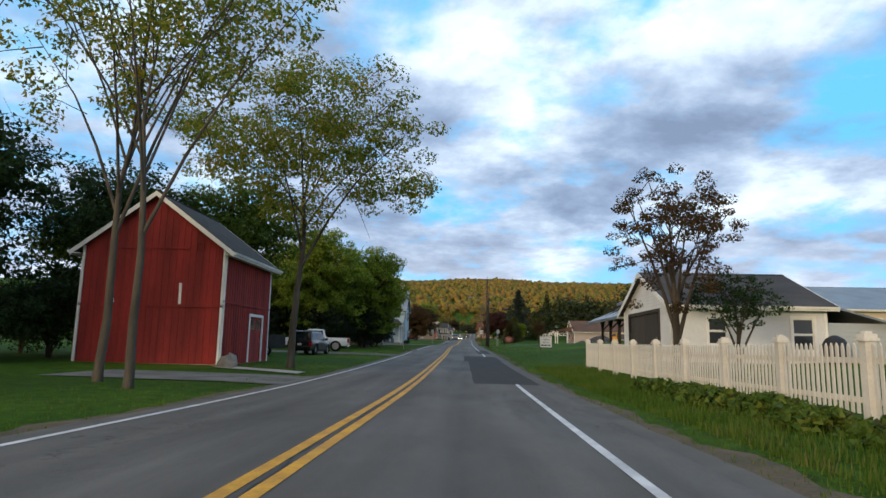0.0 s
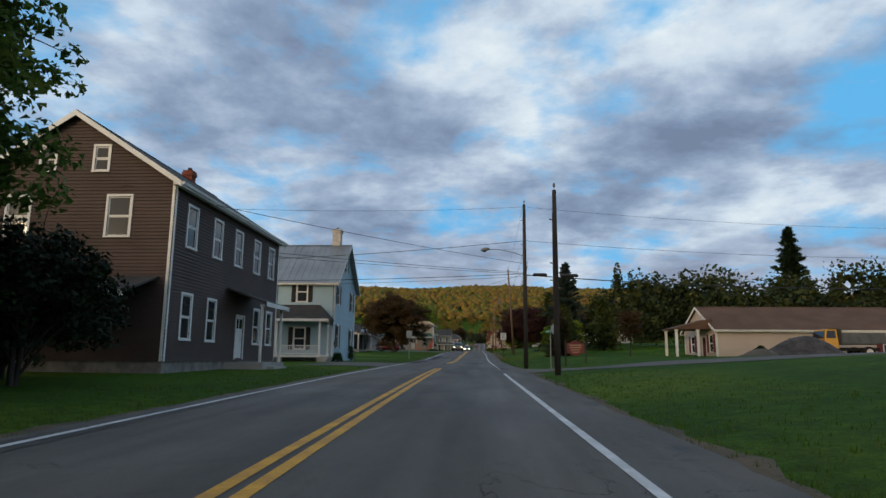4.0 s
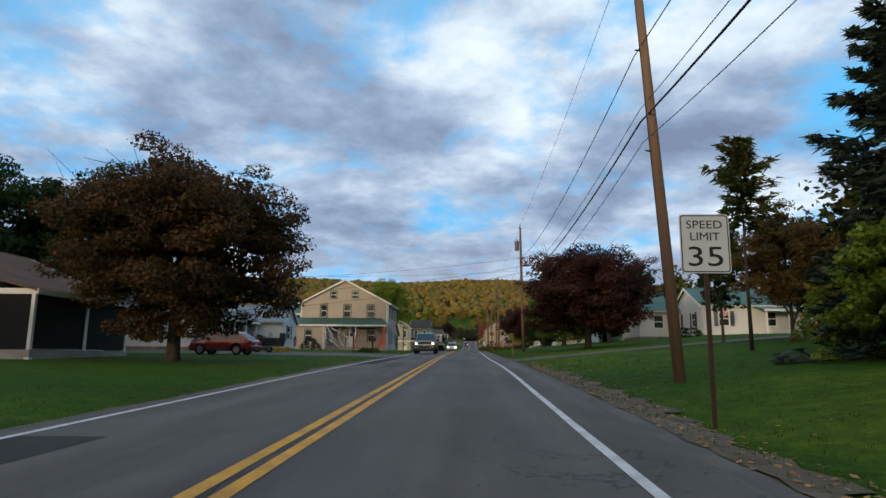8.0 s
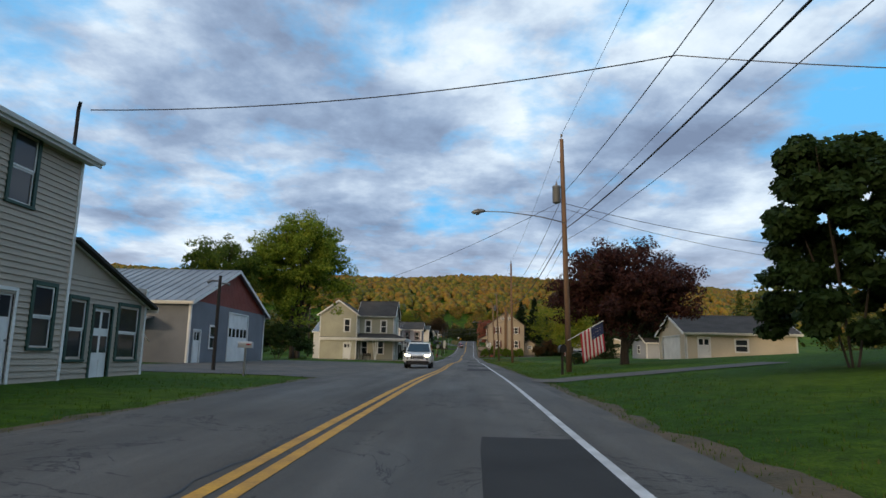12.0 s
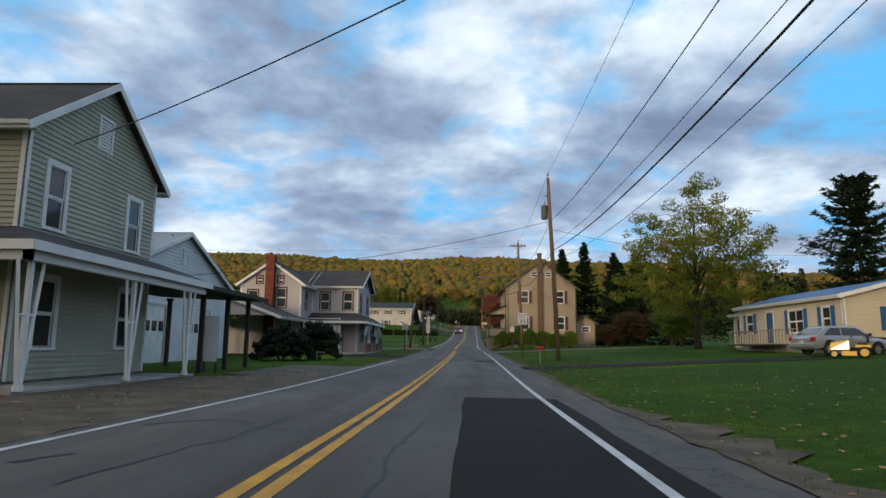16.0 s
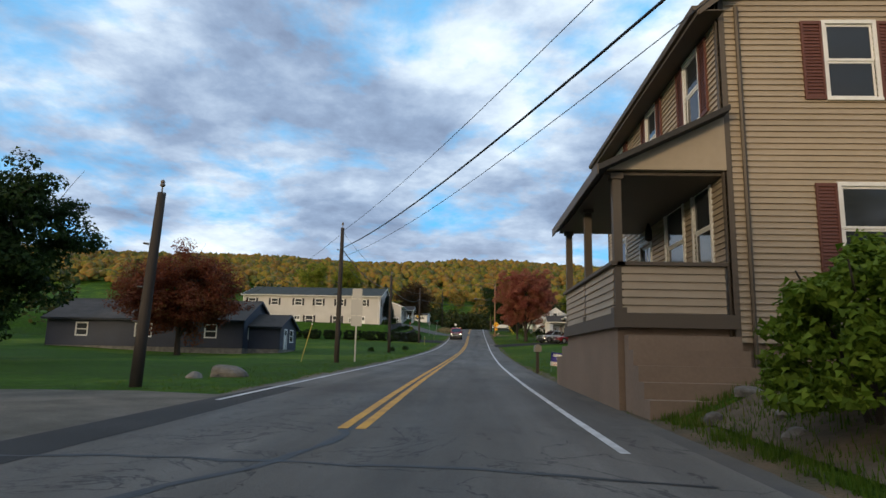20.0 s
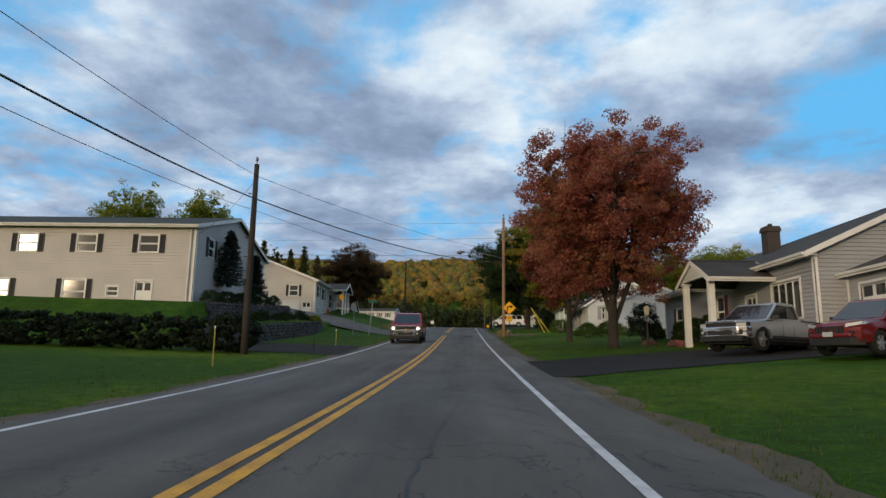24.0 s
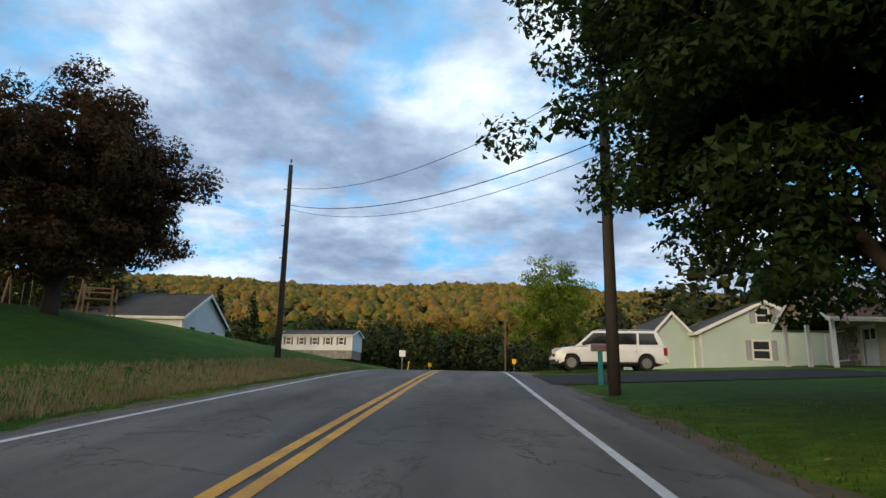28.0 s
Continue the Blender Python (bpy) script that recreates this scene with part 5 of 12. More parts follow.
def pole(u, y, H, material=POLE_WOOD, top_u=None, lamp=None, transformer=None, arm=False, r=0.15, label="weathered wooden utility pole beside the road", z0=None):
    base = GG(u, y)
    t = thing("utility_pole", label, "utility pole", pose(base.x, base.y, base.z))
    lean = (top_u - u) if top_u is not None else 0.0
    hh = H - (base.z - rz(y))
    m = M()
    m.tube([(0, 0, -0.4), (lean * 0.25, 0, hh * 0.25), (lean * 0.6, 0, hh * 0.6), (lean, 0, hh)], [r, r * 0.93, r * 0.82, r * 0.68], 14)
    part("shaft", m, material, t, smooth_shade=True)

    def ax(z):
        return lean * z / hh

    m = M()
    m.tube([(lean, 0, hh), (lean, 0, hh + 0.18)], [0.02, 0.02], 6)
    m.lathe(lean, 0, [(0.05, hh + 0.16), (0.07, hh + 0.2), (0.045, hh + 0.24), (0.06, hh + 0.28), (0.03, hh + 0.33)], 8)
    part("insulator", m, INSUL, t)
    m = M()
    for z in (hh - 1.3, hh - 3.2, hh * 0.5):
        m.tube([(ax(z) - r * 0.9, -0.02, z), (ax(z) - r - 0.12, -0.02, z + 0.02)], 0.025, 6)
    m.tube([(ax(0.3) - r, 0.03, 0.3), (ax(hh * 0.5) - r * 0.88, 0.03, hh * 0.5), (ax(hh - 1) - r * 0.72, 0.03, hh - 1)], 0.012, 5)
    part("hardware", m, DARK_METAL, t)
    if arm:
        m = M()
        m.box(lean - 0.9, lean + 0.9, -0.06, 0.06, hh - 0.45, hh - 0.32)
        a = part("crossarm", m, material, t)
        for q in (-0.8, -0.4, 0.4, 0.8):
            m = M()
            m.lathe(lean + q, 0, [(0.04, hh - 0.32), (0.06, hh - 0.24), (0.03, hh - 0.15)], 8)
            part("insulator", m, INSUL, a)
        for s in (-1, 1):
            m = M()
            m.tube([(lean, -0.08, hh - 0.95), (lean + 0.55 * s, -0.08, hh - 0.45)], 0.015, 5)
            part("brace", m, STEEL, a)
    if transformer:
        z = transformer
        m = M()
        m.lathe(ax(z) - r - 0.24, -0.05, [(0.19, z), (0.22, z + 0.05), (0.22, z + 0.85), (0.24, z + 0.88), (0.2, z + 0.95)], 14)
        tr = part("transformer", m, LAMP_GREY, t, "grey transformer can", True)
        m = M()
        m.lathe(ax(z) - r - 0.24, -0.05, [(0.05, z + 0.95), (0.06, z + 1.02), (0.03, z + 1.2)], 8)
        m.tube([(ax(z) - r - 0.24, -0.05, z + 1.2), (ax(z) - 0.1, 0, z + 1.7), (lean, 0, hh + 0.2)], 0.008, 5)
        part("bushing", m, INSUL, tr)
    if lamp:
        z, reach = lamp
        m = M()
        x = ax(z)
        m.tube([(x, -0.1, z), (x - reach * 0.3, -0.1, z + 0.32), (x - reach * 0.7, -0.1, z + 0.55), (x - reach, -0.1, z + 0.58)], [0.03, 0.028, 0.026, 0.026], 8)
        m.tube([(x, -0.1, z + 0.62), (x - reach * 0.6, -0.1, z + 0.56)], 0.008, 5)
        la = part("lamp_arm", m, LAMP_GREY, t, smooth_shade=True)
        m = M()
        q = x - reach
        m.tube([(q + 0.12, -0.1, z + 0.58), (q, -0.1, z + 0.6), (q - 0.22, -0.1, z + 0.58), (q - 0.5, -0.1, z + 0.52), (q - 0.62, -0.1, z + 0.5)], [0.05, 0.10, 0.15, 0.12, 0.03], 10)
        part("lamp_head", m, LAMP_GREY, la, "grey cobra-head street lamp", True)
        m = M()
        m.lathe(q - 0.3, -0.1, [(0.05, z + 0.36), (0.11, z + 0.41), (0.12, z + 0.47)], 10)
        part("lens", m, GLASS, la)
    return t


def attach(u, y, h):
    return G(u, y, h)


def wire(a, b, sag=0.6, r=0.014, label="black overhead cable between poles", n=14, sway=0.0):
    m = M()
    a, b = Vector(a), Vector(b)
    pts = []
    for i in range(n + 1):
        f = i / n
        p = a.lerp(b, f)
        p.z -= sag * 4 * f * (1 - f)
        pts.append(p - a)
    m.tube(pts, r, 5)
    ob = part("overhead_wire", m, WIRE, None, label)
    ob.location = a
    return tagged(ob, category="cable", group="overhead wires")


pole(5.4, 95.6, 7.9, POLE_DARK, r=0.13)
pole(5.8, 117.5, 12.4, POLE_DARK, lamp=(8.6, 2.8), r=0.165)
pole(7.2, 160.4, 12.3, POLE_WOOD, 6.5)
pole(7.3, 206.6, 12.6, POLE_WOOD, 7.1, transformer=10.0)
pole(6.95, 256.6, 12.8, POLE_WOOD, 6.7, lamp=(7.9, 4.4), transformer=9.0)
pole(7.0, 300.3, 12.2, POLE_WOOD, 6.8)
pole(7.3, 344.0, 12.3, POLE_WOOD, 6.75, transformer=9.3)
pole(7.85, 376.8, 12.8, POLE_WOOD, 7.4, lamp=(7.9, 4.4), arm=True, r=0.17)
pole(-6.3, 390.6, 4.75, POLE_DARK, -6.1, label="short bare wooden pole on the verge")
pole(-5.95, 411.3, 7.7, POLE_DARK)
pole(-6.6, 436.3, 7.4, POLE_DARK)
pole(-7.2, 472.4, 8.1, POLE_DARK)
pole(5.22, 502.45, 10.7, mat("new_pole_wood", (0.34, 0.20, 0.11), 0.85, var=0.25, scale=20, fine=30, bump=0.4, stretch=(1, 1, 0.06)), lamp=(6.9, 3.6), label="fresh tan wooden utility pole beside the road")
pole(-7.55, 543.8, 10.2, POLE_DARK, -7.6)
pole(5.2, 529.3, 8.6, POLE_DARK)
pole(6.0, 604.0, 8.0, POLE_WOOD)
pole(-31, 352.0, 10.5, POLE_DARK, arm=True)
pole(-14.8, 336.0, 6.6, POLE_DARK, r=0.11)

MAIN = [(5.3, -40.0, 11.5), (5.8, 117.5, 12.5), (6.5, 161.2, 12.3), (7.1, 206.6, 12.6), (6.7, 256.6, 12.8), (6.8, 300.3, 12.2), (6.75, 344.0, 12.3), (7.4, 376.8, 12.8)]
for a, b in zip(MAIN[1:-1], MAIN[2:]):
    wire(attach(a[0], a[1], a[2] + 0.3), attach(b[0], b[1], b[2] + 0.3), 0.5, 0.009, "thin primary power line on insulators")
    wire(attach(a[0] + 0.1, a[1], a[2] - 3.0), attach(b[0] + 0.1, b[1], b[2] - 3.0), 0.9, 0.016, "twisted black power cable between poles")
    wire(attach(a[0] + 0.2, a[1], a[2] - 5.0), attach(b[0] + 0.2, b[1], b[2] - 5.0), 0.9, 0.028, "thick black telephone cable")
    wire(attach(a[0] + 0.22, a[1], a[2] - 4.6), attach(b[0] + 0.22, b[1], b[2] - 4.6), 0.8, 0.011)
    wire(attach(a[0] + 0.25, a[1], a[2] - 5.6), attach(b[0] + 0.25, b[1], b[2] - 5.6), 1.1, 0.011)
LEFT = [(7.4, 376.8, 8.0), (-5.95, 411.3, 7.5), (-6.6, 436.3, 7.2), (-7.2, 472.4, 7.6), (5.35, 502.2, 7.6)]
for i, (a, b) in enumerate(zip(LEFT[:-1], LEFT[1:])):
    wire(attach(*a), attach(*b), 0.5, 0.010)
    wire(attach(a[0], a[1], a[2] - 1.0), attach(b[0], b[1], b[2] - 1.0), 0.7, 0.028, "thick black telephone cable")
    wire(attach(a[0], a[1], a[2] - 1.5), attach(b[0], b[1], b[2] - 1.5), 0.8, 0.009)
for dz, s, r in ((0.0, 1.5, 0.012), (-1.8, 1.2, 0.016), (-2.2, 1.4, 0.010)):
    wire(attach(5.35, 502.2, 10.2 + dz), attach(5.2, 529.3, 8.4 + dz), 0.5, r)
    wire(attach(5.2, 529.3, 8.4 + dz), attach(-7.6, 543.8, 9.0 + dz * 0.5), s * 0.7, r)
# cables crossing the road to the houses
for a, b, s, r in [
    ((5.8, 117.5, 9.5), (-30, 115.0, 7.4), 0.5, 0.02), ((5.8, 117.5, 6.9), (-34, 118.0, 6.6), 0.4, 0.022), ((5.8, 117.5, 6.7), (-34, 119.0, 6.2), 0.4, 0.012),
    ((5.8, 117.5, 6.8), (44, 118.0, 6.0), 0.5, 0.04), ((5.8, 117.5, 9.5), (44, 118.0, 8.2), 0.5, 0.014), ((5.8, 117.5, 12.2), (44, 120.0, 10.8), 0.5, 0.010),
    ((5.8, 117.5, 12.2), (-32, 100.0, 9.6), 0.8, 0.010), ((5.8, 117.5, 6.9), (-9.8, 130.0, 5.0), 0.5, 0.010),
    ((7.1, 206.6, 8.6), (-30, 199.0, 5.2), 1.0, 0.014), ((7.1, 206.6, 9.5), (-32, 204.0, 7.0), 0.8, 0.012), ((7.1, 206.6, 8.0), (-22, 208.6, 4.2), 0.6, 0.016),
    ((7.1, 206.6, 8.2), (-34, 196.0, 7.4), 0.8, 0.010), ((6.95, 238.0, 8.5), (-9.3, 240.2, 7.8), 0.4, 0.016), ((6.95, 238.0, 8.5), (19.5, 231.0, 5.0), 0.3, 0.014),
    ((6.7, 256.6, 9.3), (-16.0, 290.0, 6.6), 1.0, 0.014), ((6.7, 256.6, 9.2), (28, 262.0, 7.6), 0.6, 0.016), ((6.7, 256.6, 8.9), (28, 264.0, 7.0), 0.6, 0.012),
    ((6.75, 344.0, 9.3), (-14.8, 336.0, 4.6), 0.6, 0.016), ((6.75, 344.0, 8.8), (26, 352.0, 7.6), 0.4, 0.012),
    ((7.4, 376.8, 12.4), (-40, 374.5, 11.6), 0.5, 0.010), ((7.4, 376.8, 9.4), (-40, 372.0, 8.6), 0.7, 0.010), ((7.4, 376.8, 8.9), (-40, 374.0, 7.0), 0.9, 0.018),
    ((7.4, 376.8, 8.2), (-40, 371.0, 6.6), 0.8, 0.014), ((7.4, 376.8, 7.6), (-40, 371.0, 6.2), 0.7, 0.012), ((7.4, 376.8, 9.4), (44, 380.0, 9.0), 0.3, 0.014),
    ((7.4, 376.8, 12.4), (44, 380.0, 12.0), 0.4, 0.010), ((7.4, 376.8, 8.8), (15.8, 387.6, 5.8), 0.5, 0.012),
    ((6.9, 307.5, 7.5), (-9.6, 319.0, 6.6), 0.35, 0.016),
    ((5.8, 117.5, 7.0), (-20, 95.5, 6.6), 0.25, 0.016), ((5.8, 117.5, 6.9), (-20, 95.5, 6.3), 0.25, 0.014), ((5.8, 117.5, 7.7), (-12, 92.4, 7.4), 0.2, 0.014),
    ((5.35, 502.2, 10.2), (-60, 503.0, 11.0), 0.6, 0.010), ((5.35, 502.2, 8.8), (-60, 504.0, 9.6), 0.7, 0.010), ((5.35, 502.2, 7.2), (-60, 505.0, 8.4), 0.5, 0.014), ((5.35, 502.2, 6.8), (-60, 505.0, 8.0), 0.5, 0.014),
    ((-5.95, 411.3, 7.4), (-14.0, 415.0, 3.4), 0.5, 0.010), ((-7.2, 472.4, 7.4), (-15.5, 486.0, 6.8), 0.3, 0.010),
]:
    wire(attach(*a), attach(*b), s, r)
for u, y, h, dx_ in ((6.4, 117.5, 6.85, 1.1), (8.5, 117.55, 6.8, 1.4)):
    p = attach(u, y, h)
    t = thing("cable_splice", "black cable splice case on the overhead cable", "cable box", pose(p.x, p.y, p.z))
    part("case", M().tube([(0, 0, -0.05), (0.1, 0, -0.02), (dx_ * 0.9, 0, -0.03), (dx_, 0, -0.06)], [0.05, 0.13, 0.13, 0.05], 10), WIRE, t)
# guy wires with yellow guards by the new pole
for a, b in (((5.35, 502.2, 7.0), (8.9, 503.0, 0.3)), ((5.35, 502.2, 5.6), (9.4, 503.2, 0.3))):
    wire(attach(*a), attach(*b), 0.0, 0.010, "steel guy wire anchored in lawn", 2)
    p, q = attach(*a), attach(*b)
    g = p.lerp(q, 0.66)
    t = thing("guy_guard", "yellow plastic guard on the guy wire", "guy wire guard", pose(g.x, g.y, g.z))
    part("guard", M().tube([(0, 0, 0), (q - g) * 0.95], 0.035, 8), mat("yellow_plastic", (0.75, 0.55, 0.03), 0.5, bump=0.0), t)

# ---- buildings ----
def lot(name, label, category, u, y, h=0.0, yaw=0.0, group=""):
    p = G(u, y, h)
    return thing(name, label, category, pose(p.x, p.y, p.z, 0, 0, yaw), group)


RED_WOOD = mat("red_barn_boards", (0.30, 0.028, 0.022), 0.85, var=0.3, scale=14, fine=22, bump=0.35, col2=(0.15, 0.016, 0.014), stretch=(1, 1, 0.15))
BLUE_SIDING = mat("pale_blue_siding", (0.36, 0.50, 0.57), 0.55, var=0.08, scale=5, fine=8, bump=0.05, obj_rand=0.03)
BROWN_DARK = mat("dark_brown_siding", (0.075, 0.05, 0.042), 0.7, var=0.2, scale=6, fine=10, bump=0.1)
SLATE_SIDING = mat("grey_lilac_siding", (0.14, 0.135, 0.16), 0.7, var=0.15, scale=6, fine=10, bump=0.1)
WHITE_SIDING = mat("white_siding", (0.62, 0.63, 0.64), 0.6, var=0.08, scale=5, fine=8, bump=0.05)
TAN_SIDING = mat("tan_siding", (0.40, 0.34, 0.27), 0.6, var=0.08, scale=5, fine=8, bump=0.05, obj_rand=0.03)
GREEN_TRIM = mat("dark_green_trim", (0.018, 0.06, 0.045), 0.55, var=0.1, bump=0.05)
GREY_BLOCK = mat("grey_painted_block", (0.17, 0.18, 0.20), 0.8, var=0.12, scale=8, fine=20, bump=0.15)
RED_METAL = mat("red_metal_siding", (0.22, 0.05, 0.035), 0.6, var=0.12, scale=8, fine=10, bump=0.1)
SAGE_SIDING = mat("cream_sage_siding", (0.40, 0.39, 0.30), 0.65, var=0.12, scale=5, fine=8, bump=0.05, obj_rand=0.03)
LILAC_SIDING = mat("pale_grey_siding", (0.44, 0.42, 0.43), 0.6, var=0.08, scale=5, fine=8, bump=0.05)
MAROON = mat("maroon_trim", (0.10, 0.022, 0.022), 0.6, var=0.15, bump=0.05)
BROWN_SIDING = mat("taupe_siding", (0.35, 0.285, 0.205), 0.6, var=0.07, scale=5, fine=8, bump=0.05, obj_rand=0.03)
BROWN_TRIM = mat("brown_trim", (0.10, 0.08, 0.06), 0.6, var=0.1, bump=0.05)
STUCCO = mat("brown_stucco", (0.24, 0.18, 0.135), 0.9, var=0.12, scale=6, fine=16, bump=0.2)
SHUT_RED = mat("brown_red_shutters", (0.12, 0.045, 0.032), 0.6, var=0.1, bump=0.05)
NAVY_SIDING = mat("navy_siding", (0.03, 0.04, 0.065), 0.6, var=0.12, scale=5, fine=8, bump=0.05)
CREAM = mat("cream_wall", (0.55, 0.48, 0.36), 0.75, var=0.1, scale=5, fine=12, bump=0.1)
PINKISH = mat("pale_rose_wall", (0.55, 0.46, 0.40), 0.75, var=0.08, scale=5, fine=12, bump=0.1)
RED_SHUT = mat("dark_red_shutters", (0.20, 0.03, 0.03), 0.6, bump=0.05)
MINT_SIDING = mat("pale_mint_siding", (0.46, 0.56, 0.50), 0.6, var=0.07, scale=5, fine=8, bump=0.05)
GREY_SIDING = mat("grey_siding", (0.33, 0.34, 0.36), 0.65, var=0.08, scale=5, fine=8, bump=0.05)
OLD_WOOD = mat("old_dark_boards", (0.05, 0.042, 0.035), 0.9, var=0.3, scale=10, fine=20, bump=0.4, stretch=(1, 1, 0.2))
BLUE_ROOF = mat("blue_metal_roof", (0.03, 0.12, 0.28), 0.5, 0.2, var=0.1, bump=0.05)
CONC_BLOCK = mat("concrete_block", (0.27, 0.25, 0.23), 0.95, var=0.25, scale=12, fine=14, bump=0.5)

# red barn
b = lot("barn", "weathered red board-and-batten barn with white corner boards", "barn", -15.9, 28.0)
bx = (0, 6.65, 0, 6.6)
wall(b, "S", bx, 0.1, 5.35, 7.8, [("vent", 5.3, 5.2, 0.3, 0.35, {"frame": RED_WOOD, "t": 0.03})], RED_WOOD, upright=True)
wall(b, "N", bx, 0.1, 5.35, 7.8, [], RED_WOOD, upright=True)
wall(b, "W", bx, 0.1, 5.35, None, [], RED_WOOD, upright=True)
wall(b, "E", bx, 0.1, 5.35, None, [("door", 3.6, 0.15, 1.85, 2.25, {"door": RED_WOOD, "glass": 1, "t": 0.14})], RED_WOOD, upright=True)
gable_roof(b, bx, 5.35, 2.45, "y", SHINGLE, 0.45, 0.09, WHITE, 0, 0.3)
m = M()
m.box(0, 6.65, -0.05, 0.0, 2.62, 2.74), m.box(1.6, 5.0, -0.05, 0.0, 5.25, 5.35), m.box(6.65, 6.7, 0, 6.6, 2.85, 2.95)
part("belt_board", m, RED_WOOD, b)
m = M()
m.box(-0.05, 6.7, -0.02, 6.6, -0.5, 0.1)
part("foundation", m, STONE, b)
m = M()
m.hexa([(4.62, -0.04, 2.75), (4.74, -0.04, 2.75), (4.74, -0.02, 2.75), (4.62, -0.02, 2.75)], [(4.6, -0.04, 3.7), (4.72, -0.04, 3.7), (4.72, -0.02, 3.7), (4.6, -0.02, 3.7)])
m.hexa([(1.5, -0.04, 2.8), (1.68, -0.04, 2.8), (1.68, -0.02, 2.8), (1.5, -0.02, 2.8)], [(1.28, -0.04, 3.7), (1.4, -0.04, 3.7), (1.4, -0.02, 3.7), (1.28, -0.02, 3.7)])
part("patch_board", m, WHITE, b, "broken whitish patch boards")
rk = lot("boulder", "rough brown boulder at the barn's corner", "rock", -8.3, 26.6, 0.05)
rs_ = np.random.RandomState(3)
vs_, fs_ = lumpy(rs_, (0, 0, 0.1), 0.5, 0.9)
part("stone", M().add(vs_, fs_), STONE, rk, smooth_shade=True)

# white shed house behind the picket fence, with its open garage and lean-to
h = lot("farm_shed", "white clapboard outbuilding with worn shingle roof, dark boards for the shaded garage opening", "outbuilding", 10.9, 29.0, 0.5)
bx = (0, 6.8, 0, 8.6)
# the garage opening is a closed dark leaf that stands for the shade inside
house_body(h, bx, 0.1, 2.75, 1.75, "x", WHITE_SIDING, SHINGLE, {
    "S": [("win", 1.6, 0.9, 0.8, 1.2, {}), ("win", 5.3, 0.7, 0.9, 1.4, {"t": 0.12})],
    "W": [("door", 1.2, 0.12, 5.6, 2.3, {"door": OLD_WOOD, "frame": OLD_WOOD, "glass": 0, "t": 0.16})]}, course=0.16, over=0.5)
lean_roof(h, (9.9, -0.2, 1.9), (9.9, 5.4, 1.9), (6.8, 5.4, 2.75), (6.8, -0.2, 2.75), TIN, name="lean_to_roof")
wall(h, "S", (6.8, 9.6, 0.2, 5.2), 0.0, 1.95, None, [], mat("bluish_grey_boards", (0.36, 0.40, 0.43), 0.7, var=0.15), 0.2)
wall(h, "E", (6.8, 9.6, 0.2, 5.2), 0.0, 1.95, None, [], WHITE_SIDING, 0.2)
wall(h, "N", (6.8, 9.6, 0.2, 5.2), 0.0, 1.95, None, [], WHITE_SIDING, 0.2)
gr = lot("covered_grill", "black covered barbecue grill by the shed wall", "grill", 17.2, 27.6, 0.62)
m = M()
m.lathe(0, 0, [(0.42, 0.0), (0.46, 0.5), (0.5, 0.85), (0.36, 1.1), (0.1, 1.25)], 10)
part("cover", m, BLACK_PAINT, gr, smooth_shade=True)

# big meeting hall with grey metal roof and cream walls
h = lot("fire_hall", "cream block hall with a pale grey metal roof", "hall", 25.0, 60.0, 1.2)
house_body(h, (0, 24, 0, 15), 0.1, 3.6, 2.6, "x", CREAM, TIN, {
    "W": [("win", 2.0, 1.1, 0.9, 1.5, {}), ("win", 5.2, 1.1, 0.9, 1.5, {}), ("door", 8.0, 0.1, 1.0, 2.1, {}), ("win", 11.0, 1.1, 0.9, 1.5, {})],
    "S": [("win", 3.0, 1.1, 0.9, 1.5, {}), ("win", 8.0, 1.1, 0.9, 1.5, {}), ("win", 14.0, 1.1, 0.9, 1.5, {})]}, course=0, over=0.6)
lean_roof(h, (-5.0, 1.0, 2.9), (-5.0, 12.0, 2.9), (0, 12.0, 3.5), (0, 1.0, 3.5), TIN, name="canopy")
for yy in (1.4, 6.5, 11.6):
    post(h, -4.7, yy, -0.2, 2.85, 0.14, WHITE)

# open timber pavilion
h = lot("picnic_pavilion", "open timber picnic pavilion with grey metal roof", "pavilion", 13.05, 41.8, 0.75)
for i, yy in enumerate((0.2, 3.1, 6.0, 8.9, 11.9)):
    for xx in (0.0, 7.4):
        m = M()
        m.box(xx - 0.09, xx + 0.09, yy - 0.09, yy + 0.09, -0.3, 2.55)
        p_ = part("post", m, OLD_WOOD, h)
        m = M()
        for s in (-1, 1):
            m.tube([(xx, yy, 1.75), (xx, yy + 0.75 * s, 2.5)], 0.06, 4)
        m.tube([(xx, yy, 1.75), (xx + (0.75 if xx < 1 else -0.75), yy, 2.5)], 0.06, 4)
        part("brace", m, OLD_WOOD, p_)
for xx in (0.0, 7.4):
    m = M()
    m.box(xx - 0.1, xx + 0.1, -0.3, 12.4, 2.5, 2.7)
    part("beam", m, OLD_WOOD, h)
for yy in (0.2, 3.1, 6.0, 8.9, 11.9):
    m = M()
    m.box(0, 7.4, yy - 0.06, yy + 0.06, 2.7, 2.88)
    m.tube([(-0.9, yy, 2.42), (3.7, yy, 5.0)], 0.07, 4), m.tube([(8.3, yy, 2.42), (3.7, yy, 5.0)], 0.07, 4)
    part("truss", m, OLD_WOOD, h)
lean_roof(h, (-1.15, -0.8, 2.42), (-1.15, 12.9, 2.42), (2.2, 12.9, 3.95), (2.2, -0.8, 3.95), TIN, TIN, 0.06, "roof_slope")
lean_roof(h, (8.55, 12.9, 2.42), (8.55, -0.8, 2.42), (5.2, -0.8, 3.95), (5.2, 12.9, 3.95), TIN, TIN, 0.06, "roof_slope")
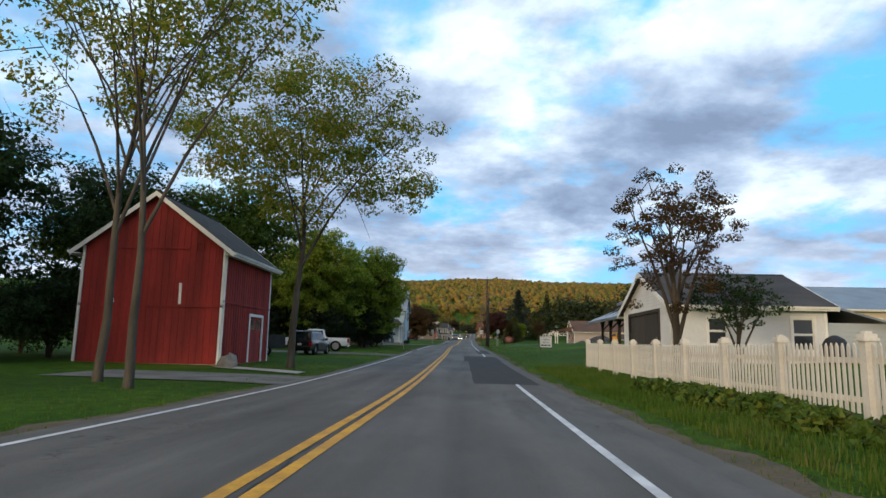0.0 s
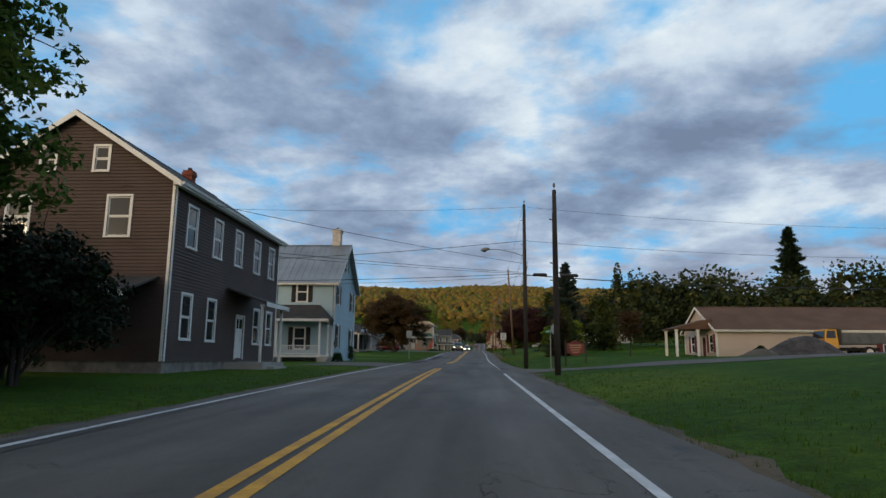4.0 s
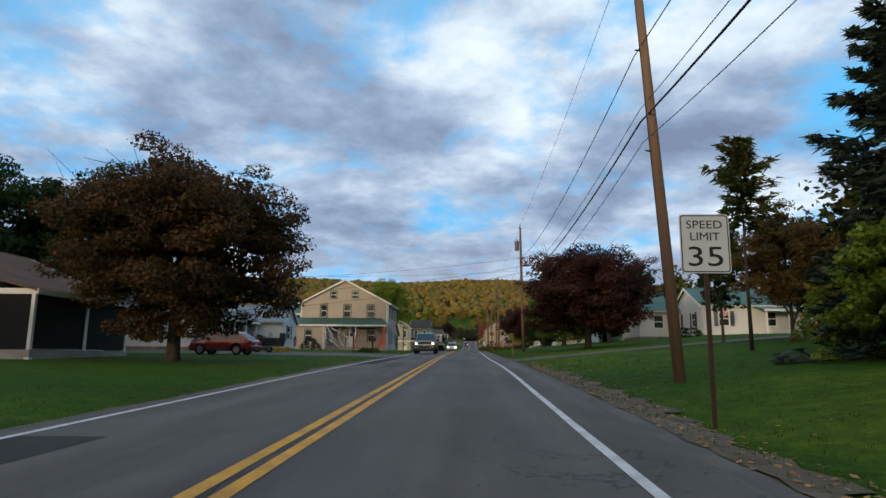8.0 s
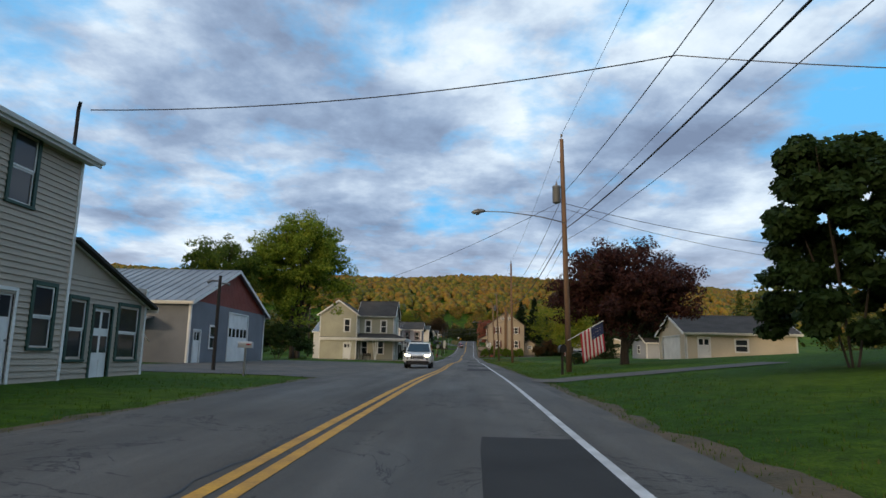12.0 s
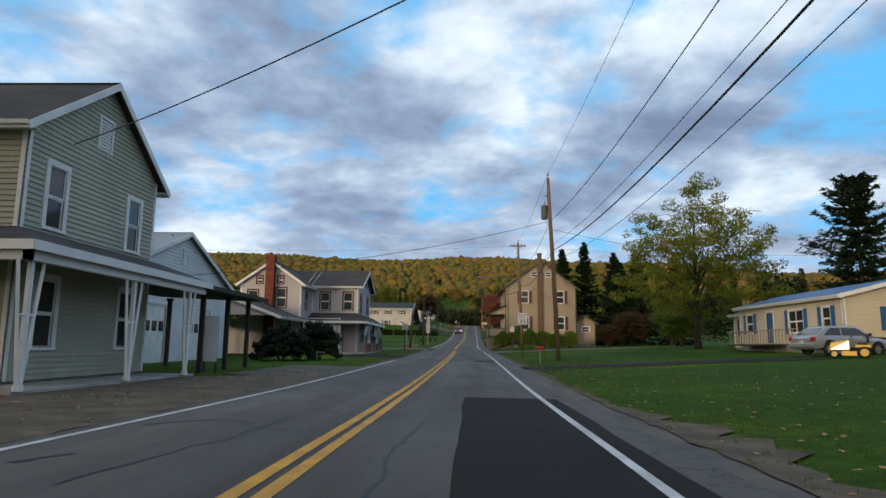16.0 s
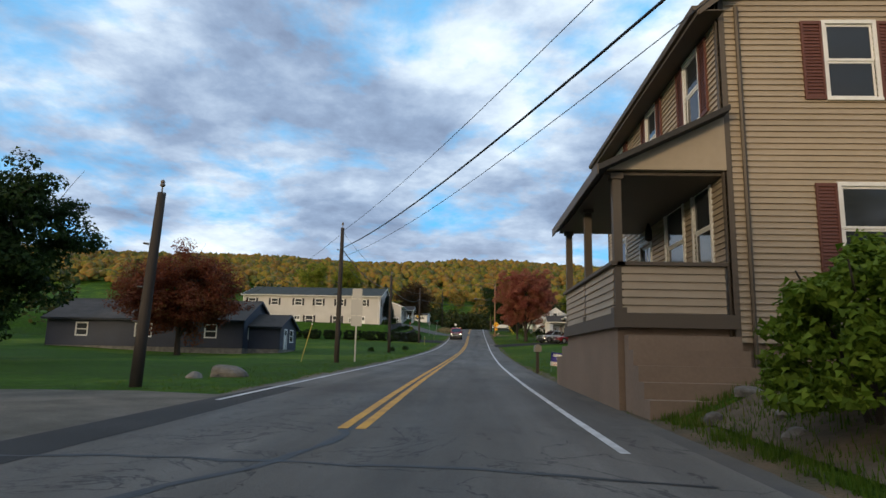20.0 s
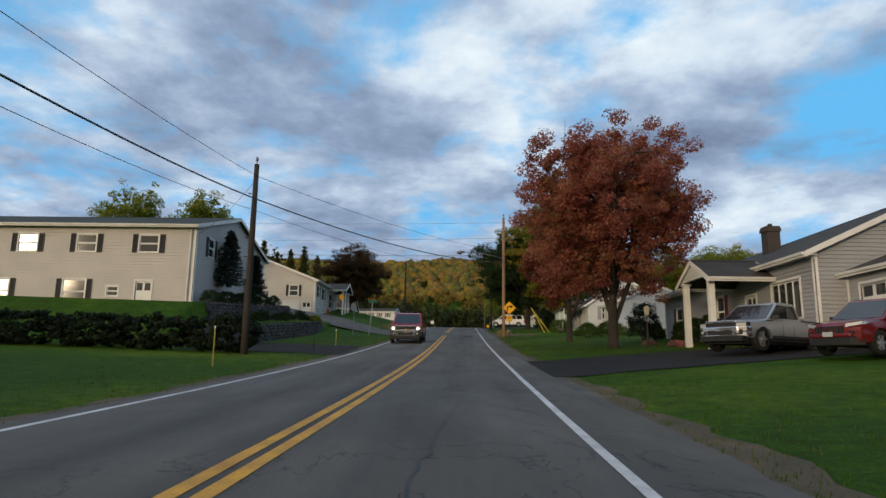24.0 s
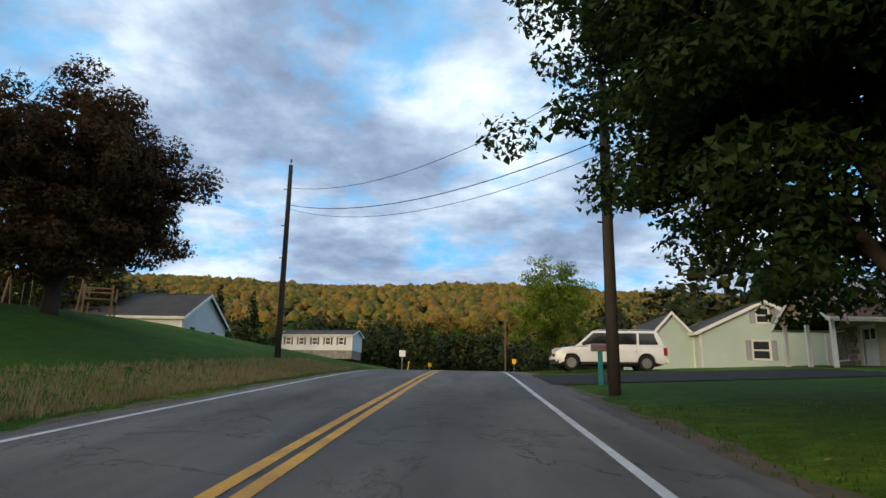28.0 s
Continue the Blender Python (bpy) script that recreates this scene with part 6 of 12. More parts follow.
lean_roof(h, (1.5, -1.0, 4.1), (1.5, 13.1, 4.1), (3.7, 13.1, 5.1), (3.7, -1.0, 5.1), TIN, TIN, 0.06, "upper_roof")
lean_roof(h, (5.9, 13.1, 4.1), (5.9, -1.0, 4.1), (3.7, -1.0, 5.1), (3.7, 13.1, 5.1), TIN, TIN, 0.06, "upper_roof")
sw_ = lot("block_wall", "low rough concrete block wall beside the pavilion", "wall", 13.6, 40.5, 0.5)
for i in range(6):
    for j in range(7):
        m = M()
        x = 0.62 * j + (0.3 if i % 2 else 0)
        m.box(x, x + 0.6, -0.01 * (i % 3), 0.25, 0.21 * i, 0.21 * i + 0.2)
        part("block", m, CONC_BLOCK, sw_)
for i in range(3):
    m = M()
    m.box(4.2, 8.5, 0.0, 0.3, 0.25 * i, 0.25 * i + 0.24)
    part("block", m, CONC_BLOCK, sw_)

# motel-like club house
h = lot("club_house", "long low cream building with brown roof and dark red shutters", "building", 23.2, 126.3, 0.2)
WR = {"shut": RED_SHUT, "sw": 0.5}
house_body(h, (0, 33, 0, 8.5), 0.15, 3.0, 2.1, "x", PINKISH, SHINGLE_BROWN, {
    "S": [("win", 14.2, 0.9, 1.1, 1.5, WR), ("win", 19.8, 0.9, 1.1, 1.5, WR), ("win", 27.5, 0.9, 1.1, 1.5, WR)],
    "W": [("win", 2.0, 0.9, 0.9, 1.5, WR), ("door", 5.0, 0.15, 1.0, 2.1, {"door": RED_SHUT}), ("win", 6.9, 0.9, 0.9, 1.5, WR)]}, course=0, over=0.5)
m = M()
m.prism([(-3.4, 2.9), (0, 2.9), (0, 3.9), (-3.4, 3.0)], "y", 0.8, 4.6)
part("porch_roof", m, SHINGLE_BROWN, h)
for xx, yy in ((-3.1, 1.1), (-3.1, 4.3), (-1.2, 1.1)):
    post(h, xx, yy, -0.2, 2.9, 0.2)
m = M()
m.box(23.0, 24.8, -0.03, 0.0, 1.7, 2.05)
part("plaque", m, BROWN_TRIM, h)

# dark brown two-storey house
h = lot("house", "dark brown two-storey house with white-framed windows", "house", -18.6, 92.7, 0.1)
W1 = {"blind": 0.45, "t": 0.1}
house_body(h, (0, 8.6, 0, 13.4), 0.4, 7.6, 2.8, "y", BROWN_DARK, SHINGLE, {
    "S": [("win", 5.9, 5.3, 0.9, 1.6, W1), ("win", 1.7, 5.3, 0.9, 1.6, W1), ("win", 5.15, 8.0, 0.55, 1.0, W1), ("win", 2.9, 8.0, 0.55, 1.0, W1), ("win", 1.7, 1.4, 0.9, 1.6, W1)],
    "E": [("win", a, z, 0.85, 1.7, W1) for a in (1.2, 3.9, 6.5, 9.2, 11.6) for z in (5.1,)] + [("win", 1.2, 1.3, 0.85, 1.8, W1), ("win", 3.7, 1.3, 0.85, 1.8, W1), ("door", 7.2, 0.5, 1.0, 2.1, {"glass": 1}), ("win", 9.6, 1.3, 0.85, 1.8, W1), ("win", 11.7, 1.3, 0.85, 1.8, W1)]}, course=0.14, trim=WHITE)
chimney(h, 4.3, 10.0, 9.0, 11.0, 0.5)
lean_roof(h, (10.6, 5.8, 3.2), (10.6, 9.4, 3.2), (8.6, 9.4, 3.9), (8.6, 5.8, 3.9), SHINGLE)
for yy in (6.1, 9.1):
    post(h, 10.3, yy, 0.0, 3.1, 0.11)
m = M()
m.box(8.6, 10.5, 5.9, 9.3, -0.3, 0.35), m.box(10.5, 10.85, 6.6, 8.6, -0.3, 0.15)
part("stoop", m, CONCRETE, h)
lean_roof(h, (1.0, -2.4, 2.9), (8.2, -2.4, 2.9), (8.2, 0, 3.7), (1.0, 0, 3.7), SHINGLE)

# pale blue house with black shutters and front porch
h = lot("house", "pale blue clapboard house with black shutters and metal roof", "house", -21.5, 121.5, -0.05)
WB = {"shut": BLACK_PAINT, "sw": 0.38, "blind": 0.55, "t": 0.1}
house_body(h, (0, 11.6, 0, 8.85), 0.15, 6.9, 3.7, "x", BLUE_SIDING, TIN, {
    "E": [("win", 0.98, 4.95, 0.85, 1.55, WB), ("win", 6.75, 4.75, 0.85, 1.65, WB), ("win", 1.1, 1.25, 0.82, 1.9, WB), ("win", 6.7, 1.1, 0.85, 1.85, WB), ("win", 3.98, 8.1, 0.7, 0.95, {"shut": BLACK_PAINT, "sw": 0.3})],
    "S": [("win", a, 5.05, 0.85, 1.65, WB) for a in (2.2, 5.4, 8.4)] + [("win", 2.4, 1.1, 0.9, 1.75, WB), ("door", 5.3, 0.6, 1.0, 2.1, {"glass": 1}), ("win", 8.3, 1.1, 0.9, 1.75, WB)]},
    course=0.135, boards="E", over=0.45, rake=0.45, seams=0.55)
chimney(h, 10.6, 4.7, 9.8, 12.2, 0.75, mat("whitewashed_brick", (0.50, 0.47, 0.43), 0.9, var=0.25, scale=30, fine=20, bump=0.5))
lean_roof(h, (0, -1.9, 3.5), (11.6, -1.9, 3.5), (10.4, 0, 4.8), (0, 0, 4.8), SHINGLE)
m = M()
slab(m, (11.65, -1.9, 3.5), (11.65, 0.0, 3.5), (10.4, 0.0, 4.8), (10.4, 0.0, 4.79), 0.09)
part("porch_roof", m, SHINGLE, h)
m = M()
m.box(0, 11.3, -1.75, 0, 0.42, 0.6)
part("porch_floor", m, WHITE, h)
m = M()
for xx in (0.3, 4.0, 7.6, 10.9):
    m.box(xx - 0.2, xx + 0.2, -1.7, -1.3, -0.5, 0.42)
part("pier", m, CONCRETE, h)
for xx in (0.2, 3.7, 7.3, 10.85):
    post(h, xx, -1.6, 0.6, 3.4, 0.15)
post(h, 11.2, -0.15, 0.6, 3.4, 0.13)
for a, c in ((0.3, 3.6), (3.8, 7.2), (7.4, 10.75)):
    railing(h, (a, -1.6), (c, -1.6), 0.6, 0.75, 0.14)
m = M()
m.box(10.9, 11.6, -2.2, -0.3, -0.3, 0.3), m.box(11.0, 11.7, -1.9, -0.5, 0.3, 0.5)
part("step", m, CONCRETE, h)
m = M()
m.tube([(11.5, -0.06, 6.6), (11.55, -0.06, 3.0), (11.55, 0.1, 1.7)], 0.025, 6), m.box(11.62, 11.72, 0.15, 0.4, 1.4, 1.75)
part("service_cable", m, WIRE, h)

# low white house with dark porch
h = lot("house", "low white house with brown roof and screened porch", "house", -30.2, 170.6, 0.1)
WD = {"shut": MAROON, "sw": 0.3}
house_body(h, (0, 10.6, 0, 10), 0.2, 3.7, 2.2, "y", WHITE_SIDING, SHINGLE_BROWN, {"S": [("win", 7.9, 2.0, 0.8, 1.3, WD), ("win", 3.0, 2.0, 0.8, 1.3, WD)], "E": [("win", 3.0, 1.2, 1.4, 1.6, {}), ("door", 6.2, 0.3, 0.95, 2.1, {})]}, course=0.15)
lean_roof(h, (13.4, -0.2, 3.05), (13.4, 8.0, 3.05), (10.6, 8.0, 3.75), (10.6, -0.2, 3.75), SHINGLE_BROWN)
for yy in (0.1, 4.0, 7.7):
    post(h, 13.1, yy, 0.0, 3.0, 0.16)
m = M()
m.box(10.6, 13.2, 0.0, 7.9, -0.4, 0.45)
part("porch_floor", m, CONCRETE, h)
# near-black sheets stand for the shade inside the deep porch
SHADE_SCREEN = mat("porch_shade_screen", (0.012, 0.012, 0.013), 0.9, var=0.1, fine=120, bump=0.1)
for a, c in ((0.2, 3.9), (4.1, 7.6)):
    part("porch_screen", M().box(13.08, 13.11, a, c, 0.5, 2.85), SHADE_SCREEN, h, "porch screen coloured near-black for the shade inside")
part("porch_screen", M().box(10.75, 12.95, 0.08, 0.11, 0.5, 2.85), SHADE_SCREEN, h, "porch screen coloured near-black for the shade inside")
part("porch_beam", M().box(10.6, 13.25, 0.0, 0.2, 2.85, 3.1), WHITE, h)

# white porch house and its metal-roofed wing
h = lot("house", "long white house with grey roof and deep front porch", "house", -35.0, 199.0, 0.2)
house_body(h, (0, 12.6, 0, 9.0), 0.3, 3.5, 1.9, "x", WHITE_SIDING, SHINGLE, {"E": [("win", 1.4, 1.1, 1.0, 1.5, {"shut": BLACK_PAINT}), ("door", 4.2, 0.4, 0.95, 2.1, {}), ("win", 6.6, 1.1, 1.0, 1.5, {"shut": BLACK_PAINT})], "S": [("win", 4, 1.1, 1, 1.5, {"shut": BLACK_PAINT}), ("win", 8.6, 1.1, 1, 1.5, {"shut": BLACK_PAINT})]}, course=0.15)
lean_roof(h, (15.6, -0.4, 2.9), (15.6, 9.4, 2.9), (12.6, 9.4, 3.6), (12.6, -0.4, 3.6), SHINGLE)
for yy in (0.0, 3.0, 6.0, 9.0):
    post(h, 15.3, yy, 0.0, 2.85, 0.18)
m = M()
m.box(12.6, 15.5, -0.2, 9.3, -0.4, 0.3)
part("porch_floor", m, CONCRETE, h)
chimney(h, 6.0, 5.5, 4.6, 6.3, 0.7, CONCRETE)
h = lot("house_wing", "small white gabled wing with a ribbed metal roof", "house", -27.0, 208.6, 0.15)
house_body(h, (0, 9.8, 0, 4.9), 0.25, 3.1, 1.6, "x", WHITE_SIDING, TIN, {"E": [("win", 1.9, 1.2, 1.0, 1.35, {"shut": mat("navy_paint", (0.012, 0.02, 0.05), 0.5, bump=0.0), "sw": 0.4})], "S": [("win", 4.0, 1.2, 0.9, 1.3, {})]}, course=0.13, seams=0.5)

# tan house with green trim and porch roof
h = lot("house", "tan clapboard house with green window frames and green porch roof", "house", -21.3, 230.8, -0.05)
WG = {"frame": GREEN_TRIM, "t": 0.11, "blind": 0.6}
WG2 = {"frame": GREEN_TRIM, "t": 0.11, "blind": 0.3}
house_body(h, (0, 12.1, 0, 9.4), 0.2, 6.6, 3.15, "y", TAN_SIDING, GREEN_TIN, {
    "S": [("win", 2.75, 4.6, 0.85, 1.7, WG2), ("win", 6.0, 4.6, 0.9, 1.7, WG), ("win", 9.25, 4.6, 0.9, 1.7, WG), ("win", 4.1, 7.15, 0.75, 1.0, WG2), ("win", 7.1, 7.15, 0.75, 1.0, WG), ("door", 6.4, 0.45, 0.95, 2.1, {"frame": GREEN_TRIM}), ("win", 9.4, 1.3, 0.9, 1.7, WG2)],
    "E": [("win", a, 4.6, 0.85, 1.75, WG) for a in (1.2, 3.9, 6.6)] + [("win", 0.9, 1.15, 0.85, 1.85, WG), ("win", 3.5, 1.15, 0.85, 1.85, WG), ("door", 6.3, 0.2, 1.0, 2.25, {"glass": 1}), ("win", 8.0, 1.1, 0.8, 1.6, WG)]},
    course=0.155, boards="S", trim=WHITE)
lean_roof(h, (-1.3, -2.3, 3.45), (12.3, -2.3, 3.45), (11.2, 0, 4.5), (-1.3, 0, 4.5), GREEN_TIN, WHITE)
m = M()
slab(m, (12.35, -2.3, 3.45), (12.35, 0.05, 3.45), (11.2, 0.02, 4.5), (11.2, 0.0, 4.49), 0.09)
part("porch_roof", m, GREEN_TIN, h)
wall(h, "S", (-1.0, 3.7, -2.0, 0), 0.1, 3.4, None, [("win", 2.2, 1.25, 0.85, 1.5, {"frame": GREEN_TRIM, "blind": 0.4})], TAN_SIDING, 0.155)
wall(h, "E", (-1.0, 3.7, -2.0, 0), 0.1, 3.4, None, [], TAN_SIDING, 0.155)
for xx in (3.9, 8.0, 11.9):
    post(h, xx, -2.0, 0.2, 3.35, 0.13)
m = M()
m.box(3.7, 12.1, -2.1, 0, -0.3, 0.22)
part("porch_floor", m, CONCRETE, h)
m = M()
m.box(-3.0, 0, 2.6, 9.0, -0.4, 0.2)
part("foundation", m, STONE, h)
wall(h, "S", (-3.0, 0, 2.4, 9.0), 0.2, 5.2, None, [("win", 1.7, 4.0, 0.6, 1.0, WG)], TAN_SIDING, 0.155)
wall(h, "W", (-3.0, 0, 2.4, 9.0), 0.2, 5.2, None, [], TAN_SIDING, 0.155)
lean_roof(h, (-3.3, 2.0, 5.2), (0.6, 2.0, 5.2), (0.6, 6.0, 6.7), (-3.3, 6.0, 6.7), GREEN_TIN, WHITE, name="wing_roof")
downspout(h, 11.9, -0.08, 0.1, 6.3)
m = M()
m.tube([(11.9, 9.2, 6.4), (11.9, 9.2, 7.9), (12.0, 9.1, 8.1)], 0.05, 8)
part("service_mast", m, DARK_METAL, h)
# glazed back porch of the tan house
wall(h, "E", (5.5, 12.0, 9.4, 14.0), 0.1, 3.2, None, [("win", 0.3, 0.8, 0.75, 1.7, WG2), ("door", 1.5, 0.15, 0.95, 2.2, {"frame": GREEN_TRIM, "glass": 2}), ("win", 2.9, 0.8, 1.2, 1.7, WG2)], TAN_SIDING, 0.155)
wall(h, "N", (5.5, 12.0, 9.4, 14.0), 0.1, 2.6, None, [], TAN_SIDING, 0.155)
lean_roof(h, (12.3, 14.3, 2.6), (5.0, 14.3, 2.6), (5.0, 9.4, 4.2), (12.3, 9.4, 4.2), SHINGLE, WHITE, name="back_porch_roof")

part("porch_gable", M().prism([(9.4, 3.2), (12.5, 3.2), (9.4, 4.12)], "x", 11.9, 12.02), TAN_SIDING, h)
part("bargeboard", M().hexa([(12.05, 14.2, 2.5), (12.09, 14.2, 2.5), (12.09, 9.4, 4.06), (12.05, 9.4, 4.06)], [(12.05, 14.2, 2.68), (12.09, 14.2, 2.68), (12.09, 9.4, 4.24), (12.05, 9.4, 4.24)]), WHITE, h)

# grey garage with red gable
h = lot("garage", "grey block garage with red metal gable and white doors", "garage", -27.0, 262.6, -0.1)
bx = (0, 11.1, 0, 15.0)
OG = [("win", 3.3, 1.2, 0.9, 1.5, {}), ("garage", 6.7, 0.1, 4.1, 3.7, {"lights": 2}), ("door", 0.7, 0.1, 1.0, 2.2, {"glass": 1})]
m = M()
m.box(0.03, 11.07, 0.03, 14.97, -0.6, 0.1)
part("foundation", m, CONCRETE, h)
wall(h, "E", bx, 0.1, 4.2, None, OG, GREY_BLOCK, 0)
wall(h, "S", bx, 0.1, 4.2, None, [("door", 4.6, 0.1, 1.9, 2.2, {"glass": 1})], GREY_BLOCK, 0)
wall(h, "N", bx, 0.1, 4.2, None, [], GREY_BLOCK, 0)
wall(h, "W", bx, 0.1, 4.2, None, [], GREY_BLOCK, 0)
wall(h, "E", bx, 4.2, 4.21, 7.0, [], RED_METAL, 0, upright=True)
wall(h, "W", bx, 4.2, 4.21, 7.0, [], RED_METAL, 0, upright=True)
gable_roof(h, bx, 4.2, 2.8, "x", TIN, 0.5, 0.1, WHITE, 0.6, 0.35)
lean_roof(h, (2.6, -1.8, 2.75), (8.8, -1.8, 2.75), (8.8, 0, 3.15), (2.6, 0, 3.15), TIN, WHITE, name="awning")
m = M()
for xx in (2.8, 8.6):
    m.tube([(xx, -1.7, 2.65), (xx, 0, 1.5)], 0.04, 5)
part("bracket", m, WHITE, h)
yl = lot("yard_light", "dark pole with a small flood lamp by the garage forecourt", "lamp post", -9.3, 250.6, 0.0)
part("shaft", M().tube([(0, 0, -0.3), (0, 0, 4.2)], [0.09, 0.07], 8), POLE_DARK, yl)
m = M()
m.tube([(0, 0, 3.95), (-0.35, 0, 3.98), (-0.55, 0, 3.9)], [0.02, 0.05, 0.08], 8), m.tube([(0, 0, 3.85), (0.3, 0, 3.85), (0.45, 0, 3.8)], [0.02, 0.04, 0.06], 8)
part("lamp_head", m, LAMP_GREY, yl)

# cream house with wrap-round porch
h = lot("house", "cream two-storey house with white wrap-around porch", "house", -20.0, 314.6, -0.05)
WV = {"t": 0.15, "blind": 0.5}
house_body(h, (5.4, 10.6, 2.5, 9.1), 0.25, 6.75, 2.25, "x", SAGE_SIDING, SHINGLE, {
    "E": [("win", 0.9, 4.15, 0.7, 1.65, WV), ("win", 4.9, 4.15, 0.7, 1.65, WV), ("vent", 2.95, 6.9, 0.6, 0.95, {}), ("win", 0.9, 1.05, 0.75, 1.75, WV), ("win", 4.8, 1.05, 0.75, 1.75, WV)],
    "S": [("win", 1.0, 4.15, 0.75, 1.75, WV), ("win", 3.3, 4.15, 0.75, 1.75, WV), ("win", 0.5, 1.05, 0.8, 1.8, WV), ("win", 2.9, 1.05, 0.8, 1.8, WV)]}, course=0.14, boards="E", over=0.4)
house_body(h, (0, 5.4, 0.6, 9.1), 0.25, 6.75, 1.9, "y", SAGE_SIDING, SHINGLE, {"S": [("win", 3.6, 4.15, 0.75, 1.75, WV), ("door", 3.6, 0.3, 0.95, 2.2, {"glass": 1})], "E": [("win", 0.5, 4.15, 0.7, 1.75, WV)]}, course=0.14, over=0.4)
lean_roof(h, (0, 0.3, 3.3), (12.6, 0.3, 3.3), (10.6, 2.5, 4.0), (0, 2.5, 4.0), SHINGLE)
lean_roof(h, (12.6, 0.3, 3.3), (12.6, 9.8, 3.3), (10.6, 9.8, 4.0), (10.6, 2.5, 4.0), SHINGLE)
m = M()
m.box(0, 12.3, 0.5, 2.5, -0.3, 0.18), m.box(10.6, 12.3, 2.5, 9.4, -0.3, 0.18)
part("porch_floor", m, CONCRETE, h)
m = M()
m.box(0.1, 12.45, 0.4, 0.55, 2.9, 3.2), m.box(12.3, 12.45, 0.4, 9.6, 2.9, 3.2)
part("porch_beam", m, WHITE, h)
for xx, yy in ((4.4, 0.6), (8.2, 0.6), (12.3, 0.7), (12.35, 4.9), (12.4, 8.4)):
    post(h, xx, yy, 0.18, 3.0, 0.1)
    m = M()
    dx_, dy_ = (0, 1) if yy > 1 or xx > 12 else (1, 0)
    for s in (-1, 1):
        m.tube([(xx + 0.06 * s * dx_, yy + 0.06 * s * dy_, 0.2), (xx + 0.42 * s * dx_, yy + 0.42 * s * dy_, 2.95)], 0.045, 4)
    m.tube([(xx - 0.26 * dx_, yy - 0.26 * dy_, 1.75), (xx + 0.26 * dx_, yy + 0.26 * dy_, 1.75)], 0.035, 4)
    part("brace", m, WHITE, h)
m = M()
slab(m, (7.6, 9.5, 3.45), (12.6, 9.5, 3.25), (12.6, 16.4, 3.25), (7.6, 16.4, 3.45), 0.16)
part("carport_roof", m, SHINGLE, h)
for xx, yy in ((11.8, 11.0), (11.8, 13.5), (11.8, 16.0), (8.2, 16.0)):
    post(h, xx, yy, -0.1, 3.2, 0.16, OLD_WOOD)
# benches on the porch
for xx in (2.0, 6.2):
    bn = lot("bench", "dark wooden slatted porch bench against the wall", "bench", -20.0 + xx + 0.6, 316.1, 0.13, group="porch benches")
    for k in range(3):
        part("slat", M().box(-0.6, 0.6, -0.2 + 0.15 * k, -0.08 + 0.15 * k, 0.42, 0.45), OLD_WOOD, bn)
        part("slat", M().box(-0.6, 0.6, 0.24, 0.27, 0.55 + 0.14 * k, 0.65 + 0.14 * k), OLD_WOOD, bn)
    for s in (-0.55, 0.5):
        part("leg", M().box(s, s + 0.06, -0.2, -0.14, 0, 0.6), OLD_WOOD, bn)
        part("leg", M().box(s, s + 0.06, 0.2, 0.26, 0, 0.9), OLD_WOOD, bn)

# white garage with glazed doors
h = lot("garage", "white clapboard garage with two glazed overhead doors", "garage", -24.5, 330.0, -0.05)
house_body(h, (0, 10.2, 0, 13.8), 0.1, 4.6, 2.6, "x", WHITE_SIDING, TIN, {"E": [("garage", 1.4, 0.1, 3.6, 3.0, {"lights": 2}), ("garage", 7.2, 0.1, 3.6, 3.0, {"lights": 2}), ("vent", 6.6, 5.4, 0.6, 0.8, {})]}, course=0.18)
bd = lot("notice_board", "white notice board on two posts beside the road", "board", -8.15, 326.0, 0.3)
part("panel", M().box(-0.25, 0.25, -0.02, 0.02, 0.15, 1.85), WHITE, bd)
for s in (-0.25, 0.19):
    part("leg", M().box(s, s + 0.06, 0.02, 0.07, -0.4, 1.85), OLD_WOOD, bd)

# carport with low gable
h = lot("carport", "low-gabled carport with shingle roof beside the grey house", "carport", -20.6, 347.6, 0.0)
wall(h, "S", (0, 8.2, 0, 8), 3.0, 3.01, 4.5, [], LILAC_SIDING, 0.14, corner=False)
gable_roof(h, (0, 8.2, 0, 8), 3.0, 1.5, "y", SHINGLE, 0.4, 0.1, WHITE, 0, 0.3)
for xx in (0.1, 8.1):
    for yy in (0.1, 4.0, 7.8):
        post(h, xx, yy, -0.1, 2.95, 0.14, OLD_WOOD)
wall(h, "N", (0, 8.2, 0, 8), 0.0, 3.0, None, [], LILAC_SIDING, 0.14)

# pale grey house with maroon trim and red-railed porch
h = lot("house", "pale grey two-storey house with maroon trim and brick chimney", "house", -20.2, 355.6, -0.05)
WM = {"t": 0.13, "frame": MAROON, "blind": 0.5}
house_body(h, (2.2, 7.4, 0, 10.4), 0.3, 6.1, 1.8, "y", LILAC_SIDING, SHINGLE, {"S": [("win", 0.67, 4.0, 0.8, 1.4, WM), ("win", 3.1, 4.0, 0.8, 1.6, WM), ("win", 1.4, 6.0, 0.4, 0.6, WM), ("win", 3.2, 6.0, 0.4, 0.6, WM), ("win", 0.5, 1.2, 0.9, 1.5, WM)], "E": [("win", 1.4, 3.9, 0.7, 1.5, WM)]}, course=0.14, trim=WHITE)
gable_roof(h, (4.8, 7.4, 4.0, 11.3), 6.25, 1.64, "x", SHINGLE, 0.35, 0.1, WHITE, 0, 0.0)
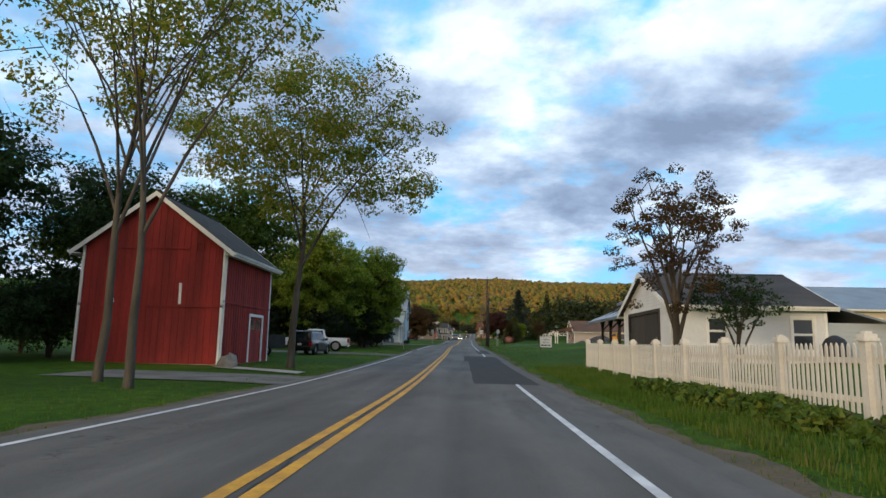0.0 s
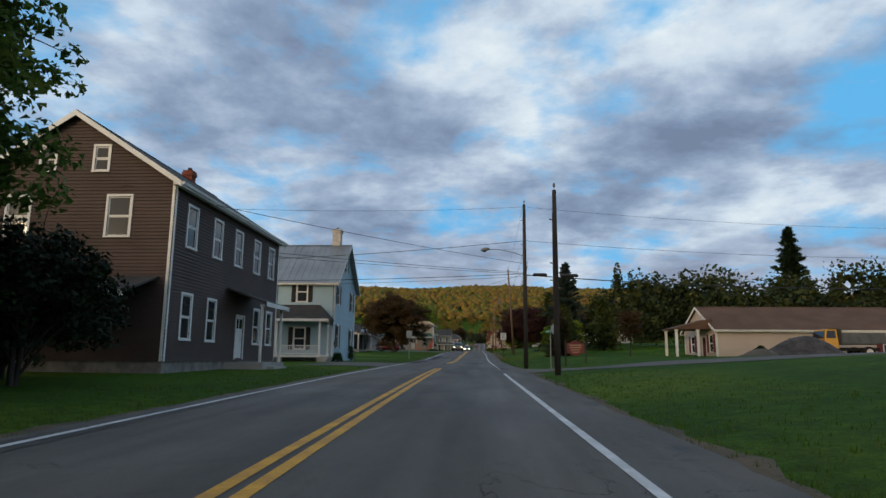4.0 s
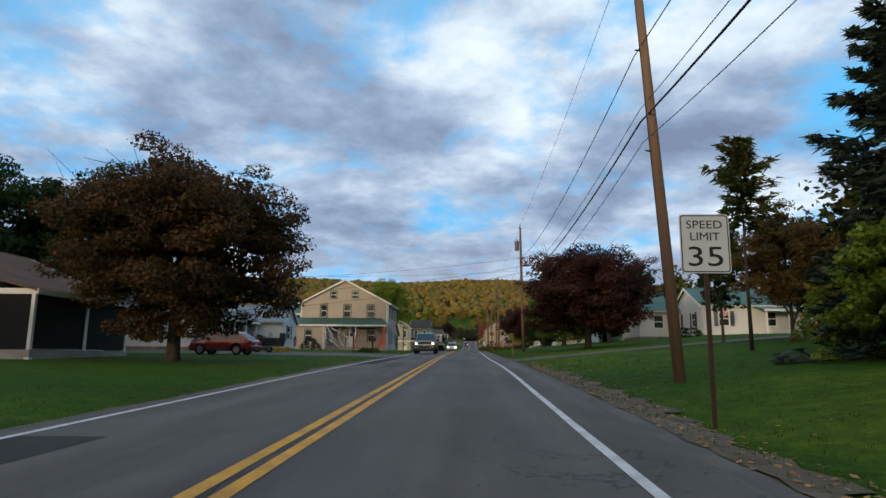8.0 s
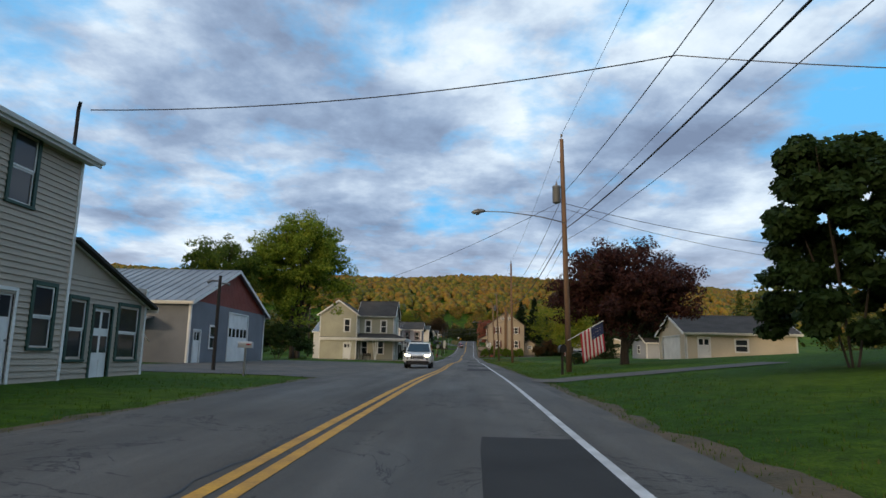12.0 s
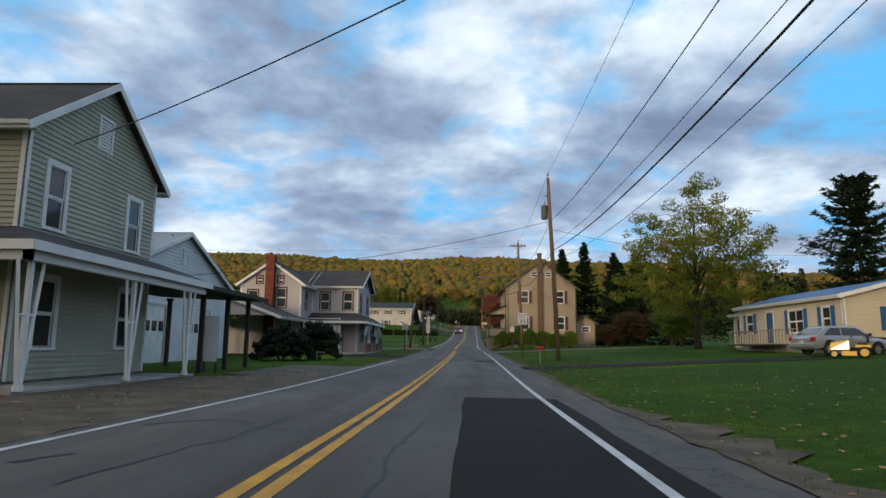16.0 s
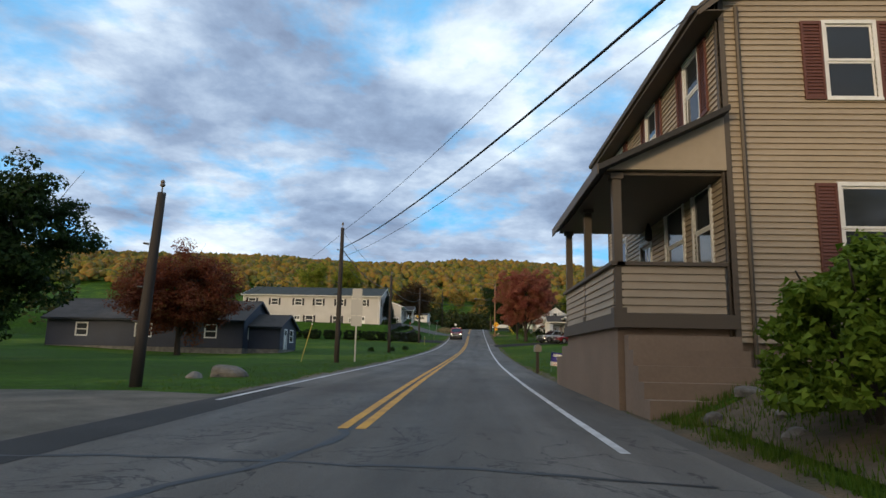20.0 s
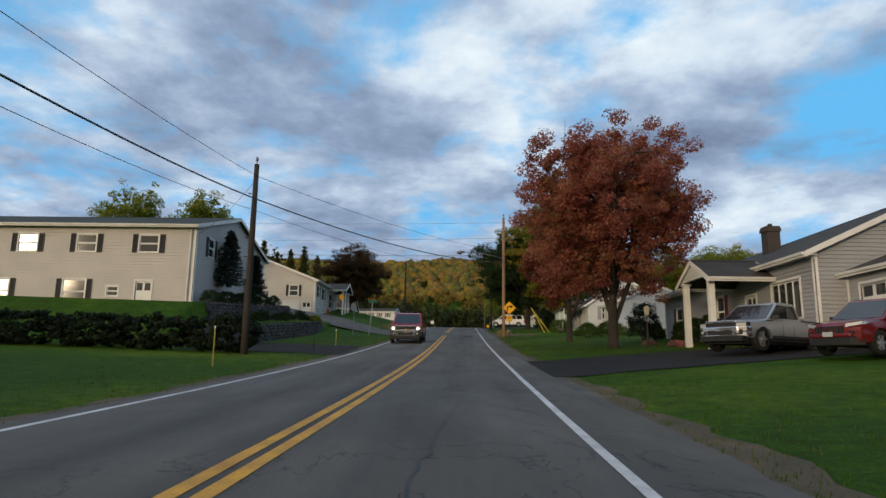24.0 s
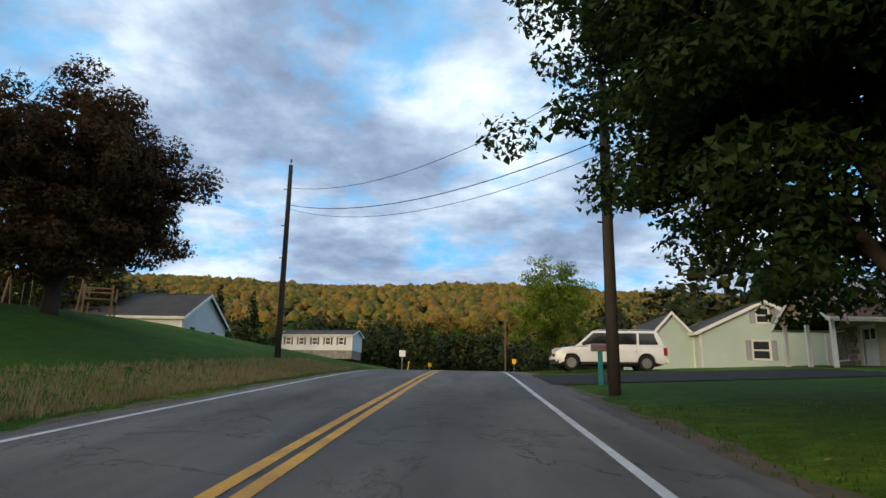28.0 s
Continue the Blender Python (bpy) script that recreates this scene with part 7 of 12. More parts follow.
house_body(h, (7.4, 11.6, 4.0, 11.3), 0.3, 6.25, 1.65, "x", LILAC_SIDING, SHINGLE, {"E": [("win", 1.2, 3.9, 0.8, 1.6, WM), ("win", 5.2, 3.9, 0.8, 1.6, WM), ("win", 2.6, 6.5, 0.4, 0.7, WM), ("win", 4.2, 6.5, 0.4, 0.7, WM), ("win", 1.6, 1.1, 0.9, 1.6, WM), ("win", 5.0, 1.1, 0.9, 1.6, WM)], "S": [("win", 0.8, 4.0, 0.8, 1.6, WM), ("win", 2.9, 4.0, 0.8, 1.6, WM)]}, course=0.14, trim=WHITE, rake=0.5)
chimney(h, 4.8, -0.3, -0.2, 8.4, 0.7)
wall(h, "S", (6.6, 10.4, 2.2, 4.0), 0.2, 3.2, None, [("win", 1.2, 0.9, 2.1, 1.6, {"split": 2, "rail": 0.98})], LILAC_SIDING, 0.14)
wall(h, "E", (6.6, 10.4, 2.2, 4.0), 0.2, 3.2, None, [("door", 0.5, 0.35, 0.9, 2.1, {"glass": 2, "frame": MAROON})], LILAC_SIDING, 0.14)
lean_roof(h, (6.0, 1.7, 2.95), (12.8, 1.7, 2.95), (11.6, 4.0, 3.75), (6.0, 4.0, 3.75), SHINGLE)
lean_roof(h, (12.8, 1.7, 2.95), (12.8, 14.7, 2.95), (11.6, 14.7, 3.65), (11.6, 4.0, 3.75), SHINGLE)
m = M()
m.box(10.4, 12.6, 2.2, 14.5, -0.3, 0.3)
part("porch_floor", m, CONCRETE, h)
for k in range(3):
    part("step", M().box(9.6, 11.8, 2.2 - 0.32 * (3 - k), 2.2 - 0.32 * (2 - k), -0.2, 0.1 * (k + 1)), CONCRETE, h)
for i, yy in enumerate((2.5, 6.4, 8.8, 11.6, 14.2)):
    pl = M()
    for k in range(4):
        w = 0.27 - 0.012 * (k % 2)
        pl.box(12.4 - w, 12.4 + w, yy - w, yy + w, 0.3 * k - 0.2, 0.3 * k + 0.09)
    pl.box(12.08, 12.72, yy - 0.32, yy + 0.32, 1.0, 1.08)
    pr_ = part("stone_pillar", pl, STONE, h)
    part("post", M().box(12.34, 12.46, yy - 0.06, yy + 0.06, 1.08, 2.9), WHITE if i % 2 else OLD_WOOD, pr_)
for a, c in ((2.8, 6.1), (9.1, 11.3), (11.9, 13.9)):
    part("rail_panel", M().box(12.35, 12.45, a, c, 0.35, 0.92), RED_WOOD, h)
CLOTH = mat("white_cloth", (0.62, 0.63, 0.68), 0.85, var=0.1, bump=0.1)
for k, (xx, yy) in enumerate(((12.3, 4.0), (12.3, 5.0), (12.3, 9.9), (12.3, 10.8), (12.3, 12.6), (12.3, 13.6))):
    st = lot("hanging_cloth", "twisted white cloth streamer hanging from the porch eave", "decoration", -20.2 + xx, 355.6 + yy, 0.0, group="porch streamers")
    m = M()
    vs_, n_ = [], 9
    for i in range(n_ + 1):
        f = i / n_
        w = 0.05 + 0.13 * math.sin(math.pi * f) * (1 + 0.3 * math.sin(7 * f + k))
        a = 1.2 * f + k
        x, y, z = 0.12 * math.sin(3 * f + k), 0.35 * f * (1 if k % 2 else -1), 2.75 - 1.25 * f
        vs_ += [(x - w * math.cos(a), y - w * math.sin(a), z), (x + w * math.cos(a), y + w * math.sin(a), z)]
    m.add(vs_, [(2 * i, 2 * i + 1, 2 * i + 3, 2 * i + 2) for i in range(n_)])
    ob = part("cloth", m, CLOTH, st, smooth_shade=True)
    sd = ob.modifiers.new("thick", "SOLIDIFY")
    sd.thickness = 0.012
    part("cord", M().tube([(0, 0, 2.72), (0, 0, 2.95)], 0.01, 5), WIRE, st)

# taupe house with red-brown shutters and raised side porch
h = lot("house", "taupe clapboard house with red-brown shutters and tall centre chimney", "house", 6.65, 388.0, 0.1)
WS = {"shut": SHUT_RED, "sw": 0.42, "blind": 0.5, "t": 0.08, "frame": WHITE}
house_body(h, (0, 9.5, 0, 10.4), 1.2, 8.3, 3.6, "y", BROWN_SIDING, SHINGLE, {
    "S": [("win", 2.15, 6.15, 0.95, 1.6, WS), ("win", 6.9, 6.15, 0.95, 1.6, WS), ("win", 2.2, 2.6, 0.95, 1.7, WS), ("win", 6.95, 2.6, 0.95, 1.7, WS), ("win", 3.5, 9.7, 0.8, 0.65, {"t": 0.06}), ("win", 5.4, 9.7, 0.8, 0.65, {"t": 0.06})],
    "W": [("win", a, 6.15, 0.9, 1.6, WS) for a in (1.6, 5.2, 8.4)] + [("win", 1.5, 2.75, 1.0, 1.9, {"blind": 0.5}), ("door", 4.2, 1.9, 1.0, 2.2, {"glass": 2}), ("win", 6.6, 2.75, 1.3, 1.8, {"blind": 0.4}), ("win", 8.6, 2.75, 1.0, 1.8, {"blind": 0.4})]},
    course=0.125, boards="SW", trim=BROWN_TRIM, over=0.5, rake=0.35, found=STUCCO)
m = M()
m.box(4.35, 4.95, -0.42, -0.04, -0.3, 12.0), m.box(4.4, 4.9, -0.38, 0.4, 11.6, 12.9), m.box(4.33, 4.97, -0.45, 0.46, 12.75, 12.9)
part("chimney", m, mat("brown_flue_brick", (0.16, 0.095, 0.055), 0.9, var=0.2, scale=20, fine=16, bump=0.3), h)
downspout(h, 0.35, -0.08, 0.6, 8.1, BROWN_TRIM)
downspout(h, 9.3, -0.08, 0.6, 8.1, mat("cream_trim", (0.45, 0.38, 0.28), 0.6, bump=0.0))
# raised porch on the road side
m = M()
m.hexa([(-2.2, 0.1, -0.8), (0, 0.1, -0.8), (0, 6.2, -0.8), (-2.2, 6.2, -0.8)], [(-2.2, 0.1, 1.45), (0, 0.1, 1.45), (0, 6.2, 1.45), (-2.2, 6.2, 1.45)])
m.box(-2.2, 0, 6.2, 7.4, -0.8, 1.2), m.box(-2.2, 0, 7.4, 8.5, -0.8, 0.9)
part("porch_base", m, STUCCO, h)
m = M()
m.box(-2.3, 0.05, -0.1, 6.3, 1.45, 1.72)
part("porch_floor", m, BROWN_TRIM, h)
for y0_, y1_ in ((0.15, 3.1), (3.25, 6.1)):
    for k in range(6):
        z = 1.74 + 0.155 * k
        part("rail_board", M().hexa([(-2.26, y0_, z), (-2.26, y1_, z), (-2.1, y1_, z), (-2.1, y0_, z)], [(-2.23, y0_, z + 0.15), (-2.23, y1_, z + 0.15), (-2.1, y1_, z + 0.15), (-2.1, y0_, z + 0.15)]), BROWN_SIDING, h)
for k in range(6):
    z = 1.74 + 0.155 * k
    part("rail_board", M().hexa([(-2.1, 0.04, z), (-0.1, 0.04, z), (-0.1, 0.14, z), (-2.1, 0.14, z)], [(-2.1, 0.07, z + 0.15), (-0.1, 0.07, z + 0.15), (-0.1, 0.14, z + 0.15), (-2.1, 0.14, z + 0.15)]), BROWN_SIDING, h)
part("rail_cap", M().box(-2.32, -2.04, 0.0, 6.2, 2.67, 2.74), BROWN_TRIM, h)
part("rail_cap", M().box(-2.2, 0.0, 0.0, 0.2, 2.67, 2.74), BROWN_TRIM, h)
for yy in (0.15, 3.2, 6.1):
    post(h, -2.15, yy, 1.72, 4.55, 0.17, BROWN_TRIM)
lean_roof(h, (-2.6, -0.4, 4.6), (-2.6, 6.2, 4.6), (0.0, 6.2, 5.85), (0.0, -0.4, 5.85), SHINGLE, BROWN_TRIM, 0.12)
m = M()
m.prism([(-2.35, 4.6), (0.0, 4.6), (0.0, 5.72)], "y", -0.05, 0.1)
part("porch_gable", m, BROWN_SIDING, h)
part("porch_ceiling", M().box(-2.4, 0, 0.1, 6.3, 4.52, 4.58), BROWN_TRIM, h)
for k in range(5):
    part("step", M().box(-2.1, 0.0, -0.32 * (k + 1), -0.32 * k, -0.6, 1.3 - 0.28 * k), STUCCO, h)
m = M()
m.lathe(-0.25, 4.6, [(0.02, 4.5), (0.09, 4.3), (0.1, 4.05), (0.03, 4.0)], 8)
part("porch_lantern", m, DARK_METAL, h)
house_body(h, (9.5, 12.4, 2.0, 8.0), 0.8, 3.7, 0.9, "y", BROWN_SIDING, SHINGLE, {"S": [("win", 1.1, 2.4, 1.0, 0.7, {"t": 0.1})]}, course=0.16, trim=BROWN_TRIM)

# navy ranch house behind the red tree
h = lot("house", "dark navy ranch house with grey shingle roof", "house", -41.0, 437.5, -0.3)
house_body(h, (0, 19.8, 0, 9.0), 0.4, 3.3, 2.0, "x", NAVY_SIDING, SHINGLE, {"E": [("win", 1.4, 1.4, 1.1, 1.2, {}), ("win", 5.8, 1.4, 1.1, 1.2, {})], "S": [("win", 3, 1.4, 1.1, 1.2, {}), ("win", 9, 1.4, 1.6, 1.2, {}), ("win", 16, 1.4, 1.1, 1.2, {})]}, course=0.16, trim=NAVY_SIDING, over=0.6)
house_body(h, (19.8, 23.0, 1.5, 7.5), 0.4, 2.7, 1.2, "x", NAVY_SIDING, SHINGLE, {"E": [("door", 1.5, 0.4, 0.95, 2.0, {}), ("win", 3.6, 1.2, 1.1, 1.2, {})]}, course=0.16, trim=NAVY_SIDING)

# white two-storey apartment house on its terrace
h = lot("apartment_house", "white two-storey apartment house with black shutters and dark roof", "apartment building", -39.5, 485.6, 1.3)
# white siding toned down to warm grey, shade put into its colour
SHADE_GREY_SIDING = mat("shade_grey_siding", (0.50, 0.48, 0.45), 0.65, var=0.08, scale=5, fine=8, bump=0.05)
WA = {"shut": BLACK_PAINT, "sw": 0.35, "blind": 0.4}
OS_ = [("win", a, 4.3, 1.2, 1.1, WA) for a in (1.0, 5.0, 9.2, 12.8, 16.6, 20.6)] + [("garage", 0.8, 0.35, 2.6, 2.2, {"lights": 3}), ("garage", 4.4, 0.35, 2.6, 2.2, {"lights": 3}), ("door", 9.2, 0.35, 0.95, 2.1, {}), ("win", 11.2, 1.0, 1.3, 1.5, WA), ("win", 16.0, 1.0, 1.4, 1.5, WA), ("door", 20.6, 0.35, 1.0, 2.1, {}), ("win", 18.8, 1.5, 0.7, 0.6, {})]
house_body(h, (0, 24.2, 0, 14.2), 0.3, 6.1, 1.95, "x", SHADE_GREY_SIDING, mat("green_black_shingles", (0.03, 0.04, 0.038), 0.9, var=0.2, scale=8, fine=14, bump=0.5), {"S": OS_, "E": [("win", 2.0, 4.4, 0.9, 1.2, WA), ("win", 10.5, 4.4, 0.9, 1.2, WA)]}, course=0.2, over=0.5)
downspout(h, 23.9, -0.1, 0.2, 5.9)
part("balcony", M().box(-3.0, 0, 2.0, 6.0, 3.0, 3.15), WHITE, h)
railing(h, (-3.0, 2.0), (0, 2.0), 3.15, 0.9)
for xx, yy in ((-2.9, 2.1), (-2.9, 5.9)):
    post(h, xx, yy, 0.0, 3.0, 0.12)

# white split-level house with pillared porch
h = lot("house", "white split-level house with dark shutters and pillared side porch", "house", -27.4, 519.0, 1.5)
WK = {"shut": BLACK_PAINT, "sw": 0.3, "blind": 0.3}
house_body(h, (0, 11.9, 0, 13.5), -0.5, 4.2, 2.3, "y", SHADE_GREY_SIDING, SHINGLE, {"S": [("win", 1.6, 2.3, 0.9, 1.2, WK), ("win", 8.9, 2.3, 1.0, 1.2, WK), ("garage", 3.4, -0.45, 3.0, 2.1, {"lights": 9}), ("garage", 7.1, -0.45, 2.9, 2.1, {"lights": 9}), ("door", 10.5, -0.4, 0.9, 2.0, {"glass": 1})], "E": [("win", 1.2, 2.3, 0.9, 1.3, WK), ("win", 4.0, 2.3, 0.9, 1.3, WK), ("win", 8.4, 1.7, 1.4, 1.7, WK), ("door", 11.0, 1.2, 1.0, 2.1, {}), ("win", 1.4, 0.5, 0.8, 0.6, {}), ("win", 4.4, 0.5, 0.8, 0.6, {})]}, course=0.18)
house_body(h, (11.9, 14.0, 7.2, 11.6), 0.3, 3.9, 0.9, "x", WHITE_SIDING, SHINGLE, {}, course=0.18, skip="SNEW", found=CONCRETE)
for yy in (7.4, 9.4, 11.4):
    post(h, 13.8, yy, 0.3, 3.85, 0.2)
downspout(h, 11.98, 0.2, -0.4, 4.0)

# right-hand ranch with pillared gable porch and garage
h = lot("house", "grey and cream ranch house with white pillared porch", "house", 15.3, 471.0, 0.6)
house_body(h, (0, 9.4, 0, 17.7), 0.3, 3.9, 2.2, "y", GREY_SIDING, SHINGLE, {"W": [("win", 2.2, 1.4, 1.0, 1.4, {"shut": BLACK_PAINT}), ("win", 8.4, 1.4, 0.9, 1.5, {"shut": MAROON}), ("door", 11.8, 0.5, 1.0, 2.1, {}), ("win", 14.3, 1.3, 2.3, 1.6, {"split": 4, "rail": 0.98})], "S": [("vent", 4.4, 4.6, 0.6, 0.6, {})]}, course=0.16, over=0.5)
chimney(h, 3.5, 10.2, 5.2, 7.0, 0.7, mat("dark_chimney", (0.07, 0.06, 0.055), 0.9, var=0.2, bump=0.3))
house_body(h, (1.2, 9.4, -5.5, 0), 0.1, 3.0, 1.6, "y", GREY_SIDING, SHINGLE, {"W": [("garage", 0.8, 0.12, 4.2, 2.3, {"lights": 3})]}, course=0.16)
house_body(h, (-2.8, 0, 3.4, 6.8), 0.0, 3.3, 0.85, "x", WHITE_SIDING, SHINGLE, {}, course=0.16, skip="SNEW", found=CONCRETE, rake=0.1)
wall(h, "W", (-2.8, 0, 3.4, 6.8), 3.3, 3.31, 4.15, [], WHITE_SIDING, 0.15, corner=False)
for yy in (3.6, 6.6):
    post(h, -2.6, yy, 0.0, 3.3, 0.26)

# white house beyond the red trees
h = lot("house", "white bungalow with grey shutters behind clipped shrubs", "house", 15.4, 504.0, 0.3)
house_body(h, (0, 7.2, 0, 4.2), 0.6, 2.95, 1.6, "y", WHITE_SIDING, SHINGLE, {"S": [("win", 2.0, 1.6, 1.2, 1.2, {"shut": GREY_SIDING, "split": 2}), ("win", 1.6, 0.1, 0.8, 0.4, {})], "W": [("win", 1.2, 1.5, 0.9, 1.3, {"shut": GREY_SIDING})]}, course=0.2)
h = lot("house", "white cape house with dark steep roof and front porch", "house", 14.5, 512.0, 0.3)
house_body(h, (0, 7.8, 0, 9.0), 0.4, 2.9, 2.7, "y", WHITE_SIDING, SHINGLE, {"S": [("win", 3.4, 3.3, 0.9, 1.2, {"shut": GREY_SIDING}), ("win", 1.4, 1.3, 1.3, 1.3, {"shut": GREY_SIDING}), ("win", 5.6, 1.3, 1.3, 1.3, {"shut": GREY_SIDING})], "W": [("win", 2.0, 1.3, 1.0, 1.4, {}), ("door", 5.0, 0.5, 1.0, 2.1, {})]}, course=0.16)
lean_roof(h, (-2.6, 0.3, 2.5), (-2.6, 8.8, 2.5), (0, 8.8, 3.3), (0, 0.3, 3.3), SHINGLE, BROWN_TRIM)
for yy in (0.6, 3.3, 6.0, 8.5):
    post(h, -2.4, yy, 0.0, 2.45, 0.12)
railing(h, (-2.4, 0.6), (-2.4, 6.0), 0.3, 0.8)
part("porch_floor", M().box(-2.6, 0, 0.3, 8.8, -0.2, 0.3), CONCRETE, h)

# stone-fronted bungalow with porch chairs, and the mint house beyond
h = lot("house", "tan bungalow with stone front, porch gable coloured as lit", "house", 20.6, 541.0, 0.2)
STONEF = mat("ledge_stone", (0.30, 0.24, 0.18), 0.9, var=0.4, scale=40, fine=12, bump=0.8)
house_body(h, (0, 9.0, 0, 7.0), 0.3, 2.9, 1.7, "x", CREAM, SHINGLE_BROWN, {"W": [("win", 1.0, 1.0, 0.9, 1.4, {}), ("door", 3.2, 0.35, 1.0, 2.1, {}), ("win", 5.2, 1.0, 1.0, 1.4, {})], "S": [("win", 2.0, 1.0, 1.2, 1.4, {})]}, course=0.16)
house_body(h, (-3.0, 0, 1.2, 5.8), 0.1, 2.75, 1.5, "x", CREAM, SHINGLE_BROWN, {}, course=0.16, skip="SNEW", found=CONCRETE, rake=0.2)
# warm light on the gable is put into the board's colour
wall(h, "W", (-3.0, 0, 1.2, 5.8), 2.75, 2.76, 4.2, [], mat("lit_board", (0.55, 0.36, 0.2), 0.7, var=0.1), 0.2, corner=False)
for yy in (1.4, 3.5, 5.6):
    post(h, -2.8, yy, 0.1, 2.75, 0.17)
for k in range(9):
    for j in range(4):
        part("stone", M().box(-0.06, 0.0, 4.2 + 0.48 * j + (0.2 if k % 2 else 0), 4.65 + 0.48 * j + (0.2 if k % 2 else 0), 0.15 + 0.27 * k, 0.4 + 0.27 * k), STONEF, h)
h = lot("house", "pale mint gabled house with white porch", "house", 13.6, 556.0, -0.1)
house_body(h, (3.0, 11.5, 0, 8.0), 0.3, 3.0, 2.0, "y", MINT_SIDING, SHINGLE, {"S": [("win", 3.4, 1.2, 1.1, 1.2, {"shut": GREY_SIDING}), ("win", 3.8, 3.6, 0.8, 1.0, {"shut": GREY_SIDING})], "W": [("win", 2.0, 1.2, 1.0, 1.2, {})]}, course=0.16)
house_body(h, (0, 3.0, 1.0, 8.0), 0.3, 2.7, 1.6, "y", MINT_SIDING, SHINGLE, {"W": [("win", 1.0, 0.9, 0.9, 1.3, {}), ("win", 3.0, 0.9, 0.9, 1.3, {}), ("door", 5.0, 0.3, 0.95, 2.1, {})]}, course=0.16)

# trailer home, white house behind the dark maple, cottages far up the street
h = lot("mobile_home", "long white mobile home with dark shutters", "mobile home", -29.5, 615.0, 3.4, yaw=-8)
house_body(h, (0, 12.0, 0, 5.0), 0.5, 3.0, 0.8, "x", WHITE_SIDING, SHINGLE, {"S": [("win", a, 1.4, 0.8, 1.1, {"shut": BLACK_PAINT, "sw": 0.25}) for a in (1, 3.2, 5.4, 7.6, 9.8)]}, course=0.2)
h = lot("house", "white house with grey roof behind a dark maple", "house", -30.5, 557.0, 0.5)
house_body(h, (0, 12, 0, 8), 0.3, 3.0, 2.0, "x", WHITE_SIDING, SHINGLE, {"S": [("win", 8.6, 1.1, 1.0, 1.3, {"shut": BLACK_PAINT}), ("win", 4.0, 1.1, 1.0, 1.3, {"shut": BLACK_PAINT})], "E": [("win", 1.2, 1.1, 1.0, 1.3, {}), ("win", 5.0, 1.1, 1.0, 1.3, {})]}, course=0.16)
# white houses with green roofs on the rise
h = lot("house", "white clapboard house with green metal roof", "house", 25.2, 208.0, 1.75)
house_body(h, (0, 9.5, 0, 8.5), 0.3, 3.3, 2.0, "x", WHITE_SIDING, GREEN_TIN, {"W": [("win", 1.4, 1.2, 0.9, 1.4, {"shut": BLACK_PAINT}), ("win", 5.6, 1.2, 0.9, 1.4, {"shut": BLACK_PAINT})], "S": [("win", 1.6, 1.2, 1.0, 1.4, {"shut": mat("grey_shutter", (0.12, 0.13, 0.14), 0.6), "sw": 0.4}), ("win", 6.2, 1.2, 1.0, 1.4, {})]}, course=0.2)
house_body(h, (-4.5, 0, 6.5, 14.0), 0.3, 3.2, 2.2, "x", WHITE_SIDING, GREEN_TIN, {"W": [("win", 1.2, 1.2, 0.9, 1.4, {"shut": BLACK_PAINT}), ("win", 4.6, 1.2, 0.9, 1.4, {})], "S": [("win", 1.6, 1.2, 1.0, 1.4, {})]}, course=0.2)
lean_roof(h, (5.0, -2.4, 2.7), (9.8, -2.4, 2.7), (9.8, 0, 3.2), (5.0, 0, 3.2), GREEN_TIN)
for xx in (5.3, 7.4, 9.5):
    post(h, xx, -2.2, 0.0, 2.65, 0.12)
h = lot("house", "white house half hidden behind dark maples", "house", 19.0, 228.0, 1.1)
house_body(h, (0, 10, 0, 8), 0.3, 3.0, 2.2, "x", WHITE_SIDING, SHINGLE, {"W": [("door", 1.6, 0.3, 1.6, 2.1, {"glass": 3}), ("win", 4.6, 1.0, 1.4, 1.4, {})], "S": [("win", 1.4, 1.0, 1.2, 1.4, {}), ("win", 5.4, 1.0, 1.2, 1.4, {})]}, course=0.2)
h = lot("garage", "cream garage behind a purple maple", "garage", 19.5, 276.0, 0.6)
house_body(h, (0, 9, 0, 7), 0.1, 2.6, 1.5, "x", CREAM, SHINGLE, {"W": [("garage", 1.0, 0.1, 4.6, 2.2, {"lights": 9})], "S": [("door", 1.0, 0.1, 0.9, 2.0, {}), ("win", 4.0, 1.0, 1.0, 1.0, {})]}, course=0.2)
h = lot("house", "cream ranch house with blue metal roof and wooden ramp", "house", 21.9, 337.5, 1.0)
house_body(h, (0, 6.6, 0, 13.0), 0.45, 3.1, 0.85, "y", CREAM, BLUE_ROOF, {"W": [("win", 1.2, 1.2, 1.0, 1.3, {"shut": BLUE_ROOF}), ("door", 4.2, 0.5, 0.95, 2.05, {"door": BLUE_ROOF, "glass": 0}), ("win", 7.2, 1.1, 1.7, 1.4, {"shut": BLUE_ROOF, "split": 2}), ("win", 11.0, 1.2, 0.8, 1.3, {"shut": BLUE_ROOF})], "S": [("win", 2.4, 1.2, 1.2, 1.2, {"shut": BLUE_ROOF})]}, course=0.2)
house_body(h, (1.0, 6.2, 13.0, 16.4), 0.2, 2.75, 0.6, "y", CREAM, SHINGLE, {"W": [("win", 1.2, 1.1, 0.9, 1.2, {"shut": BLACK_PAINT})]}, course=0.2)
part("ramp_deck", M().box(-1.6, -0.06, 6.4, 11.6, 0.3, 0.42), OLD_WOOD, h)
WOOD_PALE = mat("pale_deck_wood", (0.30, 0.25, 0.18), 0.85, var=0.2, scale=10, fine=20, bump=0.2)
railing(h, (-1.6, 2.0), (-1.6, 11.6), 0.3, 0.95, 0.4, WOOD_PALE)
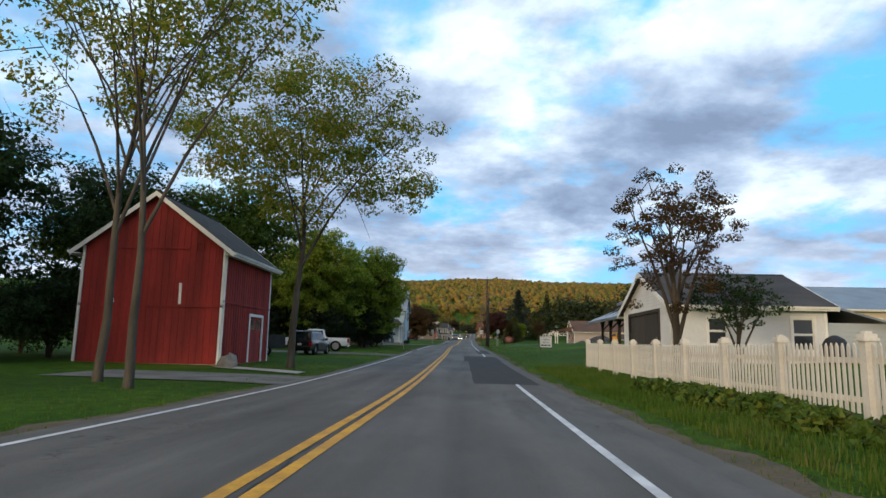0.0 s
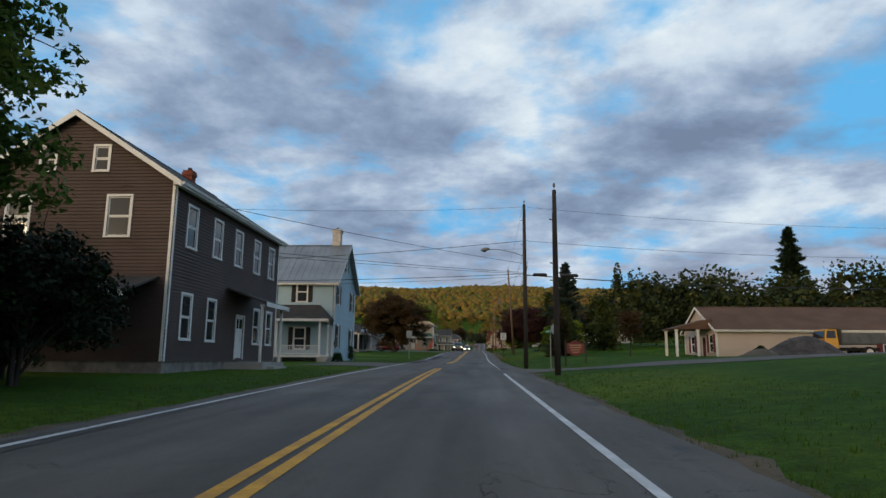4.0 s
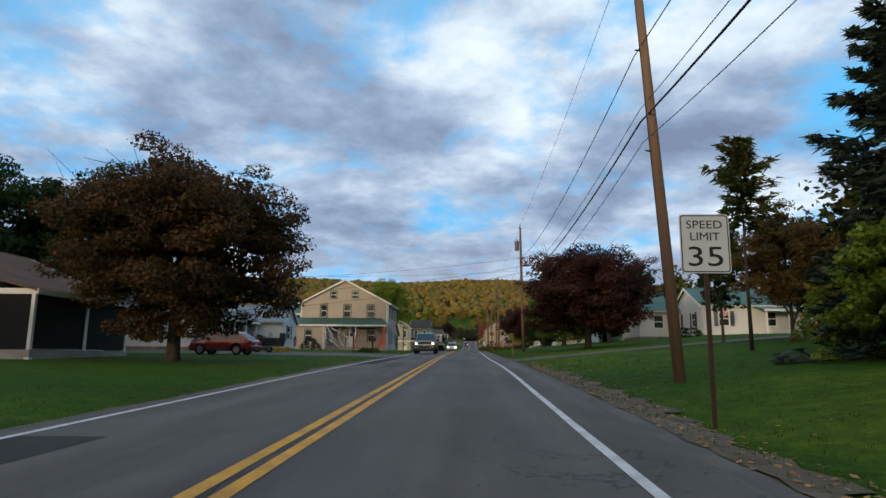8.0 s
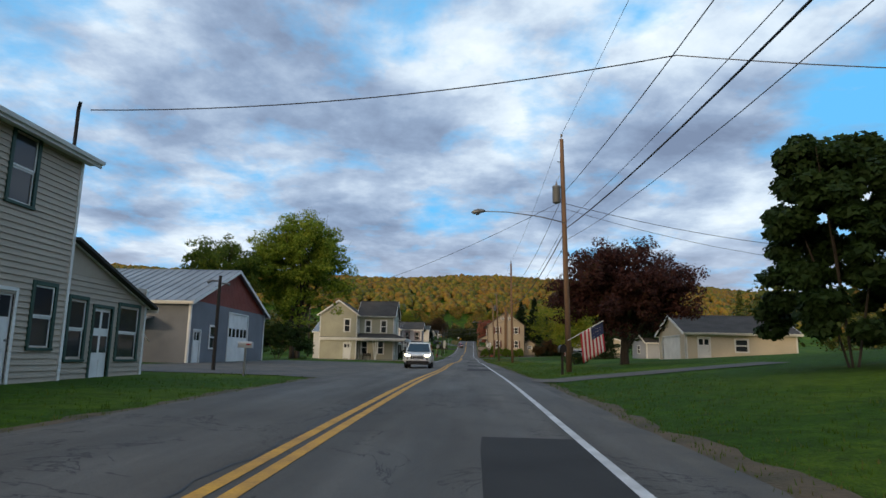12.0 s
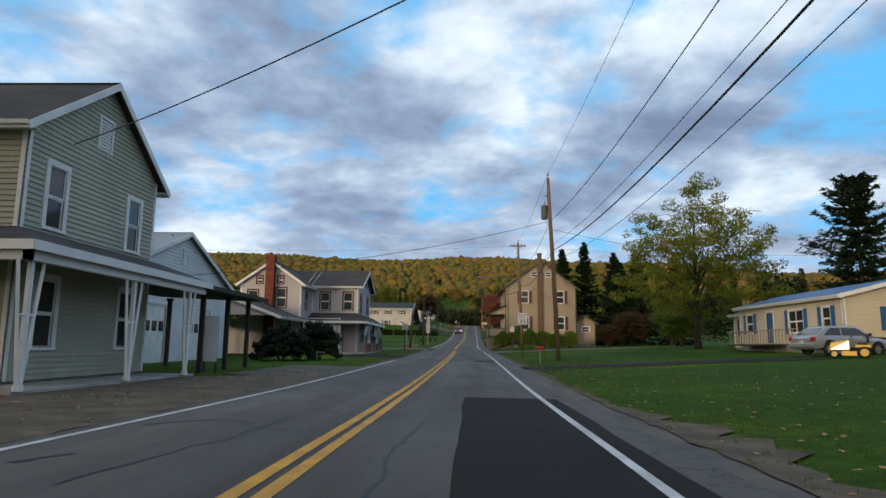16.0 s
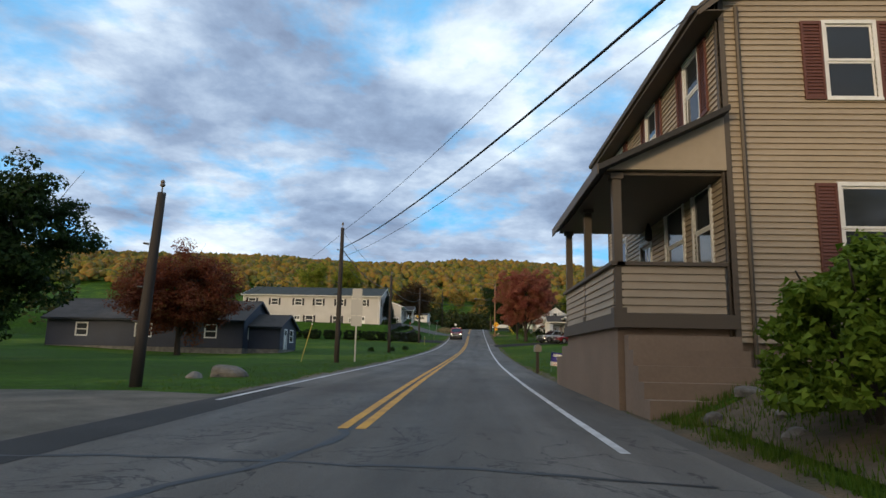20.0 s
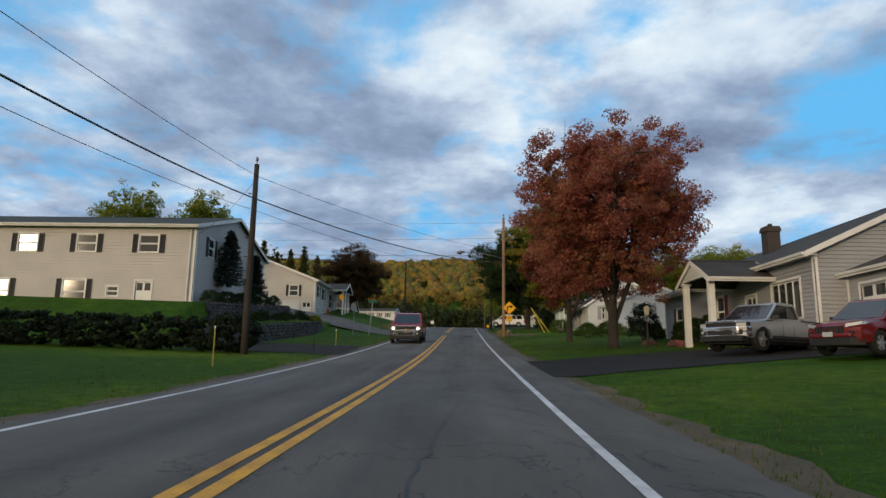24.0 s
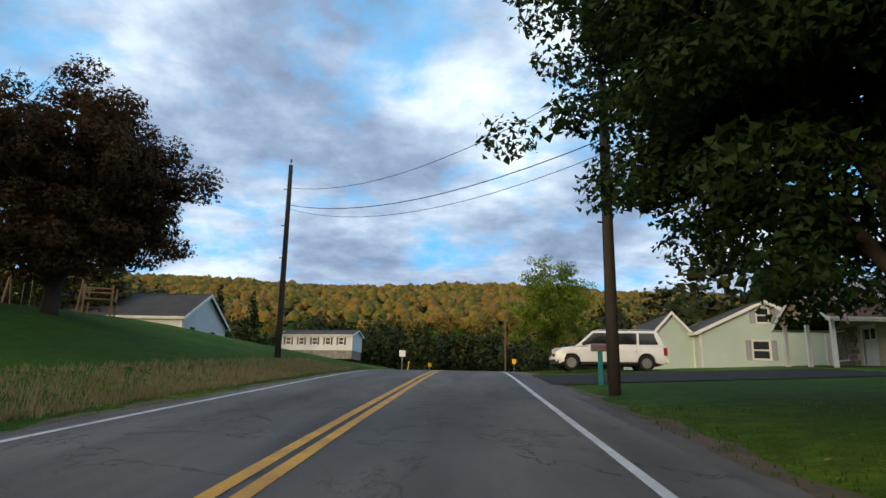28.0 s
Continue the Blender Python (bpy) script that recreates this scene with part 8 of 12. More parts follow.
railing(h, (-1.6, 11.6), (-0.1, 11.6), 0.3, 0.95, 0.4, WOOD_PALE)
h = lot("house", "low grey house with white trim behind dark evergreens", "house", 29.0, 322.5, 0.7)
house_body(h, (0, 12.0, 0, 8.0), 0.3, 2.9, 1.6, "x", GREY_SIDING, SHINGLE, {"S": [("win", 2.0, 1.2, 1.4, 1.2, {}), ("win", 7.0, 1.2, 1.4, 1.2, {})], "W": [("win", 3.0, 1.2, 1.4, 1.2, {})]}, course=0.18)

# ---- trees near the road ----
broad_tree("locust_tree", "tall locust tree with thin drooping foliage", -6.0, 27.8, 15.0, 6.4, 6.0, LEAF_TURNING, 17000, 0.17, 0.16, 11, BARK_PALE, (0.3, 0), droop=0.5, split=0.36, sparse=0.5, limbs=14, offset=(0.6, 0))
broad_tree("locust_tree", "slender bare-limbed tree before the red barn", -8.2, 16.9, 14.5, 5.6, 6.5, LEAF_TURNING, 4200, 0.17, 0.12, 12, BARK_PALE, (0.6, 0), split=0.34, sparse=1.0, limbs=16, clusters=40)
broad_tree("locust_tree", "slender bare-limbed tree before the red barn", -6.4, 15.1, 13.5, 5.2, 6.5, LEAF_TURNING, 3600, 0.17, 0.11, 13, BARK_PALE, (-0.3, 0.2), split=0.34, sparse=1.0, limbs=16, clusters=40)
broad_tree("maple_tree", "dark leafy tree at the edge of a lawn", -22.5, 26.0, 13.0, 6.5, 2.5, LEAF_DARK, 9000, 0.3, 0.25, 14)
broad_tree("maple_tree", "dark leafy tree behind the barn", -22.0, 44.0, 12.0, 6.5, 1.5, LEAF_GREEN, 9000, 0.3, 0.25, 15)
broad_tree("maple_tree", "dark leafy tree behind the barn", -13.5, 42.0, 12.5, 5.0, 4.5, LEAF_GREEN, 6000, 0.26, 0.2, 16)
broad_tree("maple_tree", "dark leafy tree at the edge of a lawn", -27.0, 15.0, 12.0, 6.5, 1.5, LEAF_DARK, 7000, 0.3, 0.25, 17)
# the lighter leaf colours stand for low sunlight on these crowns
for k, (u, y, H, R, lf) in enumerate([(-13.2, 64.5, 13.2, 5.2, LEAF_FRESH), (-9.3, 71.5, 12.6, 5.4, LEAF_FRESH), (-17.5, 69, 12.0, 5.8, LEAF_LIGHT), (-10.5, 79, 11.5, 5.0, LEAF_GREEN), (-22.5, 66.0, 10.5, 5.5, LEAF_LIGHT)]):
    broad_tree("maple_tree", "broad many-stemmed green tree with low foliage", u, y, H, R, 0.5, lf, 16000, 0.24, 0.17, 20 + k, stems=3, split=0.15, clusters=120, limbs=10)
for k, (u, y, H, R) in enumerate([(-12.5, 87.5, 4.4, 3.0), (-15.5, 84.0, 5.5, 3.4), (-11.0, 82.0, 4.0, 2.8)]):
    broad_tree("lilac_bush", "dark overgrown bush beside the brown house", u, y, H, R, 0.2, LEAF_DARK, 5000, 0.2, 0.08, 30 + k, stems=3, split=0.15)
# bushes under the trees; their near-black leaves hold the deep shade as colour
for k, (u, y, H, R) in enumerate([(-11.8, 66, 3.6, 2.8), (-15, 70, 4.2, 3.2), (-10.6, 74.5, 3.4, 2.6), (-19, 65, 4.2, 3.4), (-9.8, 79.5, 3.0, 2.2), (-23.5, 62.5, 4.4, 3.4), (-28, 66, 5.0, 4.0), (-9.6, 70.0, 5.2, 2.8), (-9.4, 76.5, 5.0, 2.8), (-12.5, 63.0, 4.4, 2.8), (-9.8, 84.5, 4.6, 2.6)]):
    broad_tree("lilac_bush", "undergrowth beneath the roadside trees, near-black for the shade there", u, y, H, R, 0.1, LEAF_HEDGE, 4200, 0.2, 0.07, 240 + k, stems=3, split=0.12)
broad_tree("crab_apple_tree", "twisted crab apple tree with sparse bronze leaves", 9.0, 22.6, 8.0, 2.5, 1.9, LEAF_BRONZE, 6500, 0.11, 0.15, 41, BARK, (-0.1, 0), split=0.2, sparse=0.7, limbs=18, clusters=60)
broad_tree("crab_apple_tree", "low spreading branch of dark foliage over the fence", 11.4, 23.4, 3.9, 1.9, 1.5, LEAF_DARK, 2600, 0.11, 0.09, 42, split=0.2, sparse=0.6)
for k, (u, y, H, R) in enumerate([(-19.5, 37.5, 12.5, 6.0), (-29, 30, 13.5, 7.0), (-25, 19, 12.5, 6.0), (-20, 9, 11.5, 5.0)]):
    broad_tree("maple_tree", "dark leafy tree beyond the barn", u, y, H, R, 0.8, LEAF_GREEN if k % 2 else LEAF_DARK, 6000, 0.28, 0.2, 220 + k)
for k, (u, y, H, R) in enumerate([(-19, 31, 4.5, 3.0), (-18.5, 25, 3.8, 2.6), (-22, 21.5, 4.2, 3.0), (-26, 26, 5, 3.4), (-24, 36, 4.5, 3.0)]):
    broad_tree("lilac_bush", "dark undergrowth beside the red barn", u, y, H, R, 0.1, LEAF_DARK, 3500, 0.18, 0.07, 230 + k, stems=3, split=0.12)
# spruces and pines past the side street
conifer("spruce_tree", "dark green spruce tree on the lawn", 12.9, 149.0, 5.8, 2.6, 0.4, NEEDLES_GREEN, 9000, 0.34, 0.16, 51)
conifer("spruce_tree", "loose green spruce tree on the lawn", 11.9, 143.6, 5.0, 2.4, 0.3, NEEDLES_GREEN, 9000, 0.34, 0.16, 52, 0.35)
conifer("spruce_tree", "browning spruce tree on the lawn", 11.2, 139.2, 4.6, 1.6, 0.2, NEEDLES_BROWN, 6000, 0.3, 0.12, 53, 0.4)
conifer("pine_tree", "dark ragged pine tree on the lawn", 18.0, 150.0, 6.6, 2.6, 0.6, NEEDLES_GREEN, 7000, 0.4, 0.16, 54, 0.4)
conifer("pine_tree", "thin young pine with tufted top", 13.3, 170.2, 8.9, 1.7, 5.4, NEEDLES_GREEN, 1300, 0.4, 0.08, 55, 0.55, 8, power=0.45)
broad_tree("maple_tree", "slender dark green tree on the lawn", 17.5, 183.5, 8.2, 1.9, 1.3, LEAF_DARK, 6000, 0.17, 0.09, 253, sparse=0.3)
for k, (u, y, H, R) in enumerate([(17.0, 213.0, 9.0, 3.0), (22.0, 224.0, 11.0, 4.0)]):
    broad_tree("maple_tree", "dark green maple beside the white house", u, y, H, R, 0.8, LEAF_DARK, 13000, 0.22, 0.2, 261 + k, split=0.16, clusters=110)
conifer("spruce_tree", "tall blue spruce tree by the road", 14.9, 161.5, 12.5, 4.0, 0.6, NEEDLES_BLUE, 16000, 0.4, 0.2, 56)
shrub("shrub", "tall loose yellow-green shrub", 12.7, 160.0, 1.8, 2.0, 4.2, LEAF_FRESH, 8500, 0.14, 57, dense=False)
shrub("shrub", "tall loose yellow-green shrub", 15.2, 157.6, 1.9, 2.0, 4.6, LEAF_FRESH, 7500, 0.14, 357, dense=False)
broad_tree("maple_tree", "loose brown-leaved young tree on the lawn", 18.4, 177.0, 7.6, 2.9, 0.7, leaf_mat("brown_leaves", [(0.05, 0.045, 0.015), (0.10, 0.07, 0.025), (0.15, 0.09, 0.03)]), 8500, 0.17, 0.1, 358, split=0.14)
broad_tree("maple_tree", "dense dark tree on the lawn", 22.0, 181.0, 7.6, 3.6, 0.5, LEAF_DARK, 9000, 0.2, 0.14, 359, split=0.14)
shrub("shrub", "tall loose yellow-green shrub", 14.8, 165.5, 1.8, 2.0, 3.8, LEAF_TURNING, 5000, 0.13, 58, dense=False)
broad_tree("sapling", "small young tree with reddish leaves", 16.8, 131.0, 5.0, 1.6, 1.2, LEAF_BRONZE, 2600, 0.15, 0.06, 59)
# left of the road, second stretch
broad_tree("japanese_maple", "small round red-leaved maple on the lawn", -23.6, 163.5, 4.6, 2.9, 0.7, LEAF_RED, 9000, 0.14, 0.09, 61, split=0.2)
broad_tree("purple_maple", "broad dark bronze maple with layered branches", -11.6, 172.5, 10.0, 6.5, 0.4, LEAF_BRONZE, 42000, 0.19, 0.3, 62, split=0.14, clusters=170, limbs=18, pad=0.6)
for k, (u, y, H, R) in enumerate([(-36, 184, 16, 8), (-28, 190, 14.5, 7.5), (-44, 178, 16, 8.5), (-39, 160, 12.5, 7.5)]):
    broad_tree("maple_tree", "large dark green tree behind the white house", u, y, H, R, 1.5, LEAF_DARK, 12500, 0.36, 0.3, 64 + k)
# right lawns
broad_tree("purple_maple", "wide purple-leaved maple with a short thick trunk", 11.9, 197.4, 9.0, 6.3, 0.9, LEAF_PURPLE, 34000, 0.2, 0.28, 71, split=0.14, clusters=180, limbs=18, pad=0.6)
broad_tree("maple_tree", "round dense green maple on the lawn", 13.6, 222.5, 7.3, 4.9, 0.4, LEAF_GREEN, 24000, 0.26, 0.3, 72, split=0.2, clusters=120)
broad_tree("maple_tree", "round dense green maple on the lawn", 19.4, 226.5, 7.2, 4.8, 0.5, LEAF_DARK, 12000, 0.26, 0.3, 73, split=0.2, clusters=110)
shrub("arborvitae", "tall dense dark green arborvitae on the lawn", 13.1, 242.2, 2.75, 2.6, 8.0, LEAF_DARK, 26000, 0.2, 74, category="tree")
broad_tree("purple_maple", "round purple-leaved maple on the lawn", 12.0, 265.8, 8.3, 5.3, 1.5, LEAF_PURPLE, 17000, 0.22, 0.28, 75, split=0.16, clusters=120, limbs=16)
shrub("shrub", "low rounded dark shrub under the maple", 10.2, 274.0, 1.1, 1.1, 1.0, LEAF_DARK, 1600, 0.08, 76)
broad_tree("willow_tree", "small yellow-green tree beyond the purple maple", 12.5, 290.0, 6.4, 3.0, 0.9, LEAF_LIGHT, 6500, 0.15, 0.12, 77, droop=0.4)
broad_tree("elm_tree", "tall spreading tree with turning leaves beside the cream house", -18.8, 298.0, 18.8, 7.2, 2.6, LEAF_FRESH, 22000, 0.28, 0.3, 78, split=0.16, stems=2, clusters=110)
broad_tree("elm_tree", "thin-leaved tree with fine branches", -26.0, 292.0, 14.5, 5.6, 0.6, LEAF_GREEN, 13000, 0.26, 0.18, 79, sparse=0.3, stems=2)
shrub("shrub", "dark tangled shrubs at the foot of the tree", -19.0, 292.0, 4.6, 2.6, 4.6, LEAF_DARK, 9000, 0.15, 80, dense=False)
broad_tree("linden_tree", "airy golden-green tree on the lawn", 21.6, 359.0, 15.4, 7.4, 1.6, LEAF_TURNING, 20000, 0.22, 0.26, 81, sparse=0.55, droop=0.45, clusters=150, limbs=20, split=0.2)
conifer("pine_tree", "dark flat-topped pine behind the lawn", 30.5, 325.0, 11.0, 4.2, 3.5, NEEDLES, 7000, 0.5, 0.24, 82, 0.5, power=0.5)
conifer("pine_tree", "tall dark flat-topped pine behind the low house", 38.0, 362.0, 16.0, 5.2, 5.0, NEEDLES, 9000, 0.5, 0.26, 283, 0.5, power=0.4)
conifer("yew_tree", "dense dark evergreen by the low house", 22.5, 322.0, 6.2, 2.6, 0.2, NEEDLES, 8000, 0.34, 0.2, 83, 0.3, power=0.45)
shrub("shrub", "large dark rhododendron bush beside the carport", -9.6, 340.0, 1.9, 1.7, 2.0, LEAF_HEDGE, 7500, 0.15, 84, dense=False)
shrub("shrub", "large dark rhododendron bush beside the carport", -8.1, 342.6, 1.7, 2.0, 2.5, LEAF_HEDGE, 7000, 0.14, 85, dense=False)
for k, (u, y, H) in enumerate([(16.5, 402, 15.0), (20.5, 405, 16.5), (25, 404, 14.5), (30, 410, 16), (36, 408, 15), (24, 396, 12)]):
    conifer("spruce_tree", "tall dark spruce behind the taupe house", u, y, H, 4.0, 0.5, NEEDLES, 6500, 0.52, 0.22, 90 + k, 0.3)
for k, (u, y, H, R, lf) in enumerate([(22.5, 385, 5.0, 2.8, LEAF_BRONZE), (18.8, 381.5, 3.0, 1.8, LEAF_BRONZE), (28, 386, 6.0, 3.2, LEAF_GREEN), (24.5, 372, 4.4, 2.6, LEAF_GREEN)]):
    broad_tree("lilac_bush", "loose tall shrub beside the lawn", u, y, H, R, 0.2, lf, 4500, 0.16, 0.08, 97 + k, stems=3, split=0.12)
for k in range(6):
    shrub("yew_shrub", "clipped bright green yew shrub before the taupe house", 5.9 + 1.75 * k, 382.6 + 0.35 * k, 1.2, 1.2, 2.1 + 0.25 * (k % 2), leaf_mat("yew_leaves", [(0.06, 0.10, 0.010), (0.11, 0.18, 0.016), (0.18, 0.25, 0.03)]), 9000, 0.085, 101 + k)
# third and fourth stretch
SIDE_BUSHES = [(14.6, 434.0, 1.45, 2.6, LEAF_PURPLE, "large round purple-leaved bush on the lawn"), (12.3, 434.6, 0.7, 1.9, LEAF_DARK, "narrow clipped evergreen on the lawn"), (16.9, 434.4, 1.0, 1.8, LEAF_DARK, "rounded dark evergreen bush on the lawn")]
broad_tree("red_maple", "broad russet maple on a sloping lawn", -23.4, 428.7, 9.6, 6.2, 0.9, LEAF_RED, 20000, 0.2, 0.24, 111, split=0.2, clusters=110)
broad_tree("maple_tree", "green tree at the edge of the lawn", -16.5, 386.0, 8.0, 4.0, 0.8, LEAF_GREEN, 7000, 0.2, 0.16, 112)
broad_tree("maple_tree", "dark green tree at the edge of the lawn", -22.5, 405.0, 11.0, 5.6, 0.6, LEAF_DARK, 12000, 0.26, 0.2, 113)
shrub("shrub", "dark bushy growth by the side lane", -12.8, 380.5, 1.8, 2.0, 3.0, LEAF_BRONZE, 3500, 0.13, 114, dense=False)
broad_tree("honey_locust", "tall airy yellow-green tree on the lawn", 26.0, 441.0, 17.0, 6.4, 2.2, LEAF_LIGHT, 17000, 0.2, 0.26, 115, sparse=0.5, clusters=120, split=0.22, limbs=16)
for k, (u, y, H, R, lf) in enumerate([(32, 449, 12.5, 5.5, LEAF_LIGHT), (36, 440, 14, 6, LEAF_TURNING), (28.5, 430, 9, 4.4, LEAF_LIGHT), (40, 452, 13, 5.5, LEAF_LIGHT), (29, 456, 7.5, 4.5, LEAF_GREEN), (34, 462, 8, 4.5, LEAF_TURNING)]):
    broad_tree("maple_tree", "yellowing tree at the wood's edge", u, y, H, R, 0.8, lf, 8000, 0.24, 0.18, 117 + k)
broad_tree("red_maple", "large oval red maple in full autumn colour", 9.6, 480.2, 12.6, 5.6, 2.1, LEAF_ORANGE, 42000, 0.16, 0.25, 121, BARK, split=0.12, clusters=300, limbs=30, sparse=0.42, pad=0.85)
broad_tree("red_maple", "smaller red maple beside the large one", 8.8, 489.2, 8.8, 3.4, 1.8, LEAF_RED, 11000, 0.18, 0.2, 122, split=0.2)
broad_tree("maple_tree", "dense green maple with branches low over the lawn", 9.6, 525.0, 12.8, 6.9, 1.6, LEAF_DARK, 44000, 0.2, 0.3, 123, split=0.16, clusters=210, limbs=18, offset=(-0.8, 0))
broad_tree("maple_tree", "large maple with orange-tipped leaves", 11.8, 521.0, 15.8, 6.3, 2.1, LEAF_MAPLE, 36000, 0.235, 0.32, 124, split=0.16, clusters=170, limbs=18)
for k, (u, y, H, R) in enumerate([(27.5, 543, 12.0, 4.6), (34, 547, 13.0, 5.2), (41, 544, 14.0, 5.4), (48, 552, 14.0, 5.5)]):
    broad_tree("maple_tree", "yellowing tree behind the white cape house", u, y, H, R, 1.0, LEAF_LIGHT, 9000, 0.26, 0.2, 271 + k, clusters=90)
for k, (u, y, r, H) in enumerate([(10.2, 515.2, 1.1, 2.7), (11.2, 518.6, 1.0, 2.4)]):
    shrub("shrub", "dark bushy evergreen before the porch", u, y, r, r, H, LEAF_HEDGE, 5000, 0.1, 291 + k)
broad_tree("maple_tree", "bright yellow-green tree beyond the parked car", 9.0, 574.0, 11.5, 4.4, 0.8, LEAF_FRESH, 10000, 0.2, 0.16, 125)
broad_tree("purple_maple", "dark purple-bronze maple on the raised lawn", -14.6, 537.5, 9.9, 5.5, 0.4, LEAF_BRONZE, 32000, 0.19, 0.3, 126, split=0.14, clusters=170, limbs=16, pad=0.7)
conifer("spruce_tree", "small blue spruce on the stone terrace", -14.6, 489.6, 3.6, 1.2, 0.1, NEEDLES_BLUE, 3500, 0.22, 0.08, 127, h=1.4)
conifer("spruce_tree", "small blue spruce on the stone terrace", -14.9, 496.0, 3.0, 1.0, 0.1, NEEDLES_BLUE, 3000, 0.22, 0.08, 128, h=0.9)
for k in range(7):
    conifer("spruce_tree", "dark spruce in a row behind the houses", -39 + 2.3 * k, 556 + k * 0.5, 11.6 + (k % 3) * 0.8, 2.3, 0.3, NEEDLES_GREEN, 2600, 0.5, 0.14, 130 + k)
broad_tree("maple_tree", "yellow-green tree rising behind the apartment house", -34, 512, 13.5, 4.2, 3, LEAF_LIGHT, 5000, 0.26, 0.2, 138)
broad_tree("maple_tree", "yellow-green tree rising behind the apartment house", -27, 514, 12.5, 4.0, 3, LEAF_LIGHT, 5000, 0.26, 0.2, 139)
for k, (u, y, rx_, H, lf) in enumerate([(14.1, 478.6, 0.8, 1.7, LEAF_DARK), (13.9, 472.8, 1.1, 2.0, LEAF_DARK), (14.3, 481.5, 0.9, 1.6, LEAF_DARK), (12.6, 485.0, 1.2, 2.7, LEAF_HEDGE), (13.9, 487.2, 0.7, 1.2, LEAF_DARK), (11.0, 494.5, 1.1, 1.2, LEAF_GREEN), (13.2, 496.5, 1.5, 1.3, LEAF_GREEN), (15.8, 497.5, 1.2, 1.2, LEAF_DARK), (14.4, 484.0, 0.6, 1.3, LEAF_DARK), (10.8, 506.5, 1.3, 1.4, LEAF_GREEN)]):
    shrub("shrub", "clipped rounded garden shrub", u, y, rx_, rx_, H, lf, 3500, 0.07, 141 + k)
for u, y, r, H, lf, lab in SIDE_BUSHES:
    shrub("shrub", lab, u, y, r, r, H, lf, 5000, 0.1, int(u * 10), category="shrub")
for k in range(6):
    shrub("shrub", "low dark ground cover in a bed across the lawn", 8.2 + 1.3 * k, 407.6 + 0.5 * k, 0.9, 0.7, 0.38, LEAF_DARK, 1100, 0.09, 401 + k, dense=False)
for k in range(8):
    shrub("hedge", "clipped dark hedge section along the terrace", -8.4 - 3.1 * k, 473.3 + 0.1 * k, 1.7, 1.0, 1.55, LEAF_HEDGE, 5200, 0.11, 151 + k, square=True, category="hedge")
for k, (u, y) in enumerate([(-6.2, 446.0), (-6.9, 440.5), (-8.6, 438.0)]):
    shrub("shrub", "tiny round shrub in the lawn", u, y, 0.4, 0.4, 0.55, LEAF_DARK, 600, 0.06, 161 + k)
shrub("shrub", "dark clipped bush in the lawn", -15.8, 215.0, 1.3, 1.1, 1.5, LEAF_DARK, 2500, 0.07, 165)
shrub("shrub", "low bed of dark weeds by the driveway", -7.4, 203.2, 1.4, 0.9, 0.55, LEAF_GREEN, 1200, 0.10, 166, dense=False)
shrub("shrub", "dark bush by the white porch", -18.2, 204.0, 1.3, 1.5, 1.7, LEAF_DARK, 2500, 0.09, 167)
shrub("shrub", "low clipped hedge by the white house", 22.6, 205.5, 1.9, 0.8, 1.0, LEAF_DARK, 2200, 0.08, 168, square=True)
for k, u in enumerate((26.5, 29.0, 34.6, 38.0, 41.5, 45.0)):
    shrub("shrub", "round clipped shrub along the building wall", u, 125.2, 0.8, 0.7, 1.0 + 0.8 * (k == 1), LEAF_DARK, 1100, 0.09, 171 + k)
for k in range(9):
    shrub("ivy_bank", "dark green leafy plants at the fence foot", 6.7 + 0.25 * (k % 2), 2.0 + 1.9 * k, 0.7, 1.1, 0.38, LEAF_GREEN, 900, 0.12, 181 + k, dense=False)
shrub("shrub", "small dark bush at the house wall", -9.5, 121.6, 0.5, 0.7, 0.9, LEAF_DARK, 700, 0.1, 191, dense=False)
shrub("shrub", "thin climbing bush on the blue wall", -9.6, 128.0, 0.3, 0.8, 1.5, LEAF_DARK, 500, 0.1, 192, dense=False)

# ---- woods behind the village and on the ridge ----
WOODS = leaf_mat("woods", [(0.02, 0.035, 0.01), (0.04, 0.06, 0.015), (0.07, 0.085, 0.02), (0.11, 0.075, 0.025)], trans=0.0)
WOODS_DARK = leaf_mat("dark_woods", [(0.010, 0.017, 0.007), (0.02, 0.033, 0.010), (0.036, 0.048, 0.014), (0.055, 0.05, 0.016)], trans=0.0)
WOODS_AUTUMN = leaf_mat("autumn_woods", [(0.05, 0.07, 0.012), (0.10, 0.105, 0.018), (0.21, 0.15, 0.024), (0.18, 0.095, 0.024), (0.085, 0.10, 0.016)], trans=0.0)


